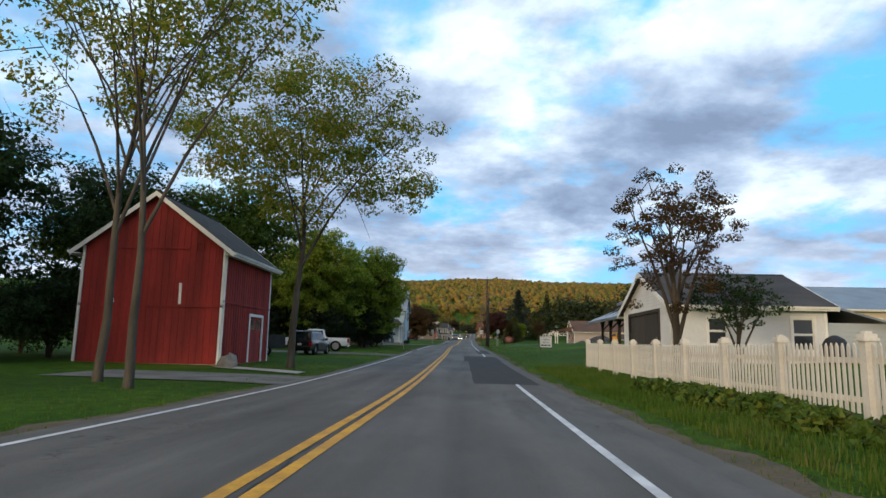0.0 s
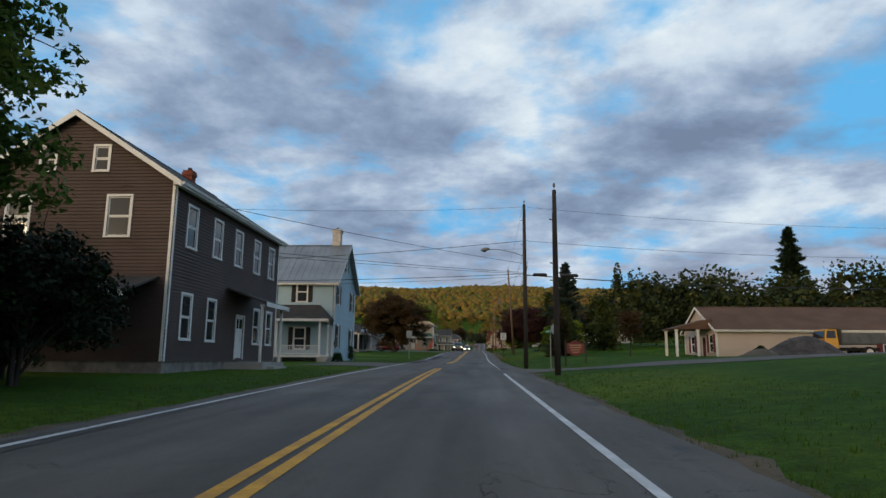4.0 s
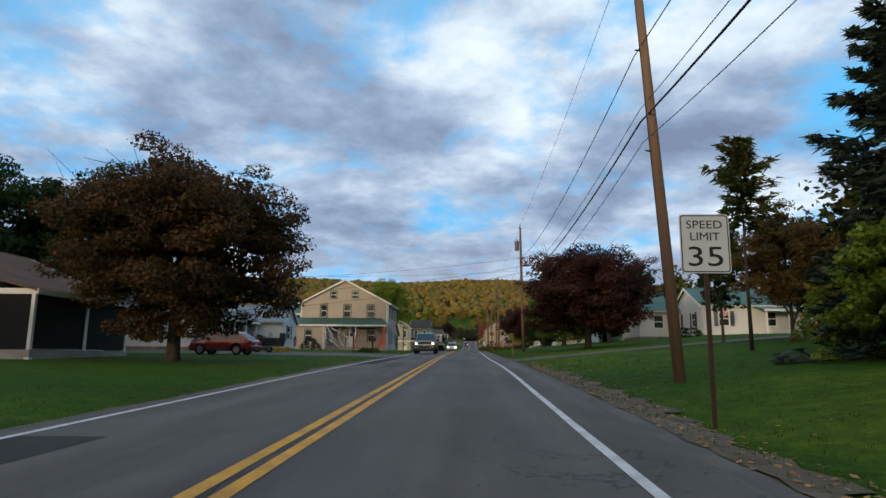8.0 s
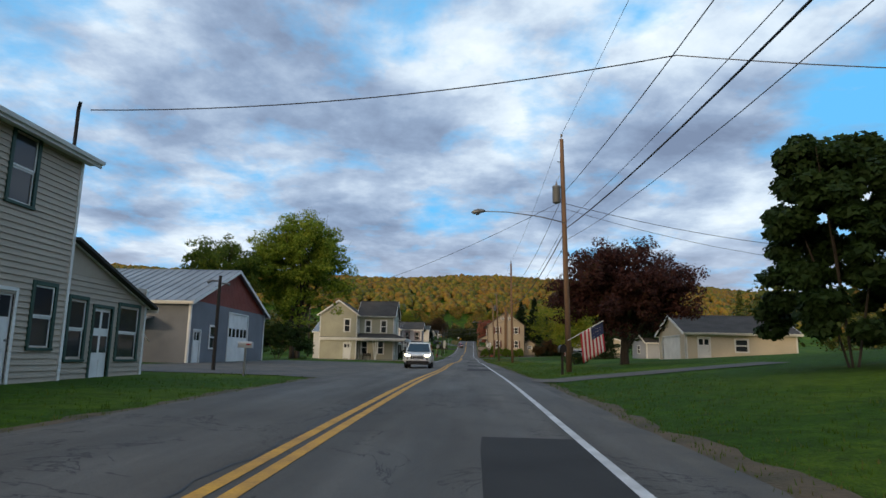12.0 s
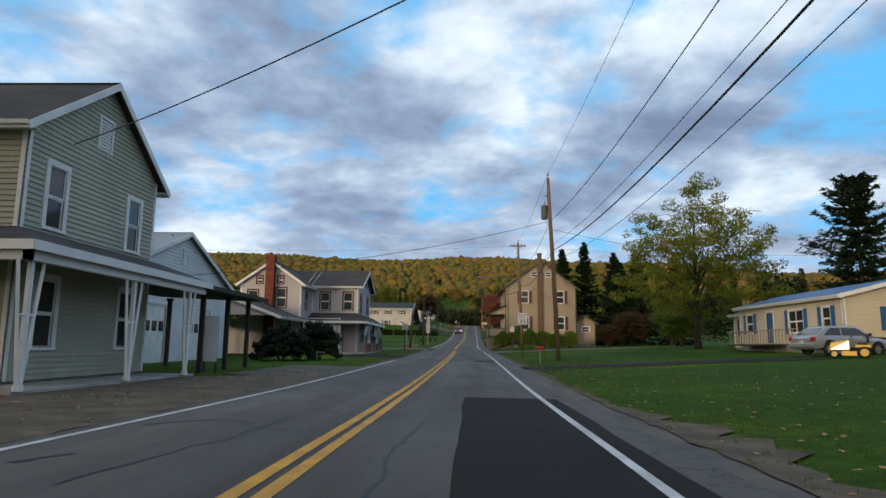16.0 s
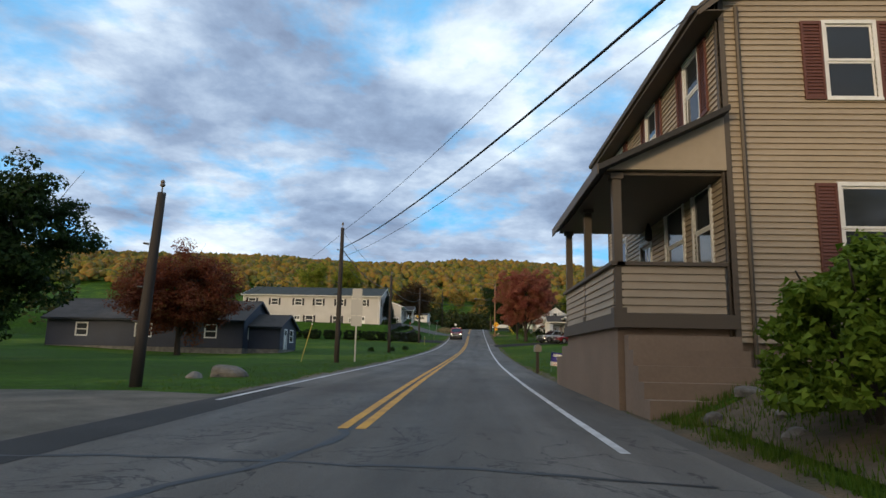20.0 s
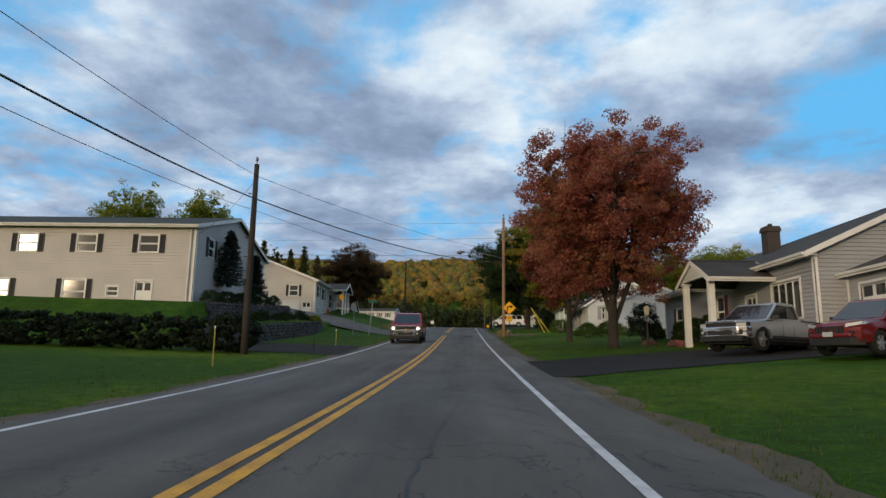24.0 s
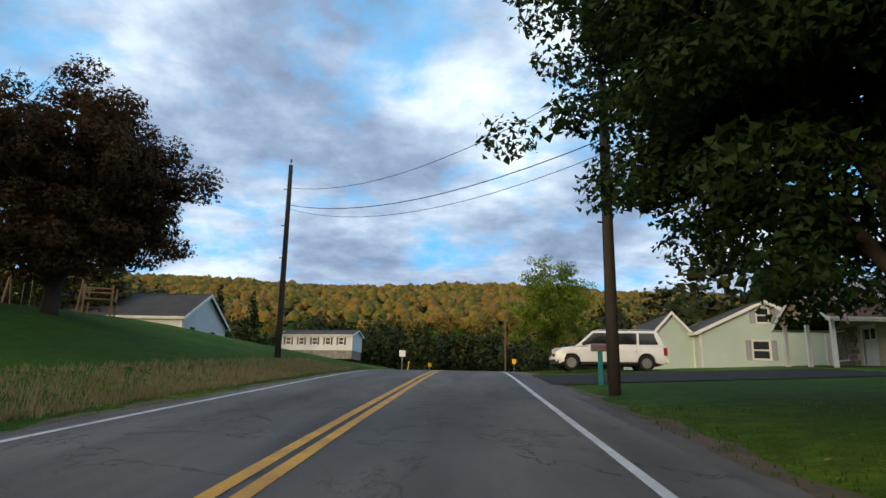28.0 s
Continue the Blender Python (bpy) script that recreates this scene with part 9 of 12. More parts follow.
def far_wood(name, label, spots, leaf, seed, cards=130, size=0.75):
    """Many distant trees as one mass of leaf clumps with stems."""
    rs = np.random.RandomState(seed)
    vs, k = [], 0
    for x, y, z, H, R, con in spots:
        n = cards
        if con:
            f = rs.uniform(0, 1, n)
            r = R * (1 - f) * rs.uniform(0.5, 1.05, n) + 0.15
            a = rs.uniform(0, 6.283, n)
            p = np.stack([x + r * np.cos(a), y + r * np.sin(a), z + 0.6 + (H - 0.6) * f], 1)
        else:
            d = rs.normal(size=(n, 3))
            d /= np.linalg.norm(d, axis=1)[:, None]
            lump = 1 + 0.2 * np.sin(d[:, 0] * 5 + x) * np.cos(d[:, 1] * 4 + y) + 0.12 * np.sin(d[:, 2] * 8 + x)
            p = d * (rs.uniform(0.72, 1.0, n) * lump)[:, None] * np.array([R, R, H * 0.46]) + np.array([x, y, z + H * 0.54])
        inner = rs.uniform(0, 1, n) < 0.33
        p[inner] = np.array([x, y, z + H * 0.5]) + (p[inner] - np.array([x, y, z + H * 0.5])) * 0.72
        q = rs.normal(size=(n, 3))
        q[:, 2] *= 0.6
        q /= np.linalg.norm(q, axis=1)[:, None]
        e = np.cross(q, rs.normal(size=(n, 3)))
        e /= np.linalg.norm(e, axis=1)[:, None] + 1e-9
        s = size * rs.uniform(0.6, 1.3, n)[:, None] * (R / 4.0) * np.where(inner, 1.9, 1.0)[:, None]
        v = np.stack([p - q * s, p + e * s * 0.7, p + q * s, p - e * s * 0.7], 1)
        vs.append(v)
    v = np.vstack(vs)
    me = cards_mesh(name, v.reshape(-1, 3), np.arange(len(v) * 4).reshape(-1, 4), leaf)
    ob = new(name, me)
    return tagged(ob, label=label, category="woods", kind="stuff")


rw = random.Random(77)


def wood_row(n, u0, u1, y0, y1, h0, h1, con=0.3):
    out = []
    for _ in range(n):
        u, y = rw.uniform(u0, u1), rw.uniform(y0, y1)
        p = GG(u, y)
        H = rw.uniform(h0, h1)
        c = rw.random() < con
        out.append((p.x, p.y, land_z(p.x, p.y), H, H * (0.24 if c else 0.36), c))
    return out


far_wood("trees_behind_club", "dark mixed trees behind the low club building", wood_row(44, 21, 100, 156, 178, 8.5, 12.0, 0.4) + wood_row(20, 42, 100, 176, 205, 7.0, 10.0, 0.4) + wood_row(12, 52, 112, 190, 215, 13, 16.5, 0.1) + wood_row(14, 60, 110, 140, 175, 7, 11, 0.3), WOODS_DARK, 5, 1000, 0.27)
far_wood("trees_north_right", "mixed trees behind the houses on the rise", wood_row(44, 32, 95, 215, 345, 8, 13, 0.3), WOODS, 6, 900, 0.29)
far_wood("trees_behind_lawn", "dark hedge trees behind the lawn", wood_row(26, 28, 75, 372, 425, 7, 12, 0.5), WOODS_DARK, 7, 900, 0.29)
far_wood("trees_left_back", "trees behind the houses", wood_row(40, -95, -40, 190, 330, 7, 11, 0.2), WOODS, 8, 440, 0.37)
far_wood("trees_left_far", "trees behind the sloping lawns", wood_row(46, -95, -38, 350, 480, 8, 13, 0.25), WOODS, 9, 440, 0.37)
far_wood("trees_left_start", "dark trees beyond the barn", wood_row(34, -70, -27, 0, 130, 9, 14, 0.1), WOODS_DARK, 10, 620, 0.33)
far_wood("trees_crest", "dark trees beyond the crest of the road", wood_row(60, -75, -16, 660, 760, 10, 15, 0.3) + wood_row(34, -12, 12, 640, 700, 8, 12, 0.3) + wood_row(40, 12, 60, 668, 770, 9, 14, 0.3) + wood_row(26, 20, 80, 560, 650, 8, 13, 0.3) + wood_row(26, -85, -34, 560, 640, 9, 14, 0.3) + wood_row(18, -40, -12, 640, 668, 8, 12, 0.2), WOODS_DARK, 11, 420, 0.36)
far_wood("trees_autumn_mid", "yellowing trees at the foot of the ridge", wood_row(40, -150, -30, 700, 880, 9, 14, 0.05) + wood_row(40, 30, 170, 700, 880, 9, 14, 0.05) + wood_row(40, -40, 60, 760, 900, 10, 15, 0.05), WOODS_AUTUMN, 12, 440, 0.4)
conifer("fir_tree", "tall ragged fir behind the club building", 63.0, 194.0, 22.5, 5.4, 4.0, NEEDLES, 6000, 1.1, 0.3, 13, 0.42)
# never in view: trees added behind the start to block the low sun
far_wood("trees_west", "unseen trees added beyond the start of the road", [(rw.uniform(-220, 220), rw.uniform(-260, -150), 0, rw.uniform(9, 13), 5, False) for _ in range(60)], WOODS, 14, 240, 0.56)


def ridge_forest():
    rs = np.random.RandomState(21)
    vs, fs, k = [], [], 0
    for i in range(13000):
        y = 900 + 450 * rs.uniform(0, 1) ** 0.75
        half = 110 + (y - 380) * 0.85
        x = rs.uniform(-half, half)
        z = land_z(x, y)
        r = rs.uniform(3.2, 5.8)
        v, f = lumpy(rs, (x, y, z + r * rs.uniform(0.7, 1.4)), r, rs.uniform(0.7, 1.0))
        vs.append(v)
        fs.append(np.array(f) + k)
        k += len(v)
    v = np.array([p for q in vs for p in q])
    ob = new("ridge_forest", cards_mesh("ridge_forest", v, np.vstack(fs), WOODS_AUTUMN))
    tagged(ob, label="forest in autumn colours covering a long ridge", category="forest", kind="stuff")


ridge_forest()

# ---- fence ----
FENCE_WHITE = mat("weathered_white_fence", (0.60, 0.59, 0.55), 0.75, var=0.15, scale=14, fine=20, bump=0.15, obj_rand=0.06)
fence = thing("picket_fence", "weathered white wooden picket fence with capped posts", "fence", pose(*G(7.75, -6.0, 0.0)))
f0 = G(7.75, -6.0)
picket = mesh_of("picket", *(lambda m: (m.v, m.f))(M().prism([(-0.035, 0.12), (0.035, 0.12), (0.035, 1.14), (0.0, 1.2), (-0.035, 1.14)], "x", -0.011, 0.011)), FENCE_WHITE)
mp_ = M()
mp_.box(-0.085, 0.085, -0.085, 0.085, -0.3, 1.22), mp_.box(-0.12, 0.12, -0.12, 0.12, 1.22, 1.27), mp_.prism([(-0.1, -0.1), (0.1, -0.1), (0.1, 0.1), (-0.1, 0.1)], "z", 1.27, 1.33), mp_.box(-0.055, 0.055, -0.055, 0.055, 1.33, 1.37)
post_mesh = mesh_of("fence_post", mp_.v, mp_.f, FENCE_WHITE)
y = -6.0
while y < 31.3:
    p = GG(7.75 - 0.008 * (y - 10), y) - f0
    o = new("fence_post", post_mesh)
    o.parent, o.location = fence, p
    if y + 2.66 < 31.6:
        q = GG(7.75 - 0.008 * (y + 2.66 - 10), y + 2.66) - f0
        for z in (0.28, 0.88):
            m = M()
            m.hexa([p + Vector((0.01, 0, z)), p + Vector((0.05, 0, z)), q + Vector((0.05, 0, z)), q + Vector((0.01, 0, z))], [p + Vector((0.01, 0, z + 0.09)), p + Vector((0.05, 0, z + 0.09)), q + Vector((0.05, 0, z + 0.09)), q + Vector((0.01, 0, z + 0.09))])
            part("rail", m, FENCE_WHITE, fence)
        for k in range(1, 17):
            o = new("picket", picket)
            o.parent, o.location = fence, p.lerp(q, k / 17) + Vector((-0.012, 0, 0))
    y += 2.66

# ---- signs ----
SIGN_WHITE = mat("white_sign_sheet", (0.74, 0.74, 0.72), 0.5, var=0.05, bump=0.0)
SIGN_BLACK = mat("black_sign_print", (0.012, 0.012, 0.012), 0.5, bump=0.0, var=0.0)
SIGN_BACK = mat("bare_sign_back", (0.38, 0.38, 0.37), 0.5, 0.5, var=0.1, bump=0.0)
SIGN_GREEN = mat("green_sign_sheet", (0.0, 0.16, 0.09), 0.5, var=0.05, bump=0.0)
SIGN_YELLOW = mat("yellow_sign_sheet", (0.85, 0.42, 0.01), 0.5, var=0.05, bump=0.0)
SIGN_RUST = mat("rusty_post", (0.10, 0.055, 0.035), 0.8, 0.3, var=0.25, bump=0.2)


def text_mesh(body, size, material, parent, loc, name="lettering", rot=(90, 0, 0), width=None):
    c = bpy.data.curves.new(name, "FONT")
    c.body, c.size, c.align_x, c.align_y, c.extrude, c.resolution_u = body, size, "CENTER", "CENTER", 0.002, 3
    o = bpy.data.objects.new(name, c)
    scene.collection.objects.link(o)
    bpy.context.view_layer.update()
    me = bpy.data.meshes.new_from_object(o)
    bpy.data.objects.remove(o)
    me.materials.clear()
    me.materials.append(material)
    t = new(name, me)
    t.parent = parent
    t.location = loc
    t.rotation_euler = [radians(a) for a in rot]
    if width and len(me.vertices):
        xs = [v.co.x for v in me.vertices]
        t.scale = (width / (max(xs) - min(xs)), 1, 1)
    return t


def sign_post(t, z1, material=STEEL, w=0.05, x=0.0, lean=0.0):
    m = M()
    m.hexa([(x - w / 2, 0.01, -0.3), (x + w / 2, 0.01, -0.3), (x + w / 2, 0.05, -0.3), (x - w / 2, 0.05, -0.3)], [(x - w / 2 + lean, 0.01, z1), (x + w / 2 + lean, 0.01, z1), (x + w / 2 + lean, 0.05, z1), (x - w / 2 + lean, 0.05, z1)])
    part("post", m, material, t)


def plate(poly, front, t, name="panel", y0=-0.004, y1=0.004, label=""):
    return part(name, M().prism(poly, "y", y0, y1), front, t, label)


def rect(w, z0, z1, r=0.04):
    out = []
    for cx, cz, a0 in ((w / 2 - r, z0 + r, -90), (w / 2 - r, z1 - r, 0), (-w / 2 + r, z1 - r, 90), (-w / 2 + r, z0 + r, 180)):
        for k in range(4):
            a = radians(a0 + 30 * k)
            out.append((cx + r * math.cos(a), cz + r * math.sin(a)))
    return out


def speed_sign(u, y, z0, label):
    t = thing("speed_limit_sign", label, "road sign", place(u, y))
    sign_post(t, z0 + 0.5, SIGN_RUST, 0.05)
    plate(rect(0.61, z0, z0 + 0.76), SIGN_WHITE, t)
    t.scale = (1.25, 1.0, 1.22)
    ring = rect(0.585, z0 + 0.013, z0 + 0.747, 0.035)
    inn = rect(0.56, z0 + 0.026, z0 + 0.734, 0.03)
    m = M()
    n = len(ring)
    m.add([(a, -0.006, b) for a, b in ring] + [(a, -0.006, b) for a, b in inn], [(i, (i + 1) % n, n + (i + 1) % n, n + i) for i in range(n)])
    part("border", m, SIGN_BLACK, t)
    text_mesh("SPEED", 0.15, SIGN_BLACK, t, (0, -0.007, z0 + 0.62), width=0.44)
    text_mesh("LIMIT", 0.15, SIGN_BLACK, t, (0, -0.007, z0 + 0.465), width=0.36)
    text_mesh("35", 0.36, SIGN_BLACK, t, (0, -0.007, z0 + 0.2), width=0.42)


def back_sign(u, y, z0, z1, w, label, poly=None, name="road_sign", post_mat=STEEL, yaw=0):
    t = thing(name, label, "road sign", place(u, y, yaw))
    sign_post(t, z1 - 0.05, post_mat, 0.06)
    plate(poly or rect(w, z0, z1), SIGN_BACK, t)


speed_sign(5.5, 153.6, 1.9, "white speed limit sign on a rusty post in the verge")
speed_sign(5.65, 352.2, 2.1, "white speed limit sign on a rusty post in the lawn")
back_sign(-5.4, 139.1, 2.25, 3.05, 0.62, "back of a rectangular road sign on a steel post")
back_sign(-5.5, 372.6, 2.3, 3.05, 0.62, "back of a rectangular road sign on a dark post", post_mat=POLE_DARK)
back_sign(-4.95, 70.2, 2.1, 3.0, 0.6, "back of a diamond road sign on a steel post", [(0, 1.95), (0.45, 2.5), (0, 3.05), (-0.45, 2.5)], yaw=78)
t = thing("road_sign", "tall stacked road signs seen from behind", "road sign", place(-5.35, 413.5))
sign_post(t, 4.3, STEEL, 0.09)
plate(rect(0.7, 2.75, 3.7), SIGN_BACK, t)
plate(rect(0.6, 3.75, 4.35), SIGN_BACK, t)
plate(rect(0.66, 2.1, 2.7), SIGN_BACK, t)
# corner of the side street: name sign, stop sign from behind, heritage board
t = thing("street_name_sign", "green street name sign on a steel post", "street sign", place(7.6, 117.0))
sign_post(t, 3.0, STEEL, 0.055)
plate(rect(0.85, 2.72, 2.95, 0.02), SIGN_GREEN, t)
text_mesh("LIBERTY ST", 0.15, SIGN_WHITE, t, (0, -0.008, 2.83), width=0.72)
part("cross_blade", M().box(-0.006, 0.006, -0.35, 0.4, 2.5, 2.68), SIGN_GREEN, t)
t = thing("stop_sign", "octagonal stop sign turned away on a steel post", "road sign", pose(*GG(7.8, 115.9), 0, 0, 35))
sign_post(t, 3.2, STEEL, 0.06)
plate([(0.41 * math.cos(radians(22.5 + 45 * k)), 2.95 + 0.41 * math.sin(radians(22.5 + 45 * k))) for k in range(8)], SIGN_BACK, t)
t = thing("heritage_board", "carved red-brown town board with pale lettering between two posts", "sign", pose(*GG(10.05, 121.0), 0, 0, 0))
RUSTRED = mat("red_brown_board", (0.16, 0.04, 0.03), 0.7, var=0.1, bump=0.05)
for s in (-0.85, 0.75):
    part("post", M().box(s, s + 0.12, -0.06, 0.06, -0.3, 2.0), OLD_WOOD, t)
plate([(-0.7, 0.95), (-0.5, 0.95), (-0.3, 0.78), (0.0, 0.72), (0.3, 0.78), (0.5, 0.95), (0.7, 0.95), (0.7, 1.75), (0.45, 1.75), (0.3, 1.88), (0.15, 1.93), (0.0, 2.02), (-0.15, 1.93), (-0.3, 1.88), (-0.45, 1.75), (-0.7, 1.75)], RUSTRED, t, y0=-0.03, y1=0.03)
m = M()
for z, w, hh in ((1.58, 0.5, 0.09), (1.4, 0.48, 0.09), (1.24, 0.4, 0.05), (1.12, 0.36, 0.05), (1.0, 0.3, 0.05)):
    m.box(-w, w, -0.036, -0.031, z - hh / 2, z + hh / 2)
part("text_bar", m, mat("tan_lettering", (0.42, 0.25, 0.16), 0.7, bump=0.0), t)
t = thing("message_board", "white letter board on short legs in the lawn", "sign", place(9.65, 63.2, 0))
for s in (-0.56, 0.5):
    part("leg", M().box(s, s + 0.06, 0.0, 0.06, -0.2, 1.25), BLACK_PAINT, t)
part("frame", M().box(-0.62, 0.62, -0.03, 0.05, 0.16, 1.32), BLACK_PAINT, t)
part("panel", M().box(-0.58, 0.58, -0.045, -0.03, 0.2, 1.28), SIGN_WHITE, t)
text_mesh("NEW BERLIN FIRE CO", 0.12, SIGN_BLACK, t, (0, -0.05, 1.2), width=1.05)
text_mesh("GUN RAFFLE", 0.19, SIGN_BLACK, t, (0, -0.05, 0.95), width=0.74)
text_mesh("SEPT 13", 0.19, SIGN_BLACK, t, (0, -0.05, 0.68), width=0.56)
m = M()
for x in (-0.36, -0.05, 0.3):
    m.box(x - 0.12, x + 0.14, -0.05, -0.046, 0.35, 0.46)
part("text_bar", m, SIGN_BLACK, t)
t = thing("one_way_sign", "white one way sign with arrow on a dark post", "road sign", place(6.75, 377.9, 0))
sign_post(t, 2.75, SIGN_RUST, 0.05)
plate(rect(0.46, 2.15, 2.75), SIGN_WHITE, t)
text_mesh("ONE", 0.2, SIGN_BLACK, t, (0, -0.007, 2.62), width=0.34)
text_mesh("WAY", 0.2, SIGN_BLACK, t, (0, -0.007, 2.44), width=0.36)
part("arrow", M().prism([(-0.17, 2.25), (0.04, 2.25), (0.04, 2.2), (0.17, 2.28), (0.04, 2.36), (0.04, 2.31), (-0.17, 2.31)], "y", -0.008, -0.005), SIGN_BLACK, t)
t = thing("street_name_sign", "green street name sign on a pale post", "street sign", place(-6.0, 381.0))
sign_post(t, 2.75, STEEL, 0.06)
plate(rect(0.6, 2.5, 2.7, 0.02), SIGN_GREEN, t)
part("text_bar", M().box(-0.2, 0.2, -0.009, -0.005, 2.56, 2.64), SIGN_WHITE, t)
part("cross_blade", M().box(-0.006, 0.006, -0.3, 0.3, 2.3, 2.47), SIGN_GREEN, t)
t = thing("street_name_sign", "green street name sign on a steel post", "street sign", place(-6.4, 500.8))
sign_post(t, 2.9, STEEL, 0.07, lean=0.25)
plate([(a + 0.25, b) for a, b in rect(0.7, 2.8, 3.0, 0.02)], SIGN_GREEN, t)
t = thing("stop_sign", "stop sign seen from behind beside the side street", "road sign", pose(*GG(-7.6, 499.8), 0, 0, -40))
sign_post(t, 2.6, STEEL, 0.06)
plate([(0.38 * math.cos(radians(22.5 + 45 * k)), 2.4 + 0.38 * math.sin(radians(22.5 + 45 * k))) for k in range(8)], SIGN_BACK, t)
t = thing("curve_warning_sign", "yellow diamond right-turn warning sign with speed plate", "road sign", place(5.35, 497.3))
sign_post(t, 2.9, POLE_DARK, 0.06)
plate([(0, 1.98), (0.52, 2.5), (0, 3.02), (-0.52, 2.5)], SIGN_YELLOW, t)
part("arrow", M().prism([(-0.2, 2.22), (-0.11, 2.22), (-0.11, 2.5), (-0.07, 2.55), (0.1, 2.55), (0.1, 2.46), (0.3, 2.6), (0.1, 2.74), (0.1, 2.65), (-0.1, 2.65), (-0.2, 2.56)], "y", -0.009, -0.005), SIGN_BLACK, t)
plate(rect(0.46, 1.42, 1.88), SIGN_YELLOW, t, "speed_plate")
text_mesh("30", 0.26, SIGN_BLACK, t, (0, -0.008, 1.7), width=0.28)
text_mesh("MPH", 0.11, SIGN_BLACK, t, (0, -0.008, 1.5), width=0.26)
t = thing("election_sign", "blue and white election yard sign on a wire frame", "yard sign", pose(*GG(5.6, 404.9), 0, 6, -8))
m = M()
for s in (-0.35, 0.35):
    m.tube([(s, 0, -0.1), (s, 0, 0.9)], 0.006, 5)
part("wire_frame", m, STEEL, t)
plate([(-0.42, 0.25), (0.42, 0.25), (0.42, 0.85), (-0.42, 0.85)], SIGN_WHITE, t)
part("blue_field", M().box(-0.42, 0.42, -0.007, -0.004, 0.43, 0.85), mat("election_blue", (0.035, 0.03, 0.26), 0.5, bump=0.0), t)
m = M()
m.box(-0.33, 0.33, -0.011, -0.007, 0.66, 0.78), m.box(-0.15, 0.36, -0.011, -0.007, 0.52, 0.6)
part("text_bar", m, SIGN_WHITE, t)
ER = mat("election_red", (0.4, 0.02, 0.04), 0.5, bump=0.0)
text_mesh("COUNTY", 0.08, ER, t, (-0.12, -0.008, 0.38), width=0.34)
text_mesh("COMMISSIONER", 0.08, ER, t, (0, -0.008, 0.3), width=0.72)
for u, y, hh, w in ((-5.2, 575, 2.0, 0.6), (6.5, 592, 2.0, 0.5), (-4.8, 606, 1.9, 0.5)):
    t = thing("road_sign", "small road sign beyond the crest", "road sign", place(u, y))
    sign_post(t, hh, STEEL, 0.05)
    plate(rect(w, hh - 0.6, hh), SIGN_YELLOW if y > 580 else SIGN_WHITE, t)

t = thing("warning_sign", "small yellow diamond warning sign across the side street", "road sign", place(-11.1, 512.3, 25))
sign_post(t, 2.5, POLE_DARK, 0.06)
plate([(0, 1.75), (0.36, 2.12), (0, 2.5), (-0.36, 2.12)], SIGN_YELLOW, t)

# ---- mailboxes, hydrant, posts, flags ----
MB_BLACK = mat("black_mailbox", (0.02, 0.02, 0.022), 0.4, 0.3, var=0.15, bump=0.05)
MB_GREY = mat("grey_mailbox", (0.22, 0.20, 0.18), 0.5, 0.3, var=0.2, bump=0.05)
FLAG_RED = mat("red_plastic", (0.45, 0.03, 0.03), 0.5, bump=0.0)
NEW_WOOD = mat("new_post_wood", (0.36, 0.22, 0.10), 0.85, var=0.2, scale=14, fine=20, bump=0.2, stretch=(1, 1, 0.2))


def mailbox(u, y, label, body=MB_BLACK, post_mat=OLD_WOOD, z=1.0, yaw=0.0, wide=0.1, cross=False, scale=1.0):
    t = thing("mailbox", label, "mailbox", place(u, y, yaw))
    part("post", M().box(-wide / 2, wide / 2, -wide / 2, wide / 2, -0.3, z + (0.25 if cross else 0)), post_mat, t)
    if cross:
        part("arm", M().box(-0.7, 0.62, -0.06, 0.06, z - 0.12, z - 0.02), post_mat, t)
        m = M()
        m.tube([(-0.05, 0, z - 0.5), (-0.4, 0, z - 0.12)], 0.04, 4)
        part("brace", m, post_mat, t)
    k = 0.17 * scale
    prof = [(-0.1 * scale, z)] + [(0.1 * scale, z)] + [(0.1 * scale * math.cos(radians(a)), z + 0.13 * scale + 0.1 * scale * math.sin(radians(a))) for a in range(0, 181, 22)]
    bx_ = part("box", M().prism(prof, "x", -0.25 * scale - (0.3 if cross else 0), 0.25 * scale - (0.3 if cross else 0)), body, t, smooth_shade=False)
    part("flag", M().box(0.05, 0.2, -0.115 * scale, -0.105 * scale, z + 0.1, z + 0.15), FLAG_RED, bx_)
    part("door", M().prism([(a * 1.04, z + (b - z) * 1.03) for a, b in prof], "x", -0.262 * scale - (0.3 if cross else 0), -0.25 * scale - (0.3 if cross else 0)), body, bx_)
    return t


mailbox(5.45, 194.6, "black mailbox on a new wooden cross post", MB_BLACK, NEW_WOOD, 1.02, 0, 0.1, True)
mailbox(6.2, 253.8, "black mailbox on a weathered wooden post", MB_BLACK, OLD_WOOD, 1.05, 90, 0.11, False, 1.5)
mailbox(-6.3, 246.0, "pale mailbox on a short post by the garage", mat("white_mailbox", (0.5, 0.5, 0.5), 0.5, bump=0.0), STEEL, 1.0, 0, 0.07)
mailbox(-6.65, 200.8, "black mailbox on a curved dark post", MB_BLACK, BLACK_PAINT, 1.15, 0, 0.12, False, 1.2)
mailbox(5.85, 341.8, "red and white mailbox on a thin post", FLAG_RED, STEEL, 0.75, 0, 0.05)
mailbox(4.55, 404.0, "grey metal mailbox on a square post", MB_GREY, OLD_WOOD, 0.95, 90, 0.13, False, 1.35)
mailbox(5.6, 533.0, "turquoise mailbox post by the driveway", MB_GREY, mat("turquoise_paint", (0.02, 0.25, 0.28), 0.5, bump=0.0), 1.0, 0, 0.12)
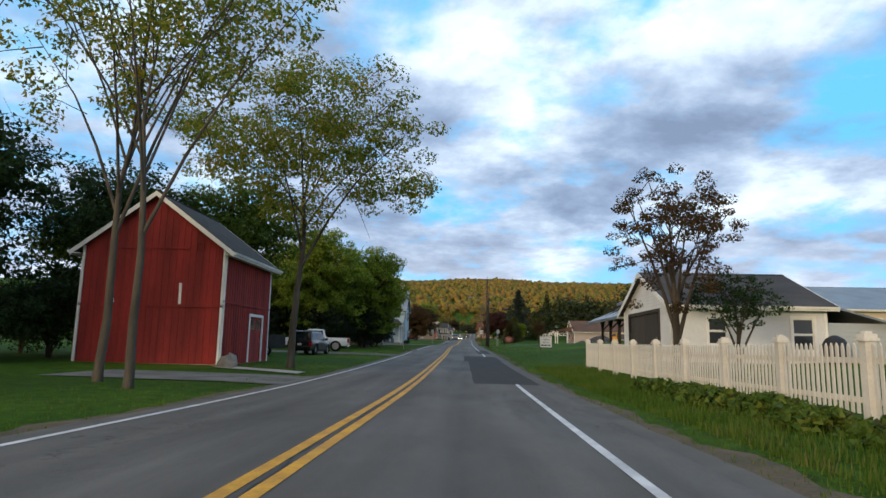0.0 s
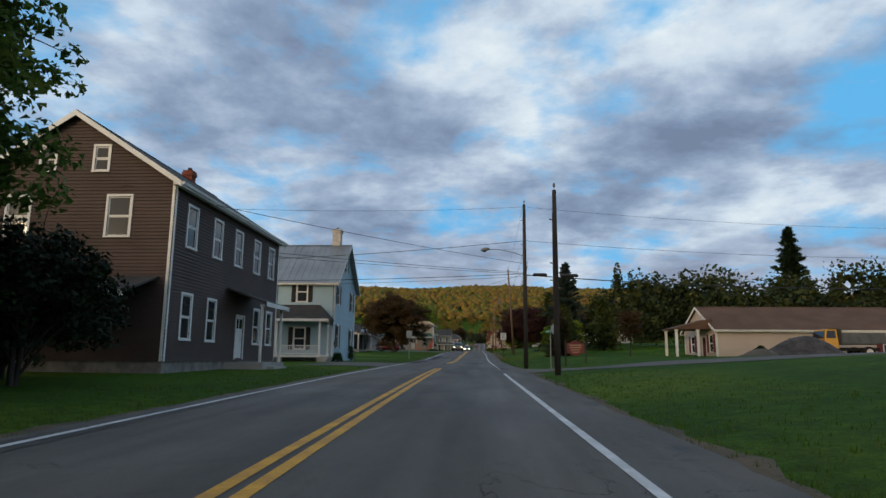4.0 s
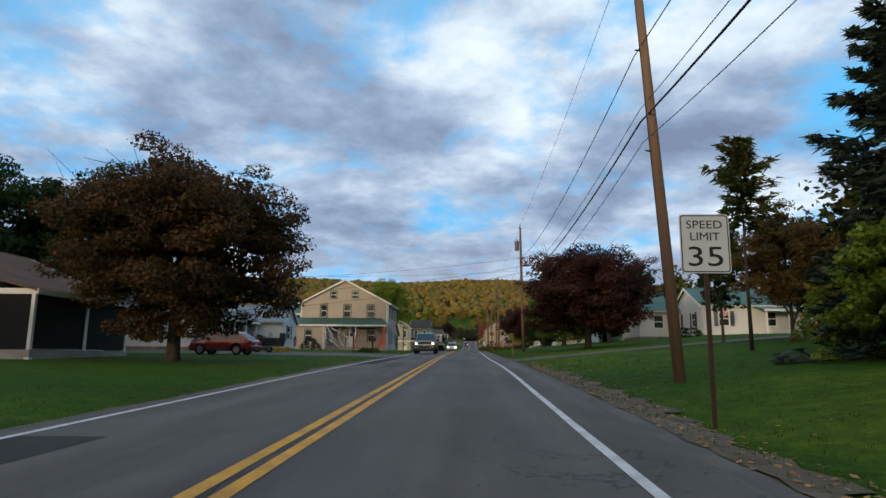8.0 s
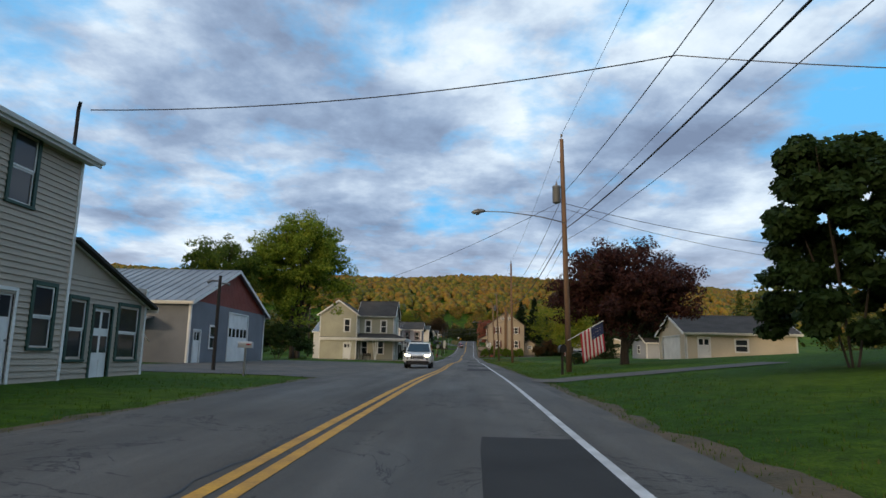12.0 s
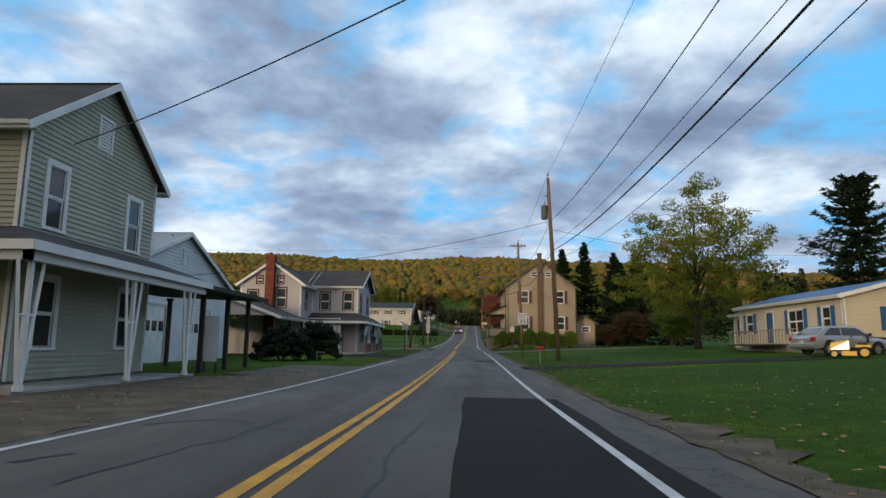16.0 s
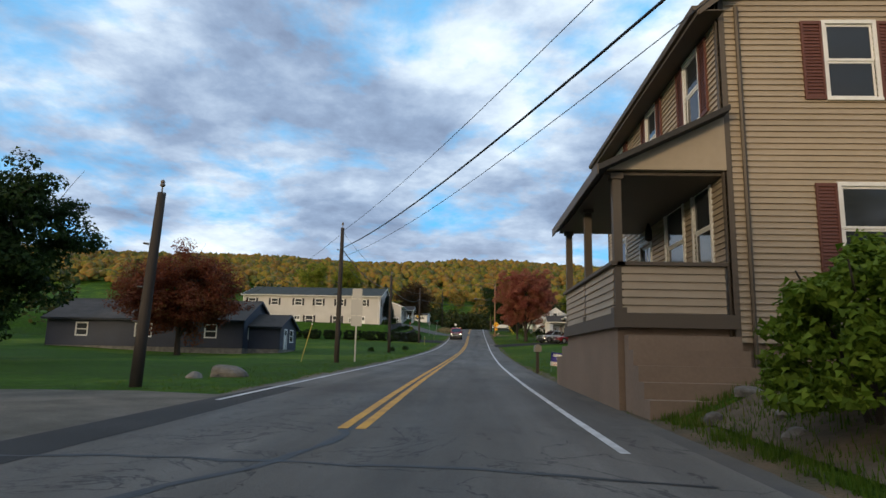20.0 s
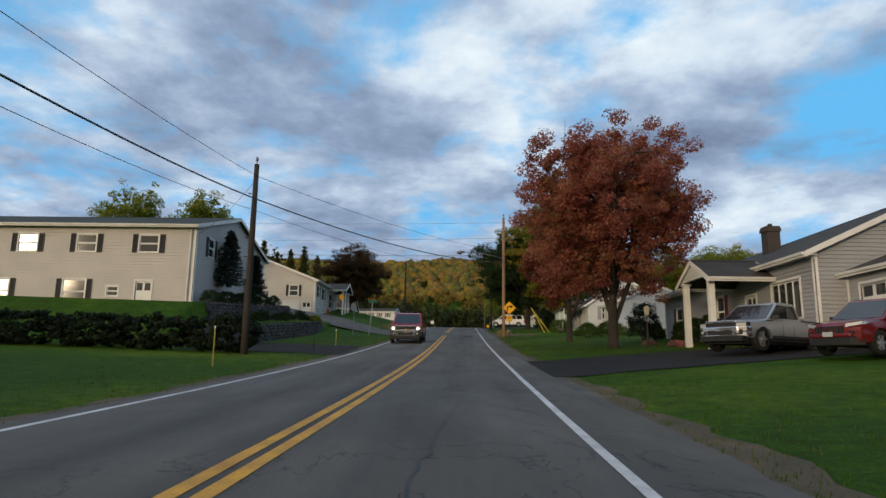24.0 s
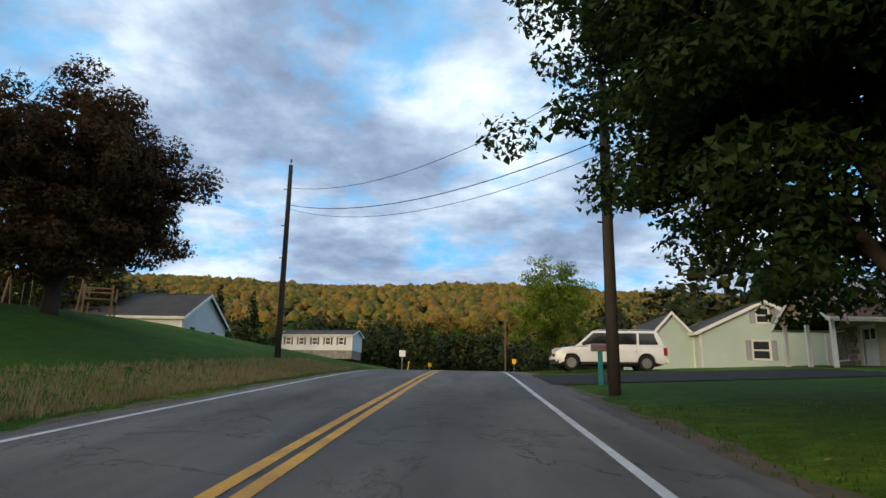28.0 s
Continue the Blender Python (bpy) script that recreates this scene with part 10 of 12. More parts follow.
for hu, hy in ((-6.1, 380.3), (-12.9, 514.2)):
    t = thing("fire_hydrant", "red fire hydrant on the verge", "fire hydrant", place(hu, hy))
    m = M()
    m.lathe(0, 0, [(0.17, 0.0), (0.17, 0.05), (0.1, 0.07), (0.1, 0.5), (0.13, 0.52), (0.13, 0.57), (0.11, 0.62), (0.06, 0.72), (0.03, 0.74), (0.03, 0.8)], 12)
    hb_ = part("barrel", m, mat("hydrant_red", (0.35, 0.025, 0.02), 0.5, var=0.15, bump=0.05), t, smooth_shade=True)
    m = M()
    for d in ((1, 0), (-1, 0), (0, -1)):
        m.tube([(0.08 * d[0], 0.08 * d[1], 0.4), (0.19 * d[0], 0.19 * d[1], 0.4)], [0.06, 0.055], 8)
    part("outlet_cap", m, MATS["hydrant_red"], hb_)


def stake(u, y, hh, label, material, w=0.04, lean=0.0):
    t = thing("marker_stake", label, "marker post", place(u, y))
    m = M()
    m.tube([(0, 0, -0.1), (lean, 0, hh)], [w / 2, w / 2], 6)
    part("stake", m, material, t)
    if hh > 0.8:
        part("cap", M().lathe(lean, 0, [(w * 0.7, hh - 0.03), (w * 0.7, hh + 0.05)], 6), SIGN_WHITE, t)


YST = mat("yellow_stake", (0.45, 0.36, 0.08), 0.6, bump=0.0)
stake(-5.75, 465.6, 1.15, "thin yellowish marker stake by the road", YST)
stake(-5.4, 476.8, 0.6, "short wooden marker stake by the drive", OLD_WOOD)
stake(-5.6, 483.0, 0.9, "thin pale marker stake by the drive", YST)
stake(-7.9, 411.0, 2.1, "leaning pale stake on the lawn", YST, 0.05, 0.55)
stake(-6.2, 508.0, 0.8, "short marker stake in the long grass", OLD_WOOD)
stake(-4.9, 577.0, 1.0, "bright yellow bollard beyond the crest", SIGN_YELLOW, 0.12, 0.15)
t = thing("lamp_post", "black post lantern beside the driveway", "lamp post", place(-8.3, 200.4))
m = M()
m.tube([(0, 0, -0.2), (0, 0, 1.75)], [0.05, 0.035], 8)
part("shaft", m, BLACK_PAINT, t)
m = M()
m.lathe(0, 0, [(0.05, 1.75), (0.1, 1.8), (0.13, 2.0), (0.16, 2.02), (0.03, 2.15)], 8)
part("lantern", m, BLACK_PAINT, t)
t = thing("lamp_post", "black garden post lantern with stone edging", "lamp post", place(10.7, 477.8))
part("shaft", M().tube([(0, 0, -0.2), (0, 0, 1.6)], [0.05, 0.03], 8), BLACK_PAINT, t)
part("lantern", M().lathe(0, 0, [(0.05, 1.6), (0.11, 1.65), (0.15, 1.95), (0.17, 1.98), (0.03, 2.1)], 6), mat("lantern_glass", (0.45, 0.4, 0.3), 0.3, bump=0.0), t)


def flag(u, y, h, staff, label, size=(0.9, 1.35), yaw=0.0, hang=True):
    """Striped flag on a slanting staff, its cloth hanging in soft folds."""
    p = G(u, y, h)
    t = thing("flag", label, "flag", pose(p.x, p.y, p.z, 0, 0, yaw))
    st = Vector(staff)
    part("staff", M().tube([(0, 0, 0), st], 0.018, 6), WHITE, t)
    w, ln = size
    n = 13
    a0 = st * 0.35
    a1 = st * 0.98
    cols = (mat("flag_red", (0.42, 0.03, 0.05), 0.8, var=0.08, bump=0.1), mat("flag_white", (0.62, 0.6, 0.58), 0.8, var=0.08, bump=0.1))
    for i in range(n):
        m = M()
        vs, k = [], 8
        for j in range(k + 1):
            f = j / k
            for e in (i / n, (i + 1) / n):
                q = a1.lerp(a0, e)
                fold = 0.06 * math.sin(7 * e + 3 * f)
                vs.append((q.x + 0.12 * f, q.y + fold, q.z - ln * f))
        m.add(vs, [(2 * j, 2 * j + 1, 2 * j + 3, 2 * j + 2) for j in range(k)])
        s = part("stripe", m, cols[i % 2], t, smooth_shade=True)
        so = s.modifiers.new("thick", "SOLIDIFY")
        so.thickness = 0.006
    m = M()
    vs = []
    for j in range(5):
        f = 0.42 * j / 4
        for e in (0.0, 0.14, 0.27, 0.40, 0.54):
            q = a1.lerp(a0, e)
            vs.append((q.x + 0.12 * f, q.y + 0.06 * math.sin(7 * e + 3 * f) - 0.012, q.z - ln * f))
    m.add(vs, [(5 * j + i, 5 * j + i + 1, 5 * j + i + 6, 5 * j + i + 5) for j in range(4) for i in range(4)])
    c = part("canton", m, mat("flag_blue", (0.02, 0.03, 0.09), 0.8, bump=0.1), t, smooth_shade=True)
    m = M()
    for j in range(4):
        for i in range(5):
            e, f = 0.05 + 0.1 * i, 0.05 + 0.1 * j
            q = a1.lerp(a0, e)
            x, y_, z = q.x + 0.12 * f, q.y + 0.06 * math.sin(7 * e + 3 * f) - 0.016, q.z - ln * f
            m.add([(x - 0.018, y_, z), (x + 0.018, y_, z), (x, y_, z + 0.03), (x, y_ - 0.004, z + 0.01)], [(0, 1, 2), (0, 1, 3), (1, 2, 3), (2, 0, 3)])
    part("star", m, cols[1], c)
    return t


flag(6.6, 254.6, 1.75, (1.75, 0.0, 1.0), "striped national flag on a white staff fixed to the pole", (0.9, 1.45))
flag(-16.9, 211.2, 1.2, (0.55, -0.3, 0.5), "small striped flag hanging by the white house", (0.5, 0.9))
flag(25.6, 205.4, 4.2, (0.8, -0.5, 0.5), "dark and white flag on a house corner", (0.5, 0.8))
flag(14.8, 535.8, 2.6, (-0.6, -0.2, 0.4), "small striped flag on the porch post", (0.4, 0.7))

# ---- autumn decorations on the tan porch ----
ORANGE = mat("orange_cloth", (0.75, 0.08, 0.02), 0.8, var=0.1, bump=0.1)
WEB = mat("white_webbing", (0.5, 0.5, 0.54), 0.85, var=0.1, bump=0.1)


def drape(name, label, pts, w, material, u, y, h, seed=0):
    """Cloth ribbons strung through points."""
    t = lot(name, label, "decoration", u, y, h)
    rnd = random.Random(seed)
    for k, line_ in enumerate(pts):
        m = M()
        vs = []
        n = 10
        for i in range(n + 1):
            f = i / n * (len(line_) - 1)
            j = min(int(f), len(line_) - 2)
            p = Vector(line_[j]).lerp(Vector(line_[j + 1]), f - j)
            p.z -= 0.12 * math.sin(math.pi * (f - j))
            ww = w * rnd.uniform(0.5, 1.2)
            vs += [(p.x - ww * 0.6, p.y, p.z - ww * 0.4), (p.x + ww * 0.6, p.y + 0.02, p.z + ww * 0.4)]
        m.add(vs, [(2 * i, 2 * i + 1, 2 * i + 3, 2 * i + 2) for i in range(n)])
        o = part("strand", m, material, t, smooth_shade=True)
        so = o.modifiers.new("thick", "SOLIDIFY")
        so.thickness = 0.01
    return t


drape("cobweb_decoration", "stretched white cobweb cloth across the porch opening", [
    [(0, 0, 0.1), (0.3, 0, 1.5), (0.2, 0, 3.0)], [(0.1, 0, 2.6), (1.6, 0, 1.2), (3.3, 0, 2.9)], [(0.1, 0, 0.4), (1.5, 0, 0.15), (2.6, 0, 0.9), (3.6, 0, 2.4)], [(0.2, 0, 1.6), (1.4, 0, 0.9), (2.2, 0, 0.2)],
    [(0.4, 0, 3.0), (1.2, 0, 1.9), (1.0, 0, 0.7)], [(2.2, 0, 3.0), (1.9, 0, 1.7), (2.8, 0, 0.3)], [(0.9, 0, 2.9), (2.4, 0, 2.2), (3.5, 0, 1.4)], [(0.0, 0, 0.9), (0.9, 0, 1.2), (1.9, 0, 1.0)], [(-0.3, 0, 0.1), (0.1, 0, 0.9), (0.15, 0, 2.2)], [(3.6, 0, 3.0), (3.3, 0, 1.5), (3.5, 0, 0.1)]], 0.11, WEB, -17.5, 228.6, 0.2, 1)
drape("orange_bunting", "torn orange cloth strung over the porch posts", [
    [(0, 0, 0.1), (0.1, 0, 1.4), (0.3, 0, 2.1)], [(0, 0, 0.3), (1.8, 0, 0.15), (2.9, 0, 0.5), (3.3, 0, 1.7)], [(3.3, 0, 0.1), (3.6, 0, 1.2), (3.8, 0, 3.0)], [(3.5, 0, 1.6), (3.8, 0, 0.8), (3.9, 0, 0.1)], [(3.1, 0, 0.2), (3.4, 0, 0.9), (3.5, 0, 1.6)], [(2.6, 0, 0.1), (3.2, 0, 0.3), (3.6, 0, 0.2)], [(3.9, 0, 3.0), (4.0, 0, 1.6), (3.9, 0, 0.6)]], 0.13, ORANGE, -13.3, 228.6, 0.15, 2)

# ---- vehicles ----
def paint(name, col, metal=0.2, rough=0.3):
    return mat(name, col, rough, metal, var=0.06, scale=20, fine=30, bump=0.02, spec=0.5, coat=0.6)


CAR_GLASS = mat("car_glass", (0.012, 0.014, 0.016), 0.05, var=0.02, bump=0.0, spec=0.7)
RUBBER = mat("tyre_rubber", (0.014, 0.014, 0.014), 0.85, var=0.2, bump=0.2)
ALLOY = mat("wheel_alloy", (0.42, 0.42, 0.43), 0.35, 0.8, var=0.1, bump=0.02)
CHROME = mat("chrome_trim", (0.62, 0.62, 0.64), 0.12, 0.95, var=0.05, bump=0.0)
BLACK_PLASTIC = mat("black_plastic", (0.018, 0.018, 0.019), 0.6, var=0.1, bump=0.1)
TAIL_RED = mat("tail_lamp_red", (0.30, 0.012, 0.015), 0.2, var=0.05, bump=0.0, spec=0.7)
HEAD_CLEAR = mat("headlamp_lens", (0.55, 0.56, 0.56), 0.12, 0.3, var=0.05, bump=0.0)
HEAD_ON = glow("lit_headlamp", (1.0, 0.86, 0.55), 9.0)
PLATE = mat("number_plate", (0.45, 0.47, 0.5), 0.5, var=0.1, bump=0.0)


def arch(yc, r, zb, n=7):
    """Points over a wheel, from the rear side to the front side."""
    return [(yc - r * math.cos(math.pi * i / n), max(zb, 0.40 + r * math.sin(math.pi * i / n))) for i in range(n + 1)]


def wheel(t, x, y, r, w, rim):
    s = 1 if x > 0 else -1
    wh = new("wheel")
    wh.parent, wh.location = t, (x, y, r)
    m = M()
    n = 20
    prof = [(r * 0.66, -w / 2), (r * 0.9, -w / 2), (r, -w / 2 + 0.035), (r, w / 2 - 0.035), (r * 0.9, w / 2), (r * 0.66, w / 2)]
    vs, fs = [], []
    for q, xx in prof:
        for k in range(n):
            a = 2 * math.pi * k / n
            vs.append((xx, q * math.cos(a), q * math.sin(a)))
    for i in range(len(prof) - 1):
        for k in range(n):
            fs.append((i * n + k, i * n + (k + 1) % n, (i + 1) * n + (k + 1) % n, (i + 1) * n + k))
    m.add(vs, fs)
    part("tyre", m, RUBBER, wh, smooth_shade=True)
    m = M()
    xo = s * (w / 2 - 0.03)
    m.tube([(xo - s * 0.10, 0, 0), (xo - s * 0.06, 0, 0)], r * 0.67, 18)
    m.tube([(xo - s * 0.03, 0, 0), (xo + s * 0.015, 0, 0)], r * 0.17, 10)
    for k in range(6):
        a = 2 * math.pi * k / 6
        c, d = math.cos(a), math.sin(a)
        m.hexa([(xo - s * 0.05, c * r * 0.1 - d * 0.035, d * r * 0.1 + c * 0.035), (xo - s * 0.05, c * r * 0.1 + d * 0.035, d * r * 0.1 - c * 0.035), (xo - s * 0.05, c * r * 0.64 + d * 0.045, d * r * 0.64 - c * 0.045), (xo - s * 0.05, c * r * 0.64 - d * 0.045, d * r * 0.64 + c * 0.045)],
               [(xo, c * r * 0.1 - d * 0.03, d * r * 0.1 + c * 0.03), (xo, c * r * 0.1 + d * 0.03, d * r * 0.1 - c * 0.03), (xo, c * r * 0.64 + d * 0.04, d * r * 0.64 - c * 0.04), (xo, c * r * 0.64 - d * 0.04, d * r * 0.64 + c * 0.04)])
    part("rim", m, rim, wh)


def pane(t, name, pts, out, th=0.012, mtl=None):
    """A flat panel through the given corners, drawn out by th along out."""
    o = Vector(out).normalized() * th
    a = [Vector(p) for p in pts]
    n = len(a)
    m = M()
    m.add(a + [p + o for p in a], [tuple(range(n - 1, -1, -1)), tuple(range(n, 2 * n))] + [(i, (i + 1) % n, n + (i + 1) % n, n + i) for i in range(n)])
    return part(name, m, mtl or CAR_GLASS, t)


def body_shell(t, mm, col, L, hw, zb, belt, axles, ra, nose, bed):
    """Lower body with bulging sides, wheel lips, a rounded nose and a crowned bonnet."""
    bm = bmesh.new()
    vs = [bm.verts.new(p) for p in mm.v]
    for f in mm.f:
        bm.faces.new([vs[i] for i in f])

    def slice_(co, no):
        bmesh.ops.bisect_plane(bm, geom=bm.verts[:] + bm.edges[:] + bm.faces[:], plane_co=co, plane_no=no)

    for i in range(1, 24):
        slice_((0, -L / 2 + L * i / 24, 0), (0, 1, 0))
    for i in range(1, 8):
        slice_((0, 0, zb + (belt - zb) * i / 8), (0, 0, 1))
    for x in (-0.86, -0.6, -0.3, 0.0, 0.3, 0.6, 0.86):
        slice_((x * hw, 0, 0), (1, 0, 0))
    for v in bm.verts:
        x, y, z = v.co
        k = (z - zb) / (belt - zb)
        w = 1 - 0.05 * max(0.0, 0.45 - k) ** 2 / 0.2 - 0.055 * max(0.0, k - 0.62) ** 2 / 0.144
        for yc in axles:
            d = math.hypot(y - yc, z - 0.40)
            w += 0.022 * max(0.0, 1 - abs(d - ra) / 0.16)
        end = max(0.0, (abs(y) - L / 2 + 0.7) / 0.7)
        w -= (0.09 if y > 0 else 0.05) * end ** 2
        q = (x / hw) ** 2
        v.co.x = x * w
        v.co.y = y - (nose if y > 0 else -0.06) * q * smooth(L / 2 - 0.9, L / 2, abs(y))
        if y > 0.2 * L and z > belt - 0.32:
            v.co.z = z + 0.05 * (1 - q) * smooth(belt - 0.3, belt, z) - 0.05 * q * q
    bmesh.ops.recalc_face_normals(bm, faces=bm.faces[:])
    me = bpy.data.meshes.new("body")
    bm.to_mesh(me)
    bm.free()
    me.materials.append(col)
    me.polygons.foreach_set("use_smooth", [True] * len(me.polygons))
    me.set_sharp_from_angle(angle=radians(38))
    ob = under("body", me, t)
    rounded(ob, 0.035, 2)
    return ob


def pickup_face(t, L, hw, hood, lit):
    """Wide two-tier grille with bright bars, stacked lamps, and a deep chrome bumper with fog lamps."""
    f = L / 2
    gr = part("grille", M().box(-hw + 0.40, hw - 0.40, f - 0.12, f + 0.012, hood - 0.56, hood - 0.10), BLACK_PLASTIC, t)
    for z, hgt, d in ((hood - 0.13, 0.085, 0.05), (hood - 0.335, 0.05, 0.04), (hood - 0.60, 0.055, 0.045)):
        rounded(part("grille_bar", M().prism([(-hw + 0.36, z), (hw - 0.36, z), (hw - 0.40, z + hgt), (-hw + 0.40, z + hgt)], "y", f - 0.03, f + d), CHROME, gr, "bright chrome grille bar"), 0.012, 2)
    for k in range(6):
        z = hood - 0.53 + 0.035 * k + (0.07 if k > 2 else 0)
        part("grille_slat", M().box(-hw + 0.42, hw - 0.42, f + 0.012, f + 0.02, z, z + 0.012), DARK_METAL, gr)
    part("badge", M().prism([(-0.13, hood - 0.33), (-0.05, hood - 0.33), (-0.05, hood - 0.36), (0.05, hood - 0.36), (0.05, hood - 0.33), (0.13, hood - 0.33), (0.10, hood - 0.29), (0.05, hood - 0.29), (0.05, hood - 0.26), (-0.05, hood - 0.26), (-0.05, hood - 0.29), (-0.10, hood - 0.29)], "y", f + 0.04, f + 0.055), mat("gold_badge", (0.5, 0.34, 0.08), 0.35, 0.7, bump=0.0), gr, "plain gold badge")
    for s in (-1, 1):
        def q(x0, x1, z0, z1, d0, d1, nm, mt, parent):
            a0, a1 = s * (hw - x0), s * (hw - x1)
            return part(nm, M().hexa([(a0, f - 0.26, z0), (a1, f - 0.3, z0), (a1, f - 0.3, z1), (a0, f - 0.26, z1)], [(a0, f + d0, z0), (a1, f + d1, z0), (a1, f + d1, z1), (a0, f + d0, z1)]), mt, parent)
        lamp = q(0.40, 0.045, hood - 0.55, hood - 0.10, 0.006, -0.10, "headlight", BLACK_PLASTIC, t)
        q(0.37, 0.07, hood - 0.31, hood - 0.13, 0.014, -0.085, "lens", HEAD_CLEAR, lamp)
        q(0.37, 0.07, hood - 0.53, hood - 0.37, 0.012, -0.085, "lens", CAR_GLASS, lamp)
        if lit:
            part("lit_bulb", M().tube([(s * (hw - 0.25), f - 0.06, hood - 0.22), (s * (hw - 0.25), f + 0.012, hood - 0.22)], 0.07, 14), HEAD_ON, lamp, "glowing warm headlight")
    bp = M()
    for z0, z1, d in ((0.50, 0.66, 0.09), (0.66, 0.84, 0.12)):
        vs = []
        for z in (z0, z1):
            vs += [(-hw + 0.01, f - 0.34, z), (-hw + 0.03, f - 0.12, z), (-hw + 0.28, f + d - 0.02, z), (0, f + d, z), (hw - 0.28, f + d - 0.02, z), (hw - 0.03, f - 0.12, z), (hw - 0.01, f - 0.34, z)]
        bp.add(vs, [(i, i + 1, 8 + i, 7 + i) for i in range(6)] + [(0, 7, 13, 6), (6, 5, 4, 3, 2, 1, 0), (7, 8, 9, 10, 11, 12, 13)])
    bump_ = rounded(part("front_bumper", bp, CHROME, t, "deep polished chrome bumper"), 0.025, 2)
    part("air_intake", M().box(-0.48, 0.48, f + 0.06, f + 0.115, 0.56, 0.72), BLACK_PLASTIC, bump_)
    part("valance", M().box(-hw + 0.14, hw - 0.14, f - 0.25, f + 0.06, 0.34, 0.505), BLACK_PLASTIC, t)
    for s in (-1, 1):
        x0, x1 = sorted((s * (hw - 0.16), s * (hw - 0.40)))
        part("fog_pocket", M().hexa([(x0, f - 0.1, 0.56), (x1, f - 0.1, 0.56), (x1, f - 0.1, 0.74), (x0, f - 0.1, 0.74)], [(x0, f + (0.105 if s > 0 else 0.05), 0.56), (x1, f + (0.05 if s > 0 else 0.105), 0.56), (x1, f + (0.05 if s > 0 else 0.105), 0.74), (x0, f + (0.105 if s > 0 else 0.05), 0.74)]), BLACK_PLASTIC, bump_)
        part("fog_lamp", M().tube([(s * (hw - 0.29), f + 0.05, 0.65), (s * (hw - 0.29), f + 0.10, 0.65)], 0.055, 12), HEAD_CLEAR, bump_)


def suv_face(t, L, hw, hood, lit, col):
    """Seven-slot nose, slim swept lamps, dark lower bumper."""
    f = L / 2
    for k in range(7):
        x = -0.39 + 0.13 * k
        rounded(part("grille_slot", M().box(x - 0.048, x + 0.048, f - 0.06, f + 0.012, hood - 0.42, hood - 0.20), BLACK_PLASTIC, t), 0.012, 2)
    for s in (-1, 1):
        a0, a1 = s * (hw - 0.42), s * (hw - 0.06)
        lamp = part("headlight", M().hexa([(a0, f - 0.2, hood - 0.23), (a1, f - 0.45, hood - 0.17), (a1, f - 0.45, hood - 0.09), (a0, f - 0.2, hood - 0.15)], [(a0, f - 0.03, hood - 0.24), (a1, f - 0.22, hood - 0.17), (a1, f - 0.25, hood - 0.08), (a0, f - 0.05, hood - 0.14)]), HEAD_ON if lit else HEAD_CLEAR, t, "glowing slim headlight" if lit else "")
        fog = M()
        fog.tube([(s * (hw - 0.28), f - 0.2, hood - 0.42), (s * (hw - 0.28), f - 0.045, hood - 0.42)], 0.07, 12)
        part("fog_lamp", fog, BLACK_PLASTIC, t)
    rounded(part("front_bumper", M().prism([(-hw + 0.06, f - 0.3), (-hw + 0.3, f + 0.0), (0, f + 0.05), (hw - 0.3, f + 0.0), (hw - 0.06, f - 0.3)], "z", 0.50, 0.62), col, t), 0.03, 2)
    rounded(part("lower_bumper", M().prism([(-hw + 0.05, f - 0.32), (-hw + 0.28, f - 0.01), (0, f + 0.03), (hw - 0.28, f - 0.01), (hw - 0.05, f - 0.32)], "z", 0.26, 0.50), BLACK_PLASTIC, t), 0.03, 2)
    part("number_plate", M().box(-0.16, 0.16, f + 0.045, f + 0.06, 0.52, 0.66), PLATE, t)


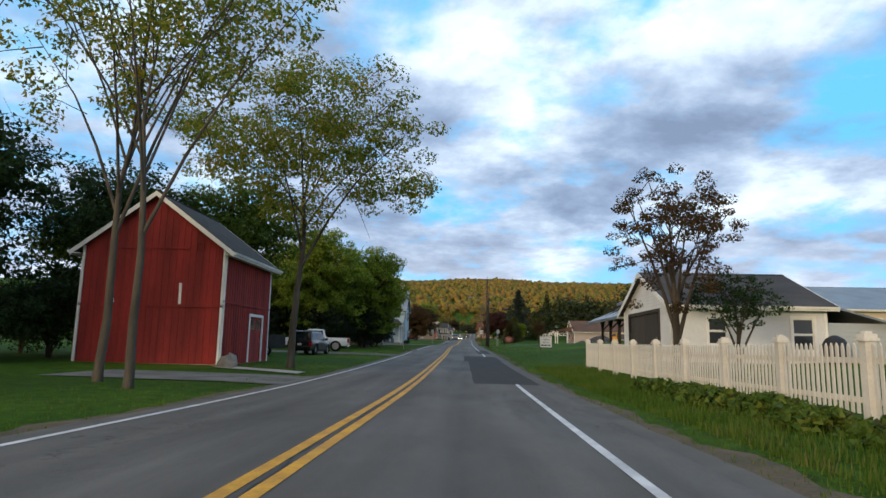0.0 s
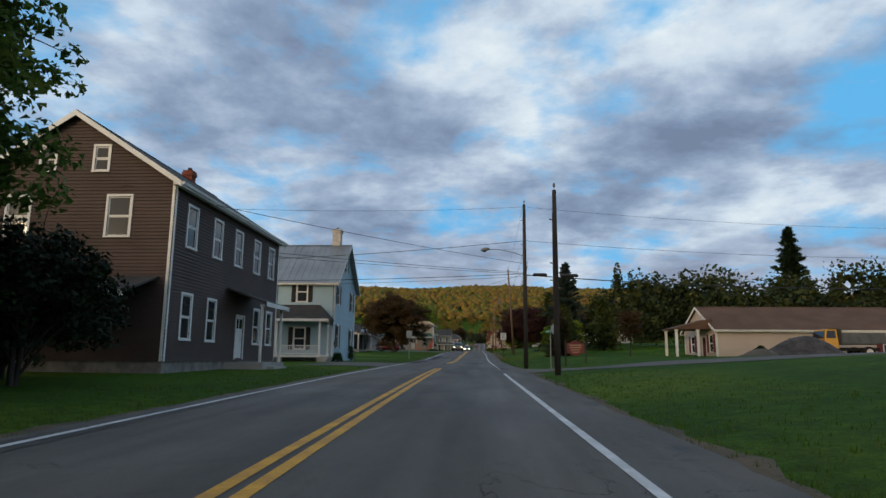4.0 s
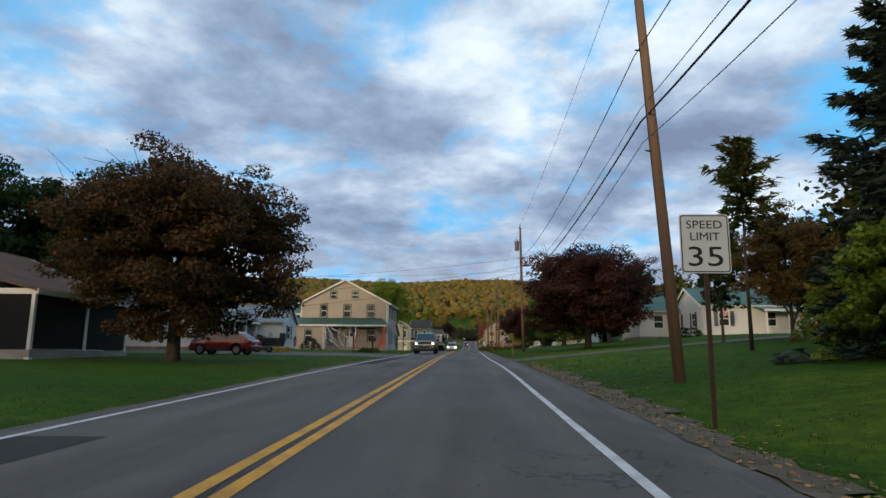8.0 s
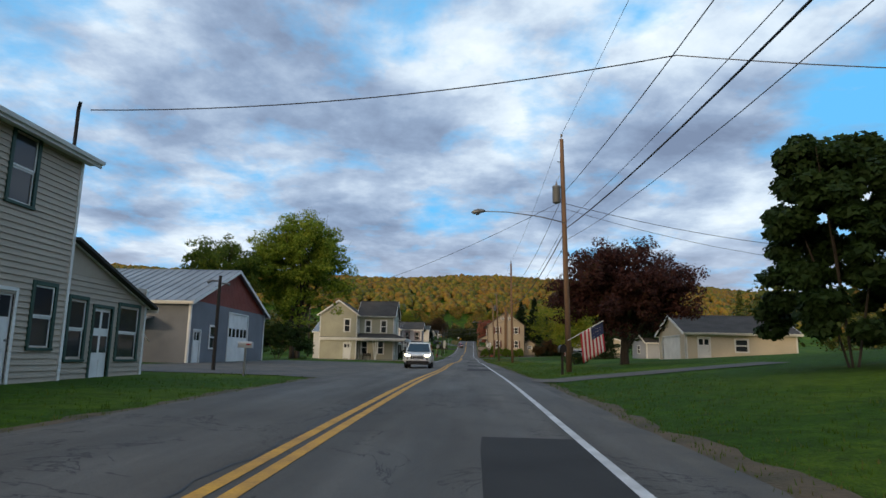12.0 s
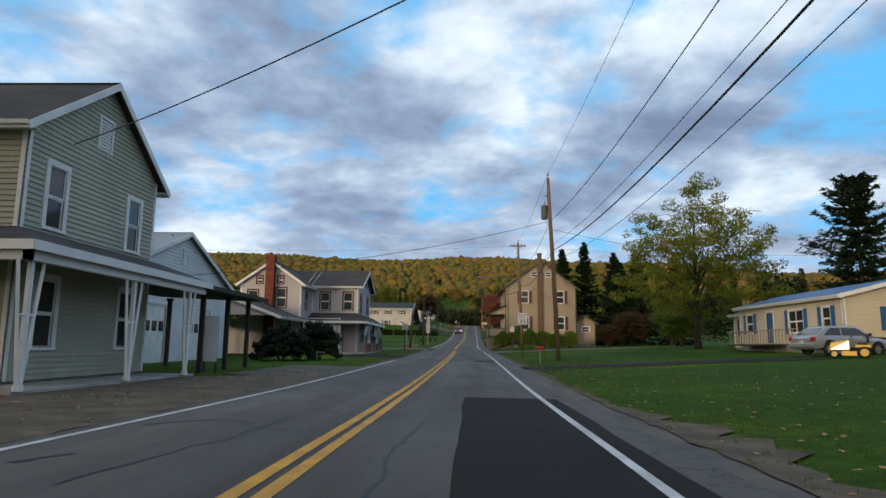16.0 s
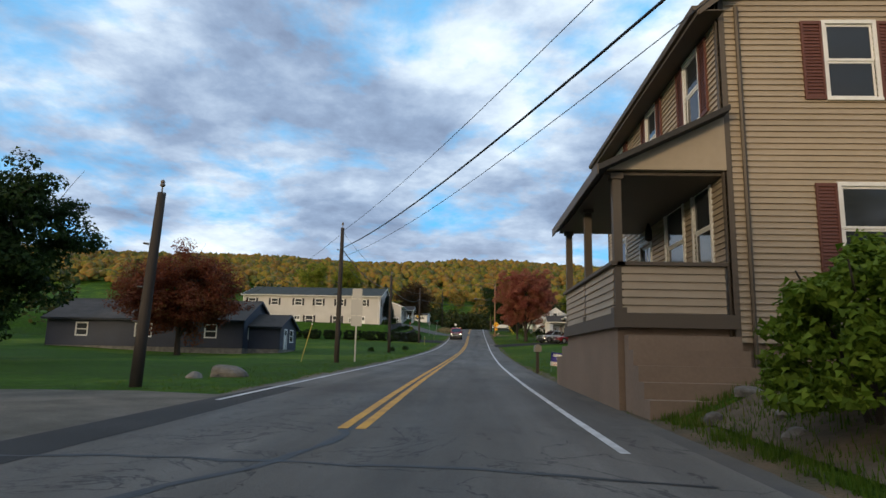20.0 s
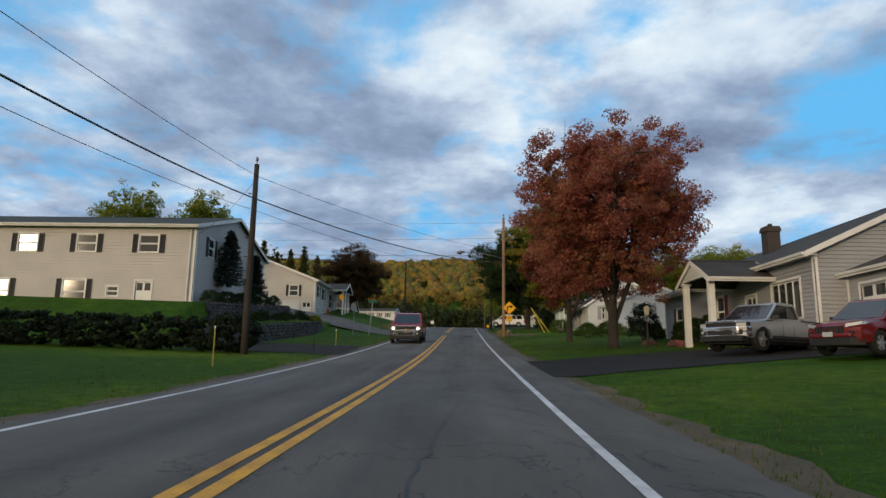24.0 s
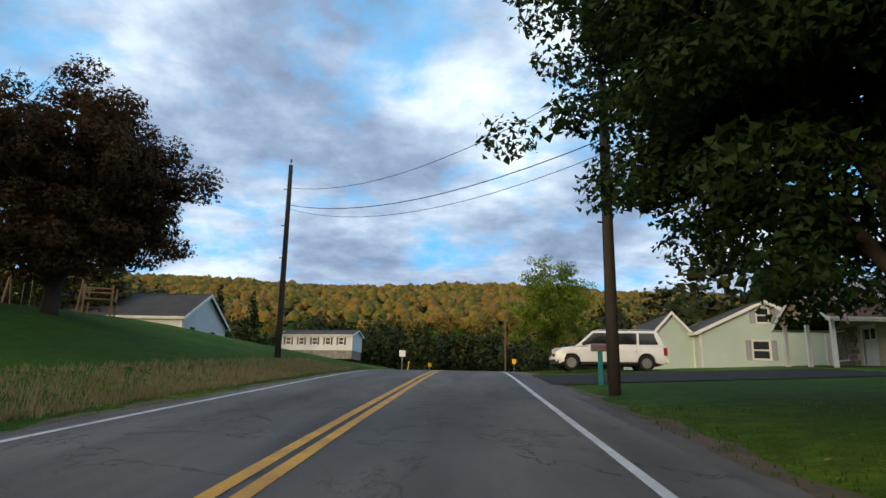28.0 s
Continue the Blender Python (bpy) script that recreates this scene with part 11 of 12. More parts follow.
def vehicle(name, label, m, kind, col, L=4.7, W=1.86, H=1.72, lit=False, rim=ALLOY, cladding=False, category="car"):
    """Car with its front towards +y. kind: suv, pickup or sedan."""
    t = thing(name, label, category, m)
    hw, r = W / 2, {"suv": 0.36, "pickup": 0.44, "sedan": 0.33}[kind]
    yf, yr = L / 2 - 0.92, -L / 2 + (1.15 if kind == "pickup" else 0.95)
    belt = {"suv": 0.60, "pickup": 0.62, "sedan": 0.64}[kind] * H
    hood = belt - 0.02
    zb = 0.46 if kind == "pickup" else 0.3
    ra = r + 0.07
    bottom = [(-L / 2 + 0.03, zb + 0.15), (-L / 2 + 0.1, zb)] + arch(yr, ra, zb) + arch(yf, ra, zb) + [(L / 2 - 0.1, zb), (L / 2, zb + 0.12)]
    if kind == "pickup":
        bed = -L / 2 + 1.95
        top = [(L / 2, hood - 0.18), (L / 2 - 0.12, hood - 0.06), (L / 2 - 1.2, hood + 0.02), (bed, belt), (-L / 2 + 0.02, belt), (-L / 2, belt - 0.05)]
    else:
        top = [(L / 2, hood - 0.25), (L / 2 - 0.12, hood - 0.12), (L / 2 - 0.6, hood - 0.04), (L / 2 - 1.15, hood + 0.02), (-L / 2 + 0.1, belt + 0.02), (-L / 2, belt - 0.12)]
    poly = bottom + top
    n = len(poly)
    mm = M()
    mm.add([(-hw, *p) for p in poly] + [(hw, *p) for p in poly], [tuple(range(n - 1, -1, -1)), tuple(range(n, 2 * n))] + [(i, (i + 1) % n, n + (i + 1) % n, n + i) for i in range(n)])
    body_shell(t, mm, col, L, hw, zb, belt, (yf, yr), ra, 0.09 if kind == "pickup" else 0.2, bed if kind == "pickup" else -L)
    # cabin
    if kind == "pickup":
        c0, c1, c2, c3 = bed + 0.03, bed + 0.22, L / 2 - 2.15, L / 2 - 1.25
    elif kind == "suv":
        c0, c1, c2, c3 = -L / 2 + 0.08, -L / 2 + 0.38, L / 2 - 1.95, L / 2 - 1.12
    else:
        c0, c1, c2, c3 = -L / 2 + 0.12, -L / 2 + 0.95, L / 2 - 2.0, L / 2 - 1.05
    b, a = hw - 0.05, hw - 0.20
    zt, zr = belt - 0.02, H
    mm = M()
    mm.add([(-b, c0, zt), (b, c0, zt), (b, c3, zt), (-b, c3, zt), (-a, c1, zr - 0.05), (a, c1, zr - 0.05), (a, c2, zr - 0.04), (-a, c2, zr - 0.04), (-a + 0.1, c1 + 0.18, zr), (a - 0.1, c1 + 0.18, zr), (a - 0.1, c2 - 0.18, zr), (-a + 0.1, c2 - 0.18, zr)],
           [(3, 2, 1, 0), (0, 1, 5, 4), (1, 2, 6, 5), (2, 3, 7, 6), (3, 0, 4, 7), (4, 5, 9, 8), (5, 6, 10, 9), (6, 7, 11, 10), (7, 4, 8, 11), (8, 9, 10, 11)])
    rounded(part("cabin", mm, col, t), 0.03, 2)

    def sk(x0, y0, z0, x1, y1, z1, f):
        return (x0 + (x1 - x0) * f, y0 + (y1 - y0) * f, z0 + (z1 - z0) * f)

    # glass: windscreen, rear window, side windows
    def quad(f0, f1, yb, yt, xin0, xin1, out, nm):
        zt_, zr_ = zt, zr - 0.05
        xb0, xb1 = b * xin0, a * xin0
        p = [(-(b + (a - b) * f0) * xin0, yb + (yt - yb) * f0, zt_ + (zr_ - zt_) * f0), ((b + (a - b) * f0) * xin0, yb + (yt - yb) * f0, zt_ + (zr_ - zt_) * f0), ((b + (a - b) * f1) * xin1, yb + (yt - yb) * f1, zt_ + (zr_ - zt_) * f1), (-(b + (a - b) * f1) * xin1, yb + (yt - yb) * f1, zt_ + (zr_ - zt_) * f1)]
        pane(t, nm, p, out, 0.014)

    quad(0.1, 0.94, c3, c2, 0.93, 0.9, (0, 1, 0.9), "windscreen")
    quad(0.14, 0.9, c0, c1, 0.86, 0.84, (0, -1, 0.5), "rear_window")
    cuts = {"suv": [0.05, 0.30, 0.62, 0.97], "sedan": [0.12, 0.45, 0.95], "pickup": [0.08, 0.40, 0.96]}[kind]
    for s in (-1, 1):
        for k in range(len(cuts) - 1):
            g0, g1 = cuts[k] + 0.015, cuts[k + 1] - 0.015
            pts = []
            for g, f in ((g0, 0.14), (g1, 0.14), (g1, 0.88), (g0, 0.88)):
                yb, yt = c0 + (c3 - c0) * g, c1 + (c2 - c1) * g
                pts.append((s * (b + (a - b) * f), yb + (yt - yb) * f, zt + (zr - 0.05 - zt) * f))
            pane(t, "side_window", pts if s > 0 else pts[::-1], (s, 0, 0.25), 0.012)
        # door seams, handles, mirror
        nd = 2
        for k in range(nd):
            yy = c0 + (c3 - c0) * (0.36 + 0.30 * k)
            part("door_handle", M().box(s * (hw - 0.045) - 0.025, s * (hw - 0.045) + 0.025, yy - 0.10, yy + 0.10, belt - 0.15, belt - 0.115), BLACK_PLASTIC if cladding else col, t)
            xs = sorted((s * (hw - 0.012), s * (hw + 0.003)))
            part("door_seam", M().box(xs[0], xs[1], yy - 0.17, yy - 0.16, 0.5, belt - 0.16), BLACK_PLASTIC, t)
        mx = M()
        mx.hexa([(s * (hw - 0.03), c3 - 0.42, belt + 0.03), (s * (hw + 0.17), c3 - 0.46, belt + 0.03), (s * (hw + 0.17), c3 - 0.38, belt + 0.03), (s * (hw - 0.03), c3 - 0.32, belt + 0.03)], [(s * (hw - 0.03), c3 - 0.42, belt + 0.16), (s * (hw + 0.16), c3 - 0.46, belt + 0.18), (s * (hw + 0.16), c3 - 0.38, belt + 0.18), (s * (hw - 0.03), c3 - 0.32, belt + 0.16)])
        part("side_mirror", mx, BLACK_PLASTIC, t)
        xs = sorted((s * (hw - 0.06), s * (hw + 0.012)))
        part("sill_moulding", M().box(xs[0], xs[1], yr + ra + 0.05, yf - ra - 0.05, zb, zb + 0.1), BLACK_PLASTIC, t)
        x0, x1 = sorted((s * (hw - 0.20), s * (hw - 0.015)))
        zt0, zt1 = (belt - 0.42, belt - 0.06) if kind != "sedan" else (belt - 0.25, belt - 0.05)
        part("tail_light", M().box(x0, x1, -L / 2 - 0.012, -L / 2 + 0.16, zt0, zt1), TAIL_RED, t)
    bm_ = CHROME if kind == "pickup" else (BLACK_PLASTIC if cladding else col)
    if kind == "pickup":
        pickup_face(t, L, hw, hood, lit)
    else:
        suv_face(t, L, hw, hood, lit, col)
    rounded(part("rear_bumper", M().box(-hw + 0.05, hw - 0.05, -L / 2 - 0.08, -L / 2 + 0.12, 0.38, 0.60), bm_, t), 0.04, 2)
    if kind == "pickup":
        for s in (-1, 1):
            part("running_board", M().box(s * hw - 0.09, s * hw + 0.03, yr + ra, yf - ra, 0.36, 0.41), BLACK_PLASTIC, t)
    part("number_plate", M().box(-0.15, 0.15, -L / 2 - 0.092, -L / 2 - 0.08, 0.43, 0.57) if kind == "pickup" else M().box(-0.15, 0.15, -L / 2 - 0.012, -L / 2 + 0.03, belt - 0.36, belt - 0.22), PLATE, t)
    if kind == "suv":
        for s in (-1, 1):
            q = M()
            q.tube([(s * (a - 0.03), c1 + 0.15, zr - 0.03), (s * (a - 0.03), c1 + 0.25, zr + 0.04), (s * (a - 0.03), c2 - 0.25, zr + 0.04), (s * (a - 0.03), c2 - 0.12, zr - 0.03)], 0.018, 6)
            part("roof_rail", q, ALLOY, t)
        part("rear_wiper", M().box(-0.02, 0.3, -L / 2 + 0.13, -L / 2 + 0.15, belt + 0.12, belt + 0.135), BLACK_PLASTIC, t)
    if kind == "pickup":
        well = M().box(-hw + 0.12, hw - 0.12, -L / 2 + 0.1, bed - 0.06, belt + 0.001, belt + 0.008)
        part("bed_cover", well, BLACK_PLASTIC, t)
        for s in (-1, 1):
            x0, x1 = sorted((s * (hw - 0.14), s * (hw - 0.04)))
            part("bed_rail", M().box(x0, x1, -L / 2 + 0.05, bed - 0.03, belt, belt + 0.035), BLACK_PLASTIC, t)
        part("tailgate", M().box(-hw + 0.22, hw - 0.22, -L / 2 - 0.018, -L / 2 + 0.02, 0.66, belt - 0.02), col, t)
        part("tailgate_handle", M().box(-0.12, 0.12, -L / 2 - 0.03, -L / 2 - 0.018, belt - 0.16, belt - 0.10), BLACK_PLASTIC, t)
    for s in (-1, 1):
        wheel(t, s * (hw - 0.12), yf, r, 0.23, rim)
        wheel(t, s * (hw - 0.12), yr, r, 0.23, rim)
    part("underbody", M().box(-hw + 0.2, hw - 0.2, -L / 2 + 0.25, L / 2 - 0.25, 0.26, 0.95), BLACK_PLASTIC, t)
    return t


def on_road(u, y, yaw):
    """Stands on the road, following its slope; for cars that come the other way (yaw 180)."""
    v = G(u, y, 0.018 - CROWN * u * u)
    slope = math.degrees(math.atan2(rz(y + 2) - rz(y - 2), 4.0))
    return pose(v.x, v.y, v.z, -slope, 0, yaw)


BLACK_CAR, WHITE_CAR, RED_CAR = paint("black_car_paint", (0.008, 0.008, 0.01)), paint("white_car_paint", (0.72, 0.72, 0.71), 0.0), paint("red_car_paint", (0.16, 0.008, 0.012))
RED_TRUCK = paint("bright_red_car_paint", (0.38, 0.010, 0.030), 0.3, 0.22)
SILVER_CAR, PEWTER = paint("silver_car_paint", (0.38, 0.40, 0.42), 0.6), paint("pewter_car_paint", (0.16, 0.155, 0.15), 0.6)
vehicle("suv_car", "black compact sport utility car parked on the grass", place(-9.75, 46.9, -7, 0.0), "suv", BLACK_CAR, 4.35, 1.82, 1.68)
vehicle("pickup_truck", "white pickup truck parked beside the trees", place(-11.3, 55.4, 98, 0.0), "pickup", WHITE_CAR, 5.7, 1.98, 1.86, category="pickup truck")
vehicle("hatchback_car", "dark red hatchback parked in the side drive", place(-14.2, 185.6, 84), "sedan", RED_CAR, 4.4, 1.75, 1.5)
vehicle("pickup_truck", "silver and dark pickup truck parked in the drive", place(13.1, 470.6, 122), "pickup", SILVER_CAR, 5.4, 1.96, 1.8, category="pickup truck")
vehicle("suv_car", "dark red sport utility car parked in the drive", place(14.7, 466.4, 112), "suv", RED_CAR, 4.7, 1.86, 1.75)
vehicle("suv_car", "large white sport utility car across the driveway", place(8.2, 545.0, 86), "suv", WHITE_CAR, 5.35, 2.05, 1.9)
vehicle("estate_car", "silver car parked behind the ramp of the low house", place(20.9, 336.2, -80), "sedan", SILVER_CAR, 4.6, 1.8, 1.5)
vehicle("pickup_truck", "pewter pickup truck in the opposite lane with lit headlights", on_road(-1.95, 203.0, 180), "pickup", PEWTER, 5.6, 1.98, 1.9, True, category="pickup truck")
vehicle("suv_car", "white sport utility car in the opposite lane, headlights lit", on_road(-1.8, 268.5, 180), "suv", WHITE_CAR, 4.5, 1.86, 1.76, True)
vehicle("pickup_truck", "dark red pickup truck in the opposite lane with lit headlights", on_road(-2.05, 490.4, 180), "pickup", RED_TRUCK, 6.1, 2.08, 1.96, True, category="pickup truck")

# ---- trailer, dump truck, boat, mower ----
RUST = mat("rusty_black_steel", (0.03, 0.026, 0.024), 0.7, 0.4, var=0.3, scale=20, fine=20, bump=0.2)
t = thing("utility_trailer", "black open utility trailer parked beside the barn", "trailer", place(-12.2, 41.8, 70))
part("deck", M().box(-0.9, 0.9, -1.7, 1.7, 0.48, 0.56), RUST, t)
for s in (-1, 1):
    x0, x1 = sorted((s * 0.9, s * 0.86))
    part("rail", M().box(x0, x1, -1.7, 1.7, 0.88, 0.94), RUST, t)
    for yy in (-1.66, -0.55, 0.55, 1.62):
        part("stake", M().box(x0, x1, yy, yy + 0.05, 0.56, 0.88), RUST, t)
    wheel(t, s * 1.02, -0.2, 0.31, 0.2, ALLOY)
    mg = M()
    mg.add([(s * 0.92, -0.6, 0.5), (s * 1.13, -0.6, 0.5), (s * 1.13, -0.45, 0.69), (s * 0.92, -0.45, 0.69), (s * 0.92, 0.05, 0.69), (s * 1.13, 0.05, 0.69), (s * 1.13, 0.2, 0.5), (s * 0.92, 0.2, 0.5)], [(0, 1, 2, 3), (3, 2, 5, 4), (4, 5, 6, 7)])
    part("mudguard", mg, RUST, t)
part("tailgate", M().box(-0.86, 0.86, -1.74, -1.70, 0.56, 1.35), RUST, t)
mt = M()
mt.tube([(-0.8, 1.7, 0.5), (0, 3.0, 0.48)], 0.04, 6), mt.tube([(0.8, 1.7, 0.5), (0, 3.0, 0.48)], 0.04, 6), mt.tube([(0, 2.7, 0.5), (0, 2.7, -0.02)], 0.03, 6)
part("drawbar", mt, RUST, t)

t = thing("dump_truck", "old dump truck with yellow cab and grey bed", "dump truck", place(30.6, 120.6, 92))
TRUCK_YELLOW = paint("truck_yellow", (0.62, 0.30, 0.01), 0.0, 0.45)
BED_GREY = mat("dump_bed_grey", (0.13, 0.135, 0.14), 0.7, 0.3, var=0.25, scale=14, fine=12, bump=0.2)
rounded(part("hood", M().hexa([(-0.75, 1.7, 0.75), (0.75, 1.7, 0.75), (0.62, 2.75, 0.75), (-0.62, 2.75, 0.75)], [(-0.7, 1.7, 1.5), (0.7, 1.7, 1.5), (0.58, 2.72, 1.35), (-0.58, 2.72, 1.35)]), TRUCK_YELLOW, t), 0.05)
cab_ = rounded(part("cab", M().hexa([(-0.95, 0.6, 0.75), (0.95, 0.6, 0.75), (0.95, 1.75, 0.75), (-0.95, 1.75, 0.75)], [(-0.85, 0.65, 2.25), (0.85, 0.65, 2.25), (0.85, 1.5, 2.25), (-0.85, 1.5, 2.25)]), TRUCK_YELLOW, t), 0.05)
pane(t, "windscreen", [(-0.8, 1.68, 1.55), (0.8, 1.68, 1.55), (0.76, 1.54, 2.12), (-0.76, 1.54, 2.12)], (0, 1, 0.2), 0.02)
for s in (-1, 1):
    p = [(s * 0.9, 0.8, 1.55), (s * 0.9, 1.55, 1.55), (s * 0.86, 1.42, 2.12), (s * 0.86, 0.8, 2.12)]
    pane(t, "side_window", p, (s, 0, 0.1), 0.02)
    xs = sorted((s * 0.72, s * 1.08))
    rounded(part("fender", M().box(xs[0], xs[1], 1.55, 2.6, 0.92, 1.05), TRUCK_YELLOW, t), 0.05)
    wheel(t, s * 0.92, 2.1, 0.46, 0.26, WHITE)
    wheel(t, s * 0.92, -1.6, 0.46, 0.4, WHITE)
    xs = sorted((s * 1.1, s * 1.04))
    part("bed_side", M().box(xs[0], xs[1], -2.9, 0.45, 1.15, 1.95), BED_GREY, t)
    for yy in (-2.6, -1.8, -1.0, -0.2):
        xs = sorted((s * 1.1, s * 1.14))
        part("bed_rib", M().box(xs[0], xs[1], yy, yy + 0.1, 1.15, 1.95), BED_GREY, t)
part("bed_floor", M().box(-1.04, 1.04, -2.9, 0.45, 1.10, 1.18), BED_GREY, t)
part("bed_front", M().box(-1.04, 1.04, 0.4, 0.46, 1.18, 2.25), BED_GREY, t)
part("cab_shield", M().box(-0.95, 0.95, 0.46, 1.25, 2.28, 2.34), BED_GREY, t)
part("tailgate", M().box(-1.04, 1.04, -2.95, -2.88, 1.18, 1.95), BED_GREY, t)
part("chassis", M().box(-0.45, 0.45, -2.8, 2.6, 0.6, 0.85), RUST, t)
part("front_bumper", M().box(-0.95, 0.95, 2.75, 2.85, 0.55, 0.75), RUST, t)


def heap(name, label, u, y, ru, ry, H, material, seed, cat):
    rs = random.Random(seed)
    t_ = thing(name, label, cat, place(u, y))
    vs, fs, n, k = [], [], 26, 8
    for j in range(k + 1):
        f = j / k
        for i in range(n):
            a = 2 * math.pi * i / n
            q = (1 - f) * (1 + 0.12 * math.sin(3 * a + seed) + rs.uniform(-0.04, 0.04))
            vs.append((ru * q * math.cos(a), ry * q * math.sin(a), H * (math.sin(f * math.pi / 2) ** 1.3) - 0.06 + rs.uniform(-0.03, 0.03)))
    for j in range(k):
        for i in range(n):
            fs.append((j * n + i, j * n + (i + 1) % n, (j + 1) * n + (i + 1) % n, (j + 1) * n + i))
    fs.append(tuple(k * n + i for i in range(n)))
    part("mound", M().add(vs, fs), material, t_, smooth_shade=True)


heap("stone_pile", "dark grey heap of crushed stone on the parking area", 27.0, 118.6, 3.4, 2.2, 1.6, mat("crushed_stone", (0.075, 0.07, 0.07), 0.95, var=0.35, scale=20, fine=9, bump=1.0), 5, "stone pile")
heap("stone_pile", "pale low heap of gravel on the parking area", 23.6, 118.2, 1.8, 1.2, 0.6, GRAVEL, 6, "stone pile")

t = thing("fishing_boat", "dark open fishing boat on a trailer in the drive", "boat", place(-15.6, 195.4, 80))
HULL = paint("dark_hull", (0.02, 0.022, 0.03), 0.2, 0.35)
vs, fs, ns = [], [], 9
for i in range(ns):
    f = i / (ns - 1)
    y = -2.4 + 5.0 * f
    w = 0.95 * (1 - max(0, (f - 0.45) / 0.55) ** 2.2)
    zk = 0.55 + 0.35 * max(0, (f - 0.55) / 0.45) ** 2
    zg = 1.15 + 0.12 * f
    vs += [(-w, y, zg), (-w * 0.85, y, zk + 0.16), (0, y, zk), (w * 0.85, y, zk + 0.16), (w, y, zg)]
    if i:
        k = 5 * i
        fs += [(k - 5 + j, k - 4 + j, k + 1 + j, k + j) for j in range(4)]
fs.append((0, 1, 2, 3, 4))
hull_ = part("hull", M().add(vs, fs), HULL, t)
so = hull_.modifiers.new("thickness", "SOLIDIFY")
so.thickness = 0.04
part("deck", M().box(-0.8, 0.8, -2.3, 0.6, 0.92, 0.96), mat("boat_deck", (0.30, 0.29, 0.27), 0.8), t)
for yy in (-1.3, 0.1):
    mm = M()
    mm.box(-0.25, 0.25, yy - 0.22, yy + 0.22, 1.18, 1.28), mm.box(-0.25, 0.25, yy - 0.26, yy - 0.18, 1.28, 1.62), mm.box(-0.05, 0.05, yy - 0.05, yy + 0.05, 0.96, 1.18)
    rounded(part("seat", mm, mat("boat_vinyl", (0.35, 0.34, 0.33), 0.6), t), 0.04)
mm = M()
mm.box(-0.18, 0.18, -2.75, -2.35, 1.0, 1.55), mm.box(-0.08, 0.08, -2.68, -2.5, 0.45, 1.0)
rounded(part("outboard_motor", mm, BLACK_PLASTIC, t, "black outboard motor"), 0.06)
mm = M()
mm.box(-0.55, -0.48, -2.2, 1.6, 0.44, 0.52), mm.box(0.48, 0.55, -2.2, 1.6, 0.44, 0.52), mm.box(-0.9, 0.9, -0.95, -0.85, 0.36, 0.44), mm.tube([(-0.5, 1.6, 0.48), (0, 3.4, 0.46)], 0.04, 6), mm.tube([(0.5, 1.6, 0.48), (0, 3.4, 0.46)], 0.04, 6), mm.tube([(0, 3.2, 0.46), (0, 3.2, -0.02)], 0.03, 6)
part("trailer_frame", mm, STEEL, t)
for s in (-1, 1):
    wheel(t, s * 1.0, -0.9, 0.3, 0.18, WHITE)

t = thing("riding_mower", "yellow riding lawn mower beside the ramp", "lawn mower", place(19.6, 333.0, 60))
MOW = paint("mower_yellow", (0.65, 0.38, 0.01), 0.0, 0.4)
rounded(part("hood", M().hexa([(-0.28, 0.1, 0.35), (0.28, 0.1, 0.35), (0.25, 0.95, 0.35), (-0.25, 0.95, 0.35)], [(-0.26, 0.1, 0.85), (0.26, 0.1, 0.85), (0.2, 0.88, 0.72), (-0.2, 0.88, 0.72)]), MOW, t), 0.05)
rounded(part("rear_fender", M().box(-0.5, 0.5, -0.75, -0.1, 0.48, 0.62), MOW, t), 0.05)
mm = M()
mm.box(-0.22, 0.22, -0.6, -0.18, 0.62, 0.74), mm.box(-0.22, 0.22, -0.68, -0.58, 0.70, 1.1)
rounded(part("seat", mm, BLACK_PLASTIC, t), 0.04)
mm = M()
mm.tube([(0, 0.15, 0.8), (0, 0.02, 1.0)], 0.02, 6), mm.tube([(0.16 * math.cos(a / 6 * math.pi), 0.0 + 0.06 * math.sin(a / 6 * math.pi), 1.0 + 0.13 * math.sin(a / 6 * math.pi)) for a in range(13)], 0.014, 5)
part("steering_wheel", mm, BLACK_PLASTIC, t)
part("mower_deck", M().box(-0.6, 0.6, -0.15, 0.45, 0.12, 0.32), MOW, t)
for s in (-1, 1):
    wheel(t, s * 0.42, -0.45, 0.27, 0.2, MOW)
    wheel(t, s * 0.36, 0.75, 0.19, 0.14, MOW)

# ---- stone terraces by the apartment house ----
WALLSTONE = mat("terrace_stone", (0.085, 0.08, 0.078), 0.95, var=0.35, scale=14, fine=10, bump=0.7, obj_rand=0.35)


def stone_mesh(name, l, h, d, seed, material):
    rs = random.Random(seed)
    vs = []
    for z in (0, h):
        for x, y in ((0, 0), (d, 0), (d, l), (0, l)):
            vs.append((x + rs.uniform(-0.03, 0.03), y + rs.uniform(-0.02, 0.02), z + rs.uniform(-0.015, 0.015)))
    # a swell on the face that is seen
    vs.append((d + 0.045, l * rs.uniform(0.35, 0.65), h * rs.uniform(0.4, 0.6)))
    fs = [(3, 2, 1, 0), (4, 5, 6, 7), (0, 1, 5, 4), (2, 3, 7, 6), (3, 0, 4, 7), (1, 2, 8), (2, 6, 8), (6, 5, 8), (5, 1, 8)]
    return mesh_of(name, vs, fs, material)


STONES = [stone_mesh("stone", l, 0.19, 0.32, 40 + i, WALLSTONE) for i, l in enumerate((0.42, 0.55, 0.7, 0.85, 1.05))]
LENS_ = (0.42, 0.55, 0.7, 0.85, 1.05)


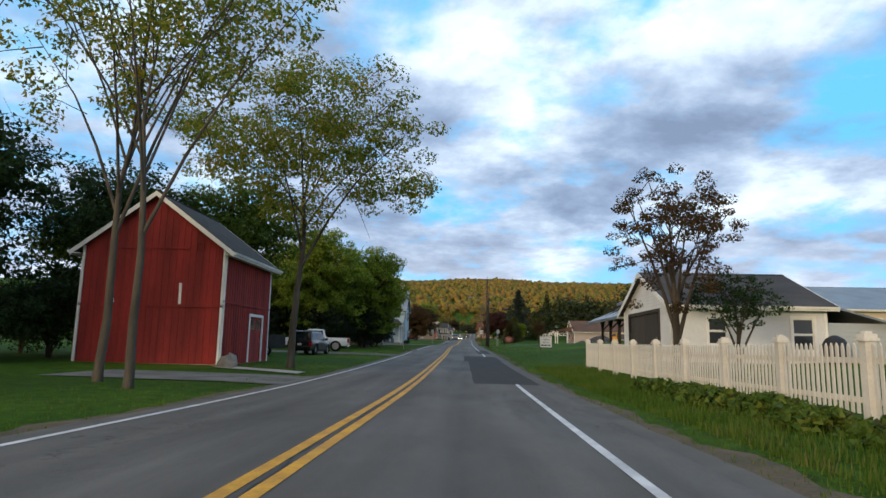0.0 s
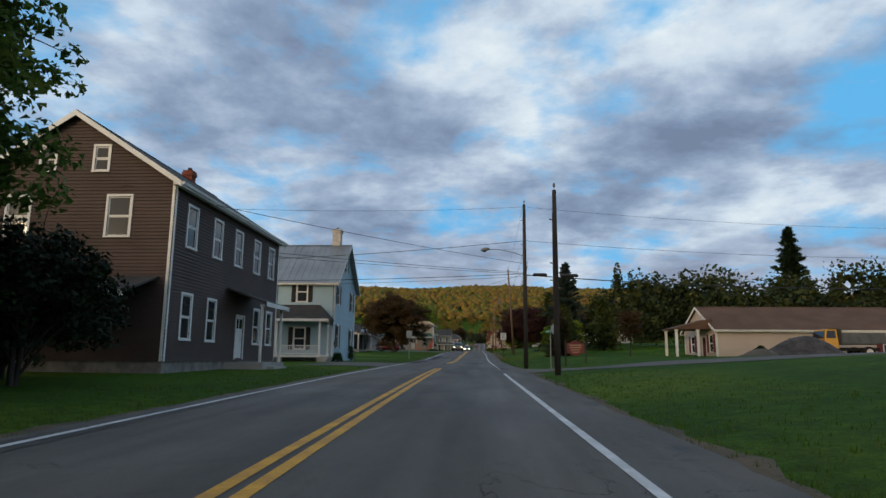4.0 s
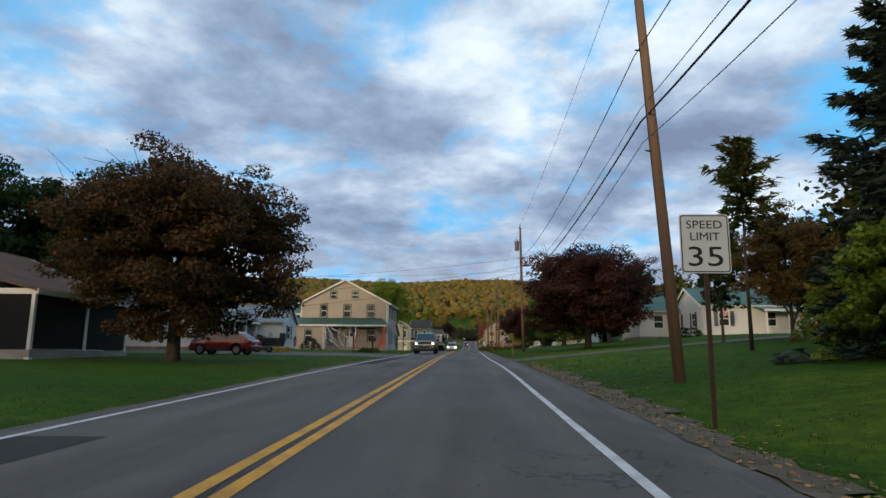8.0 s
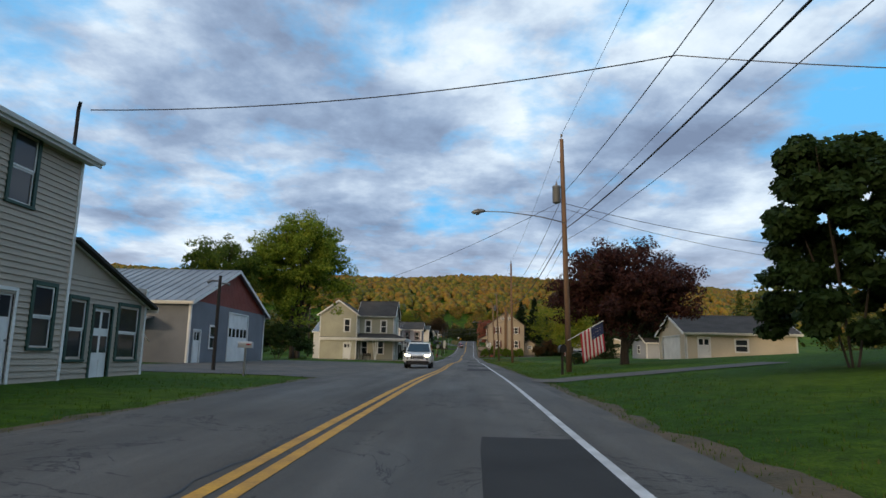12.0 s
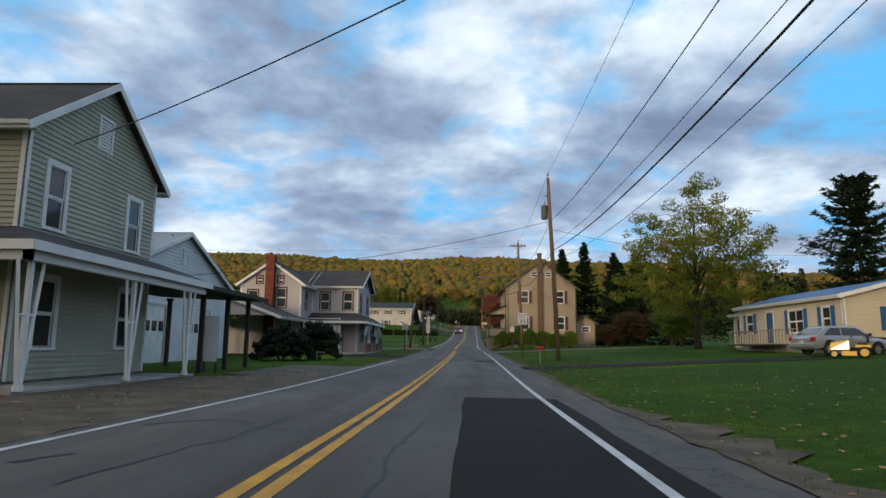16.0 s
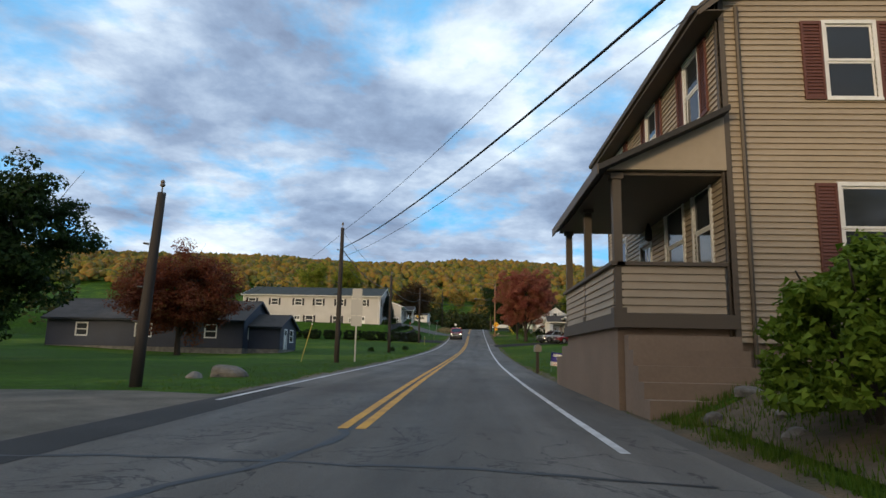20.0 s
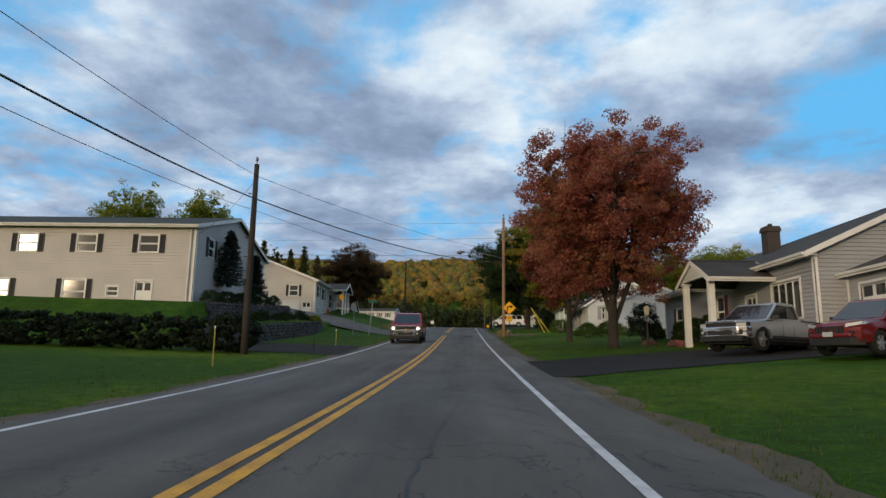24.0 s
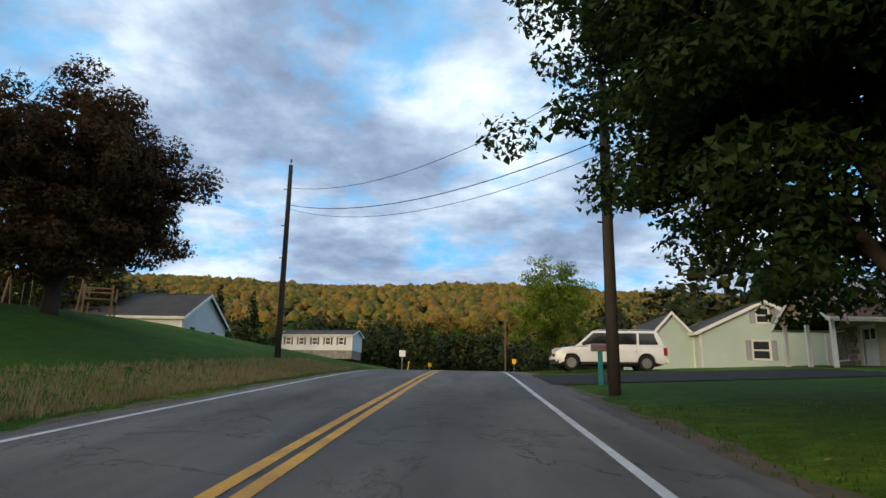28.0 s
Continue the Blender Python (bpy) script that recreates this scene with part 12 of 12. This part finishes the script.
def stone_wall(label, u, y0, y1, base, courses, seed, slope=0.0):
    rs = random.Random(seed)
    o0 = G(u, y0, base)
    t_ = thing("stone_retaining_wall", label, "stone wall", pose(o0.x, o0.y, o0.z))
    for c in range(courses):
        y = y0 + rs.uniform(0, 0.3) + (0.5 * c if slope else 0)
        while y < y1 - 0.3:
            k = rs.randrange(5)
            o = new("stone", STONES[k])
            o.parent = t_
            o.location = G(u - 0.04 * c + rs.uniform(-0.02, 0.02), y, base + 0.2 * c) - o0
            y += LENS_[k] + 0.015


stone_wall("low dark stacked stone retaining wall along the drive", -10.75, 482.5, 501.6, 0.02, 6, 3)
stone_wall("upper dark stacked stone terrace wall", -13.35, 483.0, 500.6, 1.28, 6, 4)
for k in range(7):
    shrub("shrub", "dark low shrub on the stone terrace", -12.3 + 0.3 * (k % 2), 484.0 + 3.1 * k, 0.7, 1.2, 0.6 + 0.15 * (k % 3), LEAF_DARK, 1200, 0.07, 301 + k, dense=False)
for k in range(6):
    shrub("shrub", "rounded dark shrub before the apartment house", -14.4, 486.5 + 2.6 * k, 0.8, 1.1, 0.95, LEAF_DARK, 1500, 0.07, 311 + k)
shrub("daylily_clump", "bright yellow-green leafy clump on the stone wall", -11.6, 503.0, 0.6, 0.8, 0.75, LEAF_LIGHT, 900, 0.14, 319, dense=False, category="plant")

# ---- boulders, rubble and kerb ----
ROCK = mat("grey_boulder", (0.20, 0.19, 0.175), 0.95, var=0.35, scale=12, fine=8, bump=0.8, obj_rand=0.15)


def boulder(label, u, y, sx, sy, sz, seed):
    rs = np.random.RandomState(seed)
    bm = bmesh.new()
    bmesh.ops.create_icosphere(bm, subdivisions=3, radius=1.0)
    ph = rs.uniform(0, 6, 6)
    for v in bm.verts:
        c = v.co
        k = 1 + 0.14 * math.sin(2.3 * c.x + ph[0]) * math.cos(2.1 * c.y + ph[1]) + 0.09 * math.sin(4.1 * c.z + ph[2] + 2 * c.x) + 0.04 * math.sin(9 * c.y + ph[3]) * math.cos(8 * c.x + ph[4])
        v.co = Vector((c.x * k * sx, c.y * k * sy, max(-0.25, c.z * k) * sz))
    me = bpy.data.meshes.new("boulder")
    bm.to_mesh(me)
    bm.free()
    me.materials.append(ROCK)
    t_ = tagged(new("boulder", me), label=label, category="rock")
    t_.matrix_world = place(u, y, seed * 37 % 180, 0.12 * sz, 0.0)


boulder("grey boulder half sunk in the grass verge", -6.0, 395.6, 0.55, 0.4, 0.36, 1)
boulder("small grey stone beside the short pole", -6.6, 394.6, 0.28, 0.22, 0.16, 2)
for k, (u, y) in enumerate([(5.3, 383.2), (5.6, 384.0), (6.1, 384.6), (5.1, 385.1), (6.6, 383.6), (5.9, 385.8), (7.2, 384.9)]):
    boulder("rough field stone tumbled on the bank", u, y, 0.17 + 0.05 * (k % 3), 0.13, 0.12 + 0.03 * (k % 2), 10 + k)
structure("bank_soil", M().add([GG(5.0 + 0.9 * i, 379.6 + 1.2 * j, 0.04) for j in range(6) for i in range(4)], [(j * 4 + i, j * 4 + i + 1, j * 4 + i + 5, j * 4 + i + 4) for j in range(5) for i in range(3)]), mat("bare_soil", (0.13, 0.10, 0.065), 0.95, var=0.35, scale=14, fine=10, bump=0.8, world=True), "bare trodden soil on the bank", True, "soil")
t = thing("pipe_post", "short rusty pipe post on the bank", "post", place(5.9, 381.2))
part("pipe", M().tube([(0, 0, -0.3), (0.03, 0, 1.05)], 0.04, 10), mat("rust", (0.16, 0.06, 0.03), 0.85, 0.2, var=0.3, bump=0.2), t)
t = thing("kerb", "worn concrete kerb stones at the road's edge", "kerb", pose(*G(4.85, 501, 0.0)))
for k in range(6):
    o = part("kerb_stone", M().box(-0.09, 0.09, 0.02, 1.36, -0.1, 0.06), SHOULDER, t)
    o.location = G(4.85, 501 + 1.4 * k, 0) - G(4.85, 501, 0)
    rounded(o, 0.02)

# ---- swing set ----
SWING_WOOD = mat("swing_wood", (0.16, 0.10, 0.06), 0.85, var=0.25, scale=20, fine=20, bump=0.3)
t = thing("swing_set", "wooden playground swing set with a small deck", "swing set", place(-21.5, 548.0, 20))
for x in (-2.4, 1.2):
    for s in (-1, 1):
        part("leg", M().tube([(x, s * 0.95, -0.1), (x, s * 0.06, 2.4)], 0.055, 6), SWING_WOOD, t)
part("beam", M().box(-2.7, 1.5, -0.06, 0.06, 2.36, 2.5), SWING_WOOD, t)
for x in (-1.5, -0.3):
    sw = part("swing_seat", M().box(x - 0.22, x + 0.22, -0.09, 0.09, 0.5, 0.53), BLACK_PLASTIC, t)
    for s in (-0.2, 0.2):
        part("chain", M().tube([(x + s, 0, 0.53), (x + s, 0, 2.38)], 0.008, 4), STEEL, sw)
part("deck", M().box(1.4, 2.9, -0.7, 0.7, 1.15, 1.22), SWING_WOOD, t)
for x in (1.44, 2.86):
    for y in (-0.66, 0.66):
        part("post", M().box(x - 0.05, x + 0.05, y - 0.05, y + 0.05, -0.1, 2.0), SWING_WOOD, t)
for z in (1.5, 1.75):
    part("rail", M().box(1.4, 2.9, -0.7, -0.66, z, z + 0.09), SWING_WOOD, t)

# ---- flowers by the drives ----
PETALS = {"yellow": leaf_mat("yellow_flowers", [(0.55, 0.33, 0.01), (0.65, 0.42, 0.02)]), "pink": leaf_mat("pink_flowers", [(0.45, 0.08, 0.12), (0.6, 0.25, 0.25), (0.10, 0.12, 0.03)]), "white": leaf_mat("white_flowers", [(0.5, 0.45, 0.42), (0.3, 0.1, 0.12), (0.06, 0.1, 0.03)])}
for k, (u, y, c, r) in enumerate([(-14.8, 199.4, "yellow", 0.42), (-14.2, 200.2, "yellow", 0.36), (12.9, 480.2, "pink", 0.5), (12.0, 482.0, "white", 0.45), (12.8, 478.6, "pink", 0.4), (12.4, 479.4, "white", 0.3)]):
    shrub("flower_clump", {"yellow": "round clump of bright yellow chrysanthemums", "pink": "low clump of pink flowers by the porch", "white": "low clump of pale and pink flowers"}[c], u, y, r, r, 0.5 if c == "yellow" else 0.32, PETALS[c], 700, 0.055, 331 + k, category="flowers")

# ---- grass along the verges, dry grass and fallen leaves ----
BLADES = leaf_mat("grass_blades", [(0.05, 0.095, 0.010), (0.07, 0.13, 0.012), (0.10, 0.155, 0.022), (0.17, 0.155, 0.05)], trans=0.5)
DRY = leaf_mat("dry_grass", [(0.17, 0.14, 0.06), (0.27, 0.21, 0.10), (0.36, 0.28, 0.15)], trans=0.3)
FALLEN = leaf_mat("fallen_leaves", [(0.22, 0.12, 0.05), (0.34, 0.19, 0.07), (0.42, 0.28, 0.10)], trans=0.1)
PAVED = [(-9, -3, 36, 40), (4, 30, 96, 112), (-9, -3, 107, 119), (4, 15, 246, 251), (4, 24, 180.5, 188), (-16, -3, 247, 284), (-26, -3, 187, 199.5), (4, 20, 370, 378), (4, 20, 332.5, 336.5), (-9, -3, 349, 358), (-16, -3, 380, 390), (4, 20, 463.5, 475), (-12, -3, 474, 484), (-6, -3, 501.4, 510), (-9, -6, 503, 511.5), (-12, -9, 504.4, 513), (-16, -12, 506, 515), (-8.6, -3, 306, 325), (4, 12, 526, 544)]


def blocked(u, y):
    return any(a <= u <= b and c <= y <= d for a, b, c, d in PAVED)


def grass(name, label, n, span, us, hgt, leaf, seed, wide=0.012, lay=0.35):
    """Upright blades scattered over a stretch of verge."""
    rs = np.random.RandomState(seed)
    y = rs.uniform(span[0], span[1], n)
    u = us[0] + (us[1] - us[0]) * rs.uniform(0, 1, n) ** 1.7
    foot = [GG(a, b) for a, b in zip(u, y) if not blocked(a, b)]
    p = np.array([(q.x, q.y, max(q.z, land_z(q.x, q.y)) - 0.01) for q in foot])
    p = np.repeat(p, 4, axis=0)
    k = len(p)
    p[:, :2] += rs.normal(size=(k, 2)) * 0.05
    a = rs.uniform(0, 6.283, k)
    hh = hgt * rs.uniform(0.5, 1.25, k) * np.repeat(rs.uniform(0.6, 1.3, k // 4), 4)
    c, s = np.cos(a) * wide, np.sin(a) * wide
    z = np.zeros(k)
    q = rs.uniform(0.2, 1.4, k) * lay * hh
    v = np.stack([p + np.stack([c, s, z], 1), p - np.stack([c, s, z], 1), p + np.stack([-np.sin(a) * q, np.cos(a) * q, hh], 1)], 1).reshape(-1, 3)
    ob = new(name, cards_mesh(name, v, np.arange(len(v)).reshape(-1, 3), leaf))
    return tagged(ob, label=label, category="grass", kind="stuff")


grass("verge_grass", "ragged grass along the road edge", 34000, (-4, 560), (4.55, 9.5), 0.075, BLADES, 1, 0.010)
grass("verge_grass", "ragged grass along the road edge", 20000, (-4, 560), (-3.8, -8.0), 0.075, BLADES, 2, 0.010)
grass("bank_grass", "rough grass and weeds on the bank", 3500, (374, 388), (4.7, 9.5), 0.16, BLADES, 3, 0.012)
grass("fence_grass", "uncut grass and weeds at the fence", 5000, (-2, 33), (5.2, 7.9), 0.15, BLADES, 4, 0.012)
grass("dry_grass", "long dry grass on the bank by the road", 6000, (512, 548), (-4.5, -7.2), 0.17, DRY, 5, 0.011, 0.6)


def fallen(n, u0, u1, y0, y1, seed):
    rs = np.random.RandomState(seed)
    vs = []
    for _ in range(n):
        u, y = rs.uniform(u0, u1), rs.uniform(y0, y1)
        p = GG(u, y, 0.035)
        a, s = rs.uniform(0, 6.283), rs.uniform(0.03, 0.06)
        c, d = math.cos(a) * s, math.sin(a) * s
        e = rs.uniform(-0.02, 0.02)
        vs += [p + Vector((c, d, e)), p + Vector((-d * 0.7, c * 0.7, 0.0)), p + Vector((-c, -d, -e * 0.5)), p + Vector((d * 0.7, -c * 0.7, 0.01))]
    v = np.array([tuple(p) for p in vs])
    ob = new("fallen_leaves", cards_mesh("fallen_leaves", v, np.arange(len(v)).reshape(-1, 4), FALLEN))
    tagged(ob, label="scattered brown fallen leaves on the grass", category="leaves", kind="stuff")


fallen(1500, 4.6, 12, 300, 372, 1)
fallen(900, 4.8, 14, 474, 522, 2)
fallen(220, 4.6, 8, 128, 200, 3)
SOIL = mat("bare_soil", (0.18, 0.105, 0.055), 0.95, var=0.45, scale=16, fine=14, bump=0.9, col2=(0.085, 0.06, 0.03), world=True)


def bare_ground(u0, u1, y0, y1, seed, label):
    """Bare earth with a ragged outline."""
    rnd = random.Random(seed)
    n = max(8, int((y1 - y0) / 0.5))
    vs, fs = [], []
    for j in range(n + 1):
        f = j / n
        taper = min(1.0, 5 * f, 5 * (1 - f)) ** 0.5
        a, b = u0 + rnd.uniform(-0.08, 0.08), u1 + rnd.uniform(-0.3, 0.3) + 0.25 * math.sin(9 * f + seed)
        b = a + (b - a) * max(0.05, taper)
        for i in range(7):
            vs.append(GG(a + (b - a) * i / 6, y0 + (y1 - y0) * f + rnd.uniform(-0.1, 0.1), 0.028))
    for j in range(n):
        for i in range(6):
            k = j * 7 + i
            q = (k, k + 1, k + 8, k + 7)
            fs.append(q if u1 > u0 else q[::-1])
    structure("bare_verge", M().add(vs, fs), SOIL, label, True, "soil")


bare_ground(4.5, 8.4, 502.9, 507.2, 1, "bare brown soil with dead leaves beside the road")
bare_ground(-3.62, -8.5, 304.5, 325.5, 2, "bare brown soil between the porch and the road")
bare_ground(4.42, 5.2, 138.0, 178.0, 3, "brown leaf litter along the road edge")
bare_ground(4.46, 4.95, 303.0, 320.0, 4, "brown leaf litter along the road edge")
fallen(900, 4.4, 5.5, 138, 178, 9)
fallen(260, 4.7, 8.2, 502.9, 507, 7)
fallen(220, -8.2, -3.8, 305, 325, 8)
grass("weed_clump", "tall dry weeds at the road edge", 260, (506.5, 509.0), (5.0, 6.2), 0.42, DRY, 6, 0.008, 0.4)
t = thing("yard_flag", "small crumpled white yard flag in the weeds", "flag", place(6.0, 508.6, 15))
part("stake", M().tube([(0, 0, -0.1), (0, 0, 0.42)], 0.006, 5), STEEL, t)
part("cloth", M().hexa([(0, -0.01, 0.14), (0.24, 0.03, 0.12), (0.24, 0.04, 0.12), (0, 0.0, 0.14)], [(0, -0.01, 0.42), (0.26, -0.03, 0.36), (0.26, -0.02, 0.36), (0, 0.0, 0.42)]), WHITE, t)
fallen(400, -9, -4.6, 300, 360, 4)
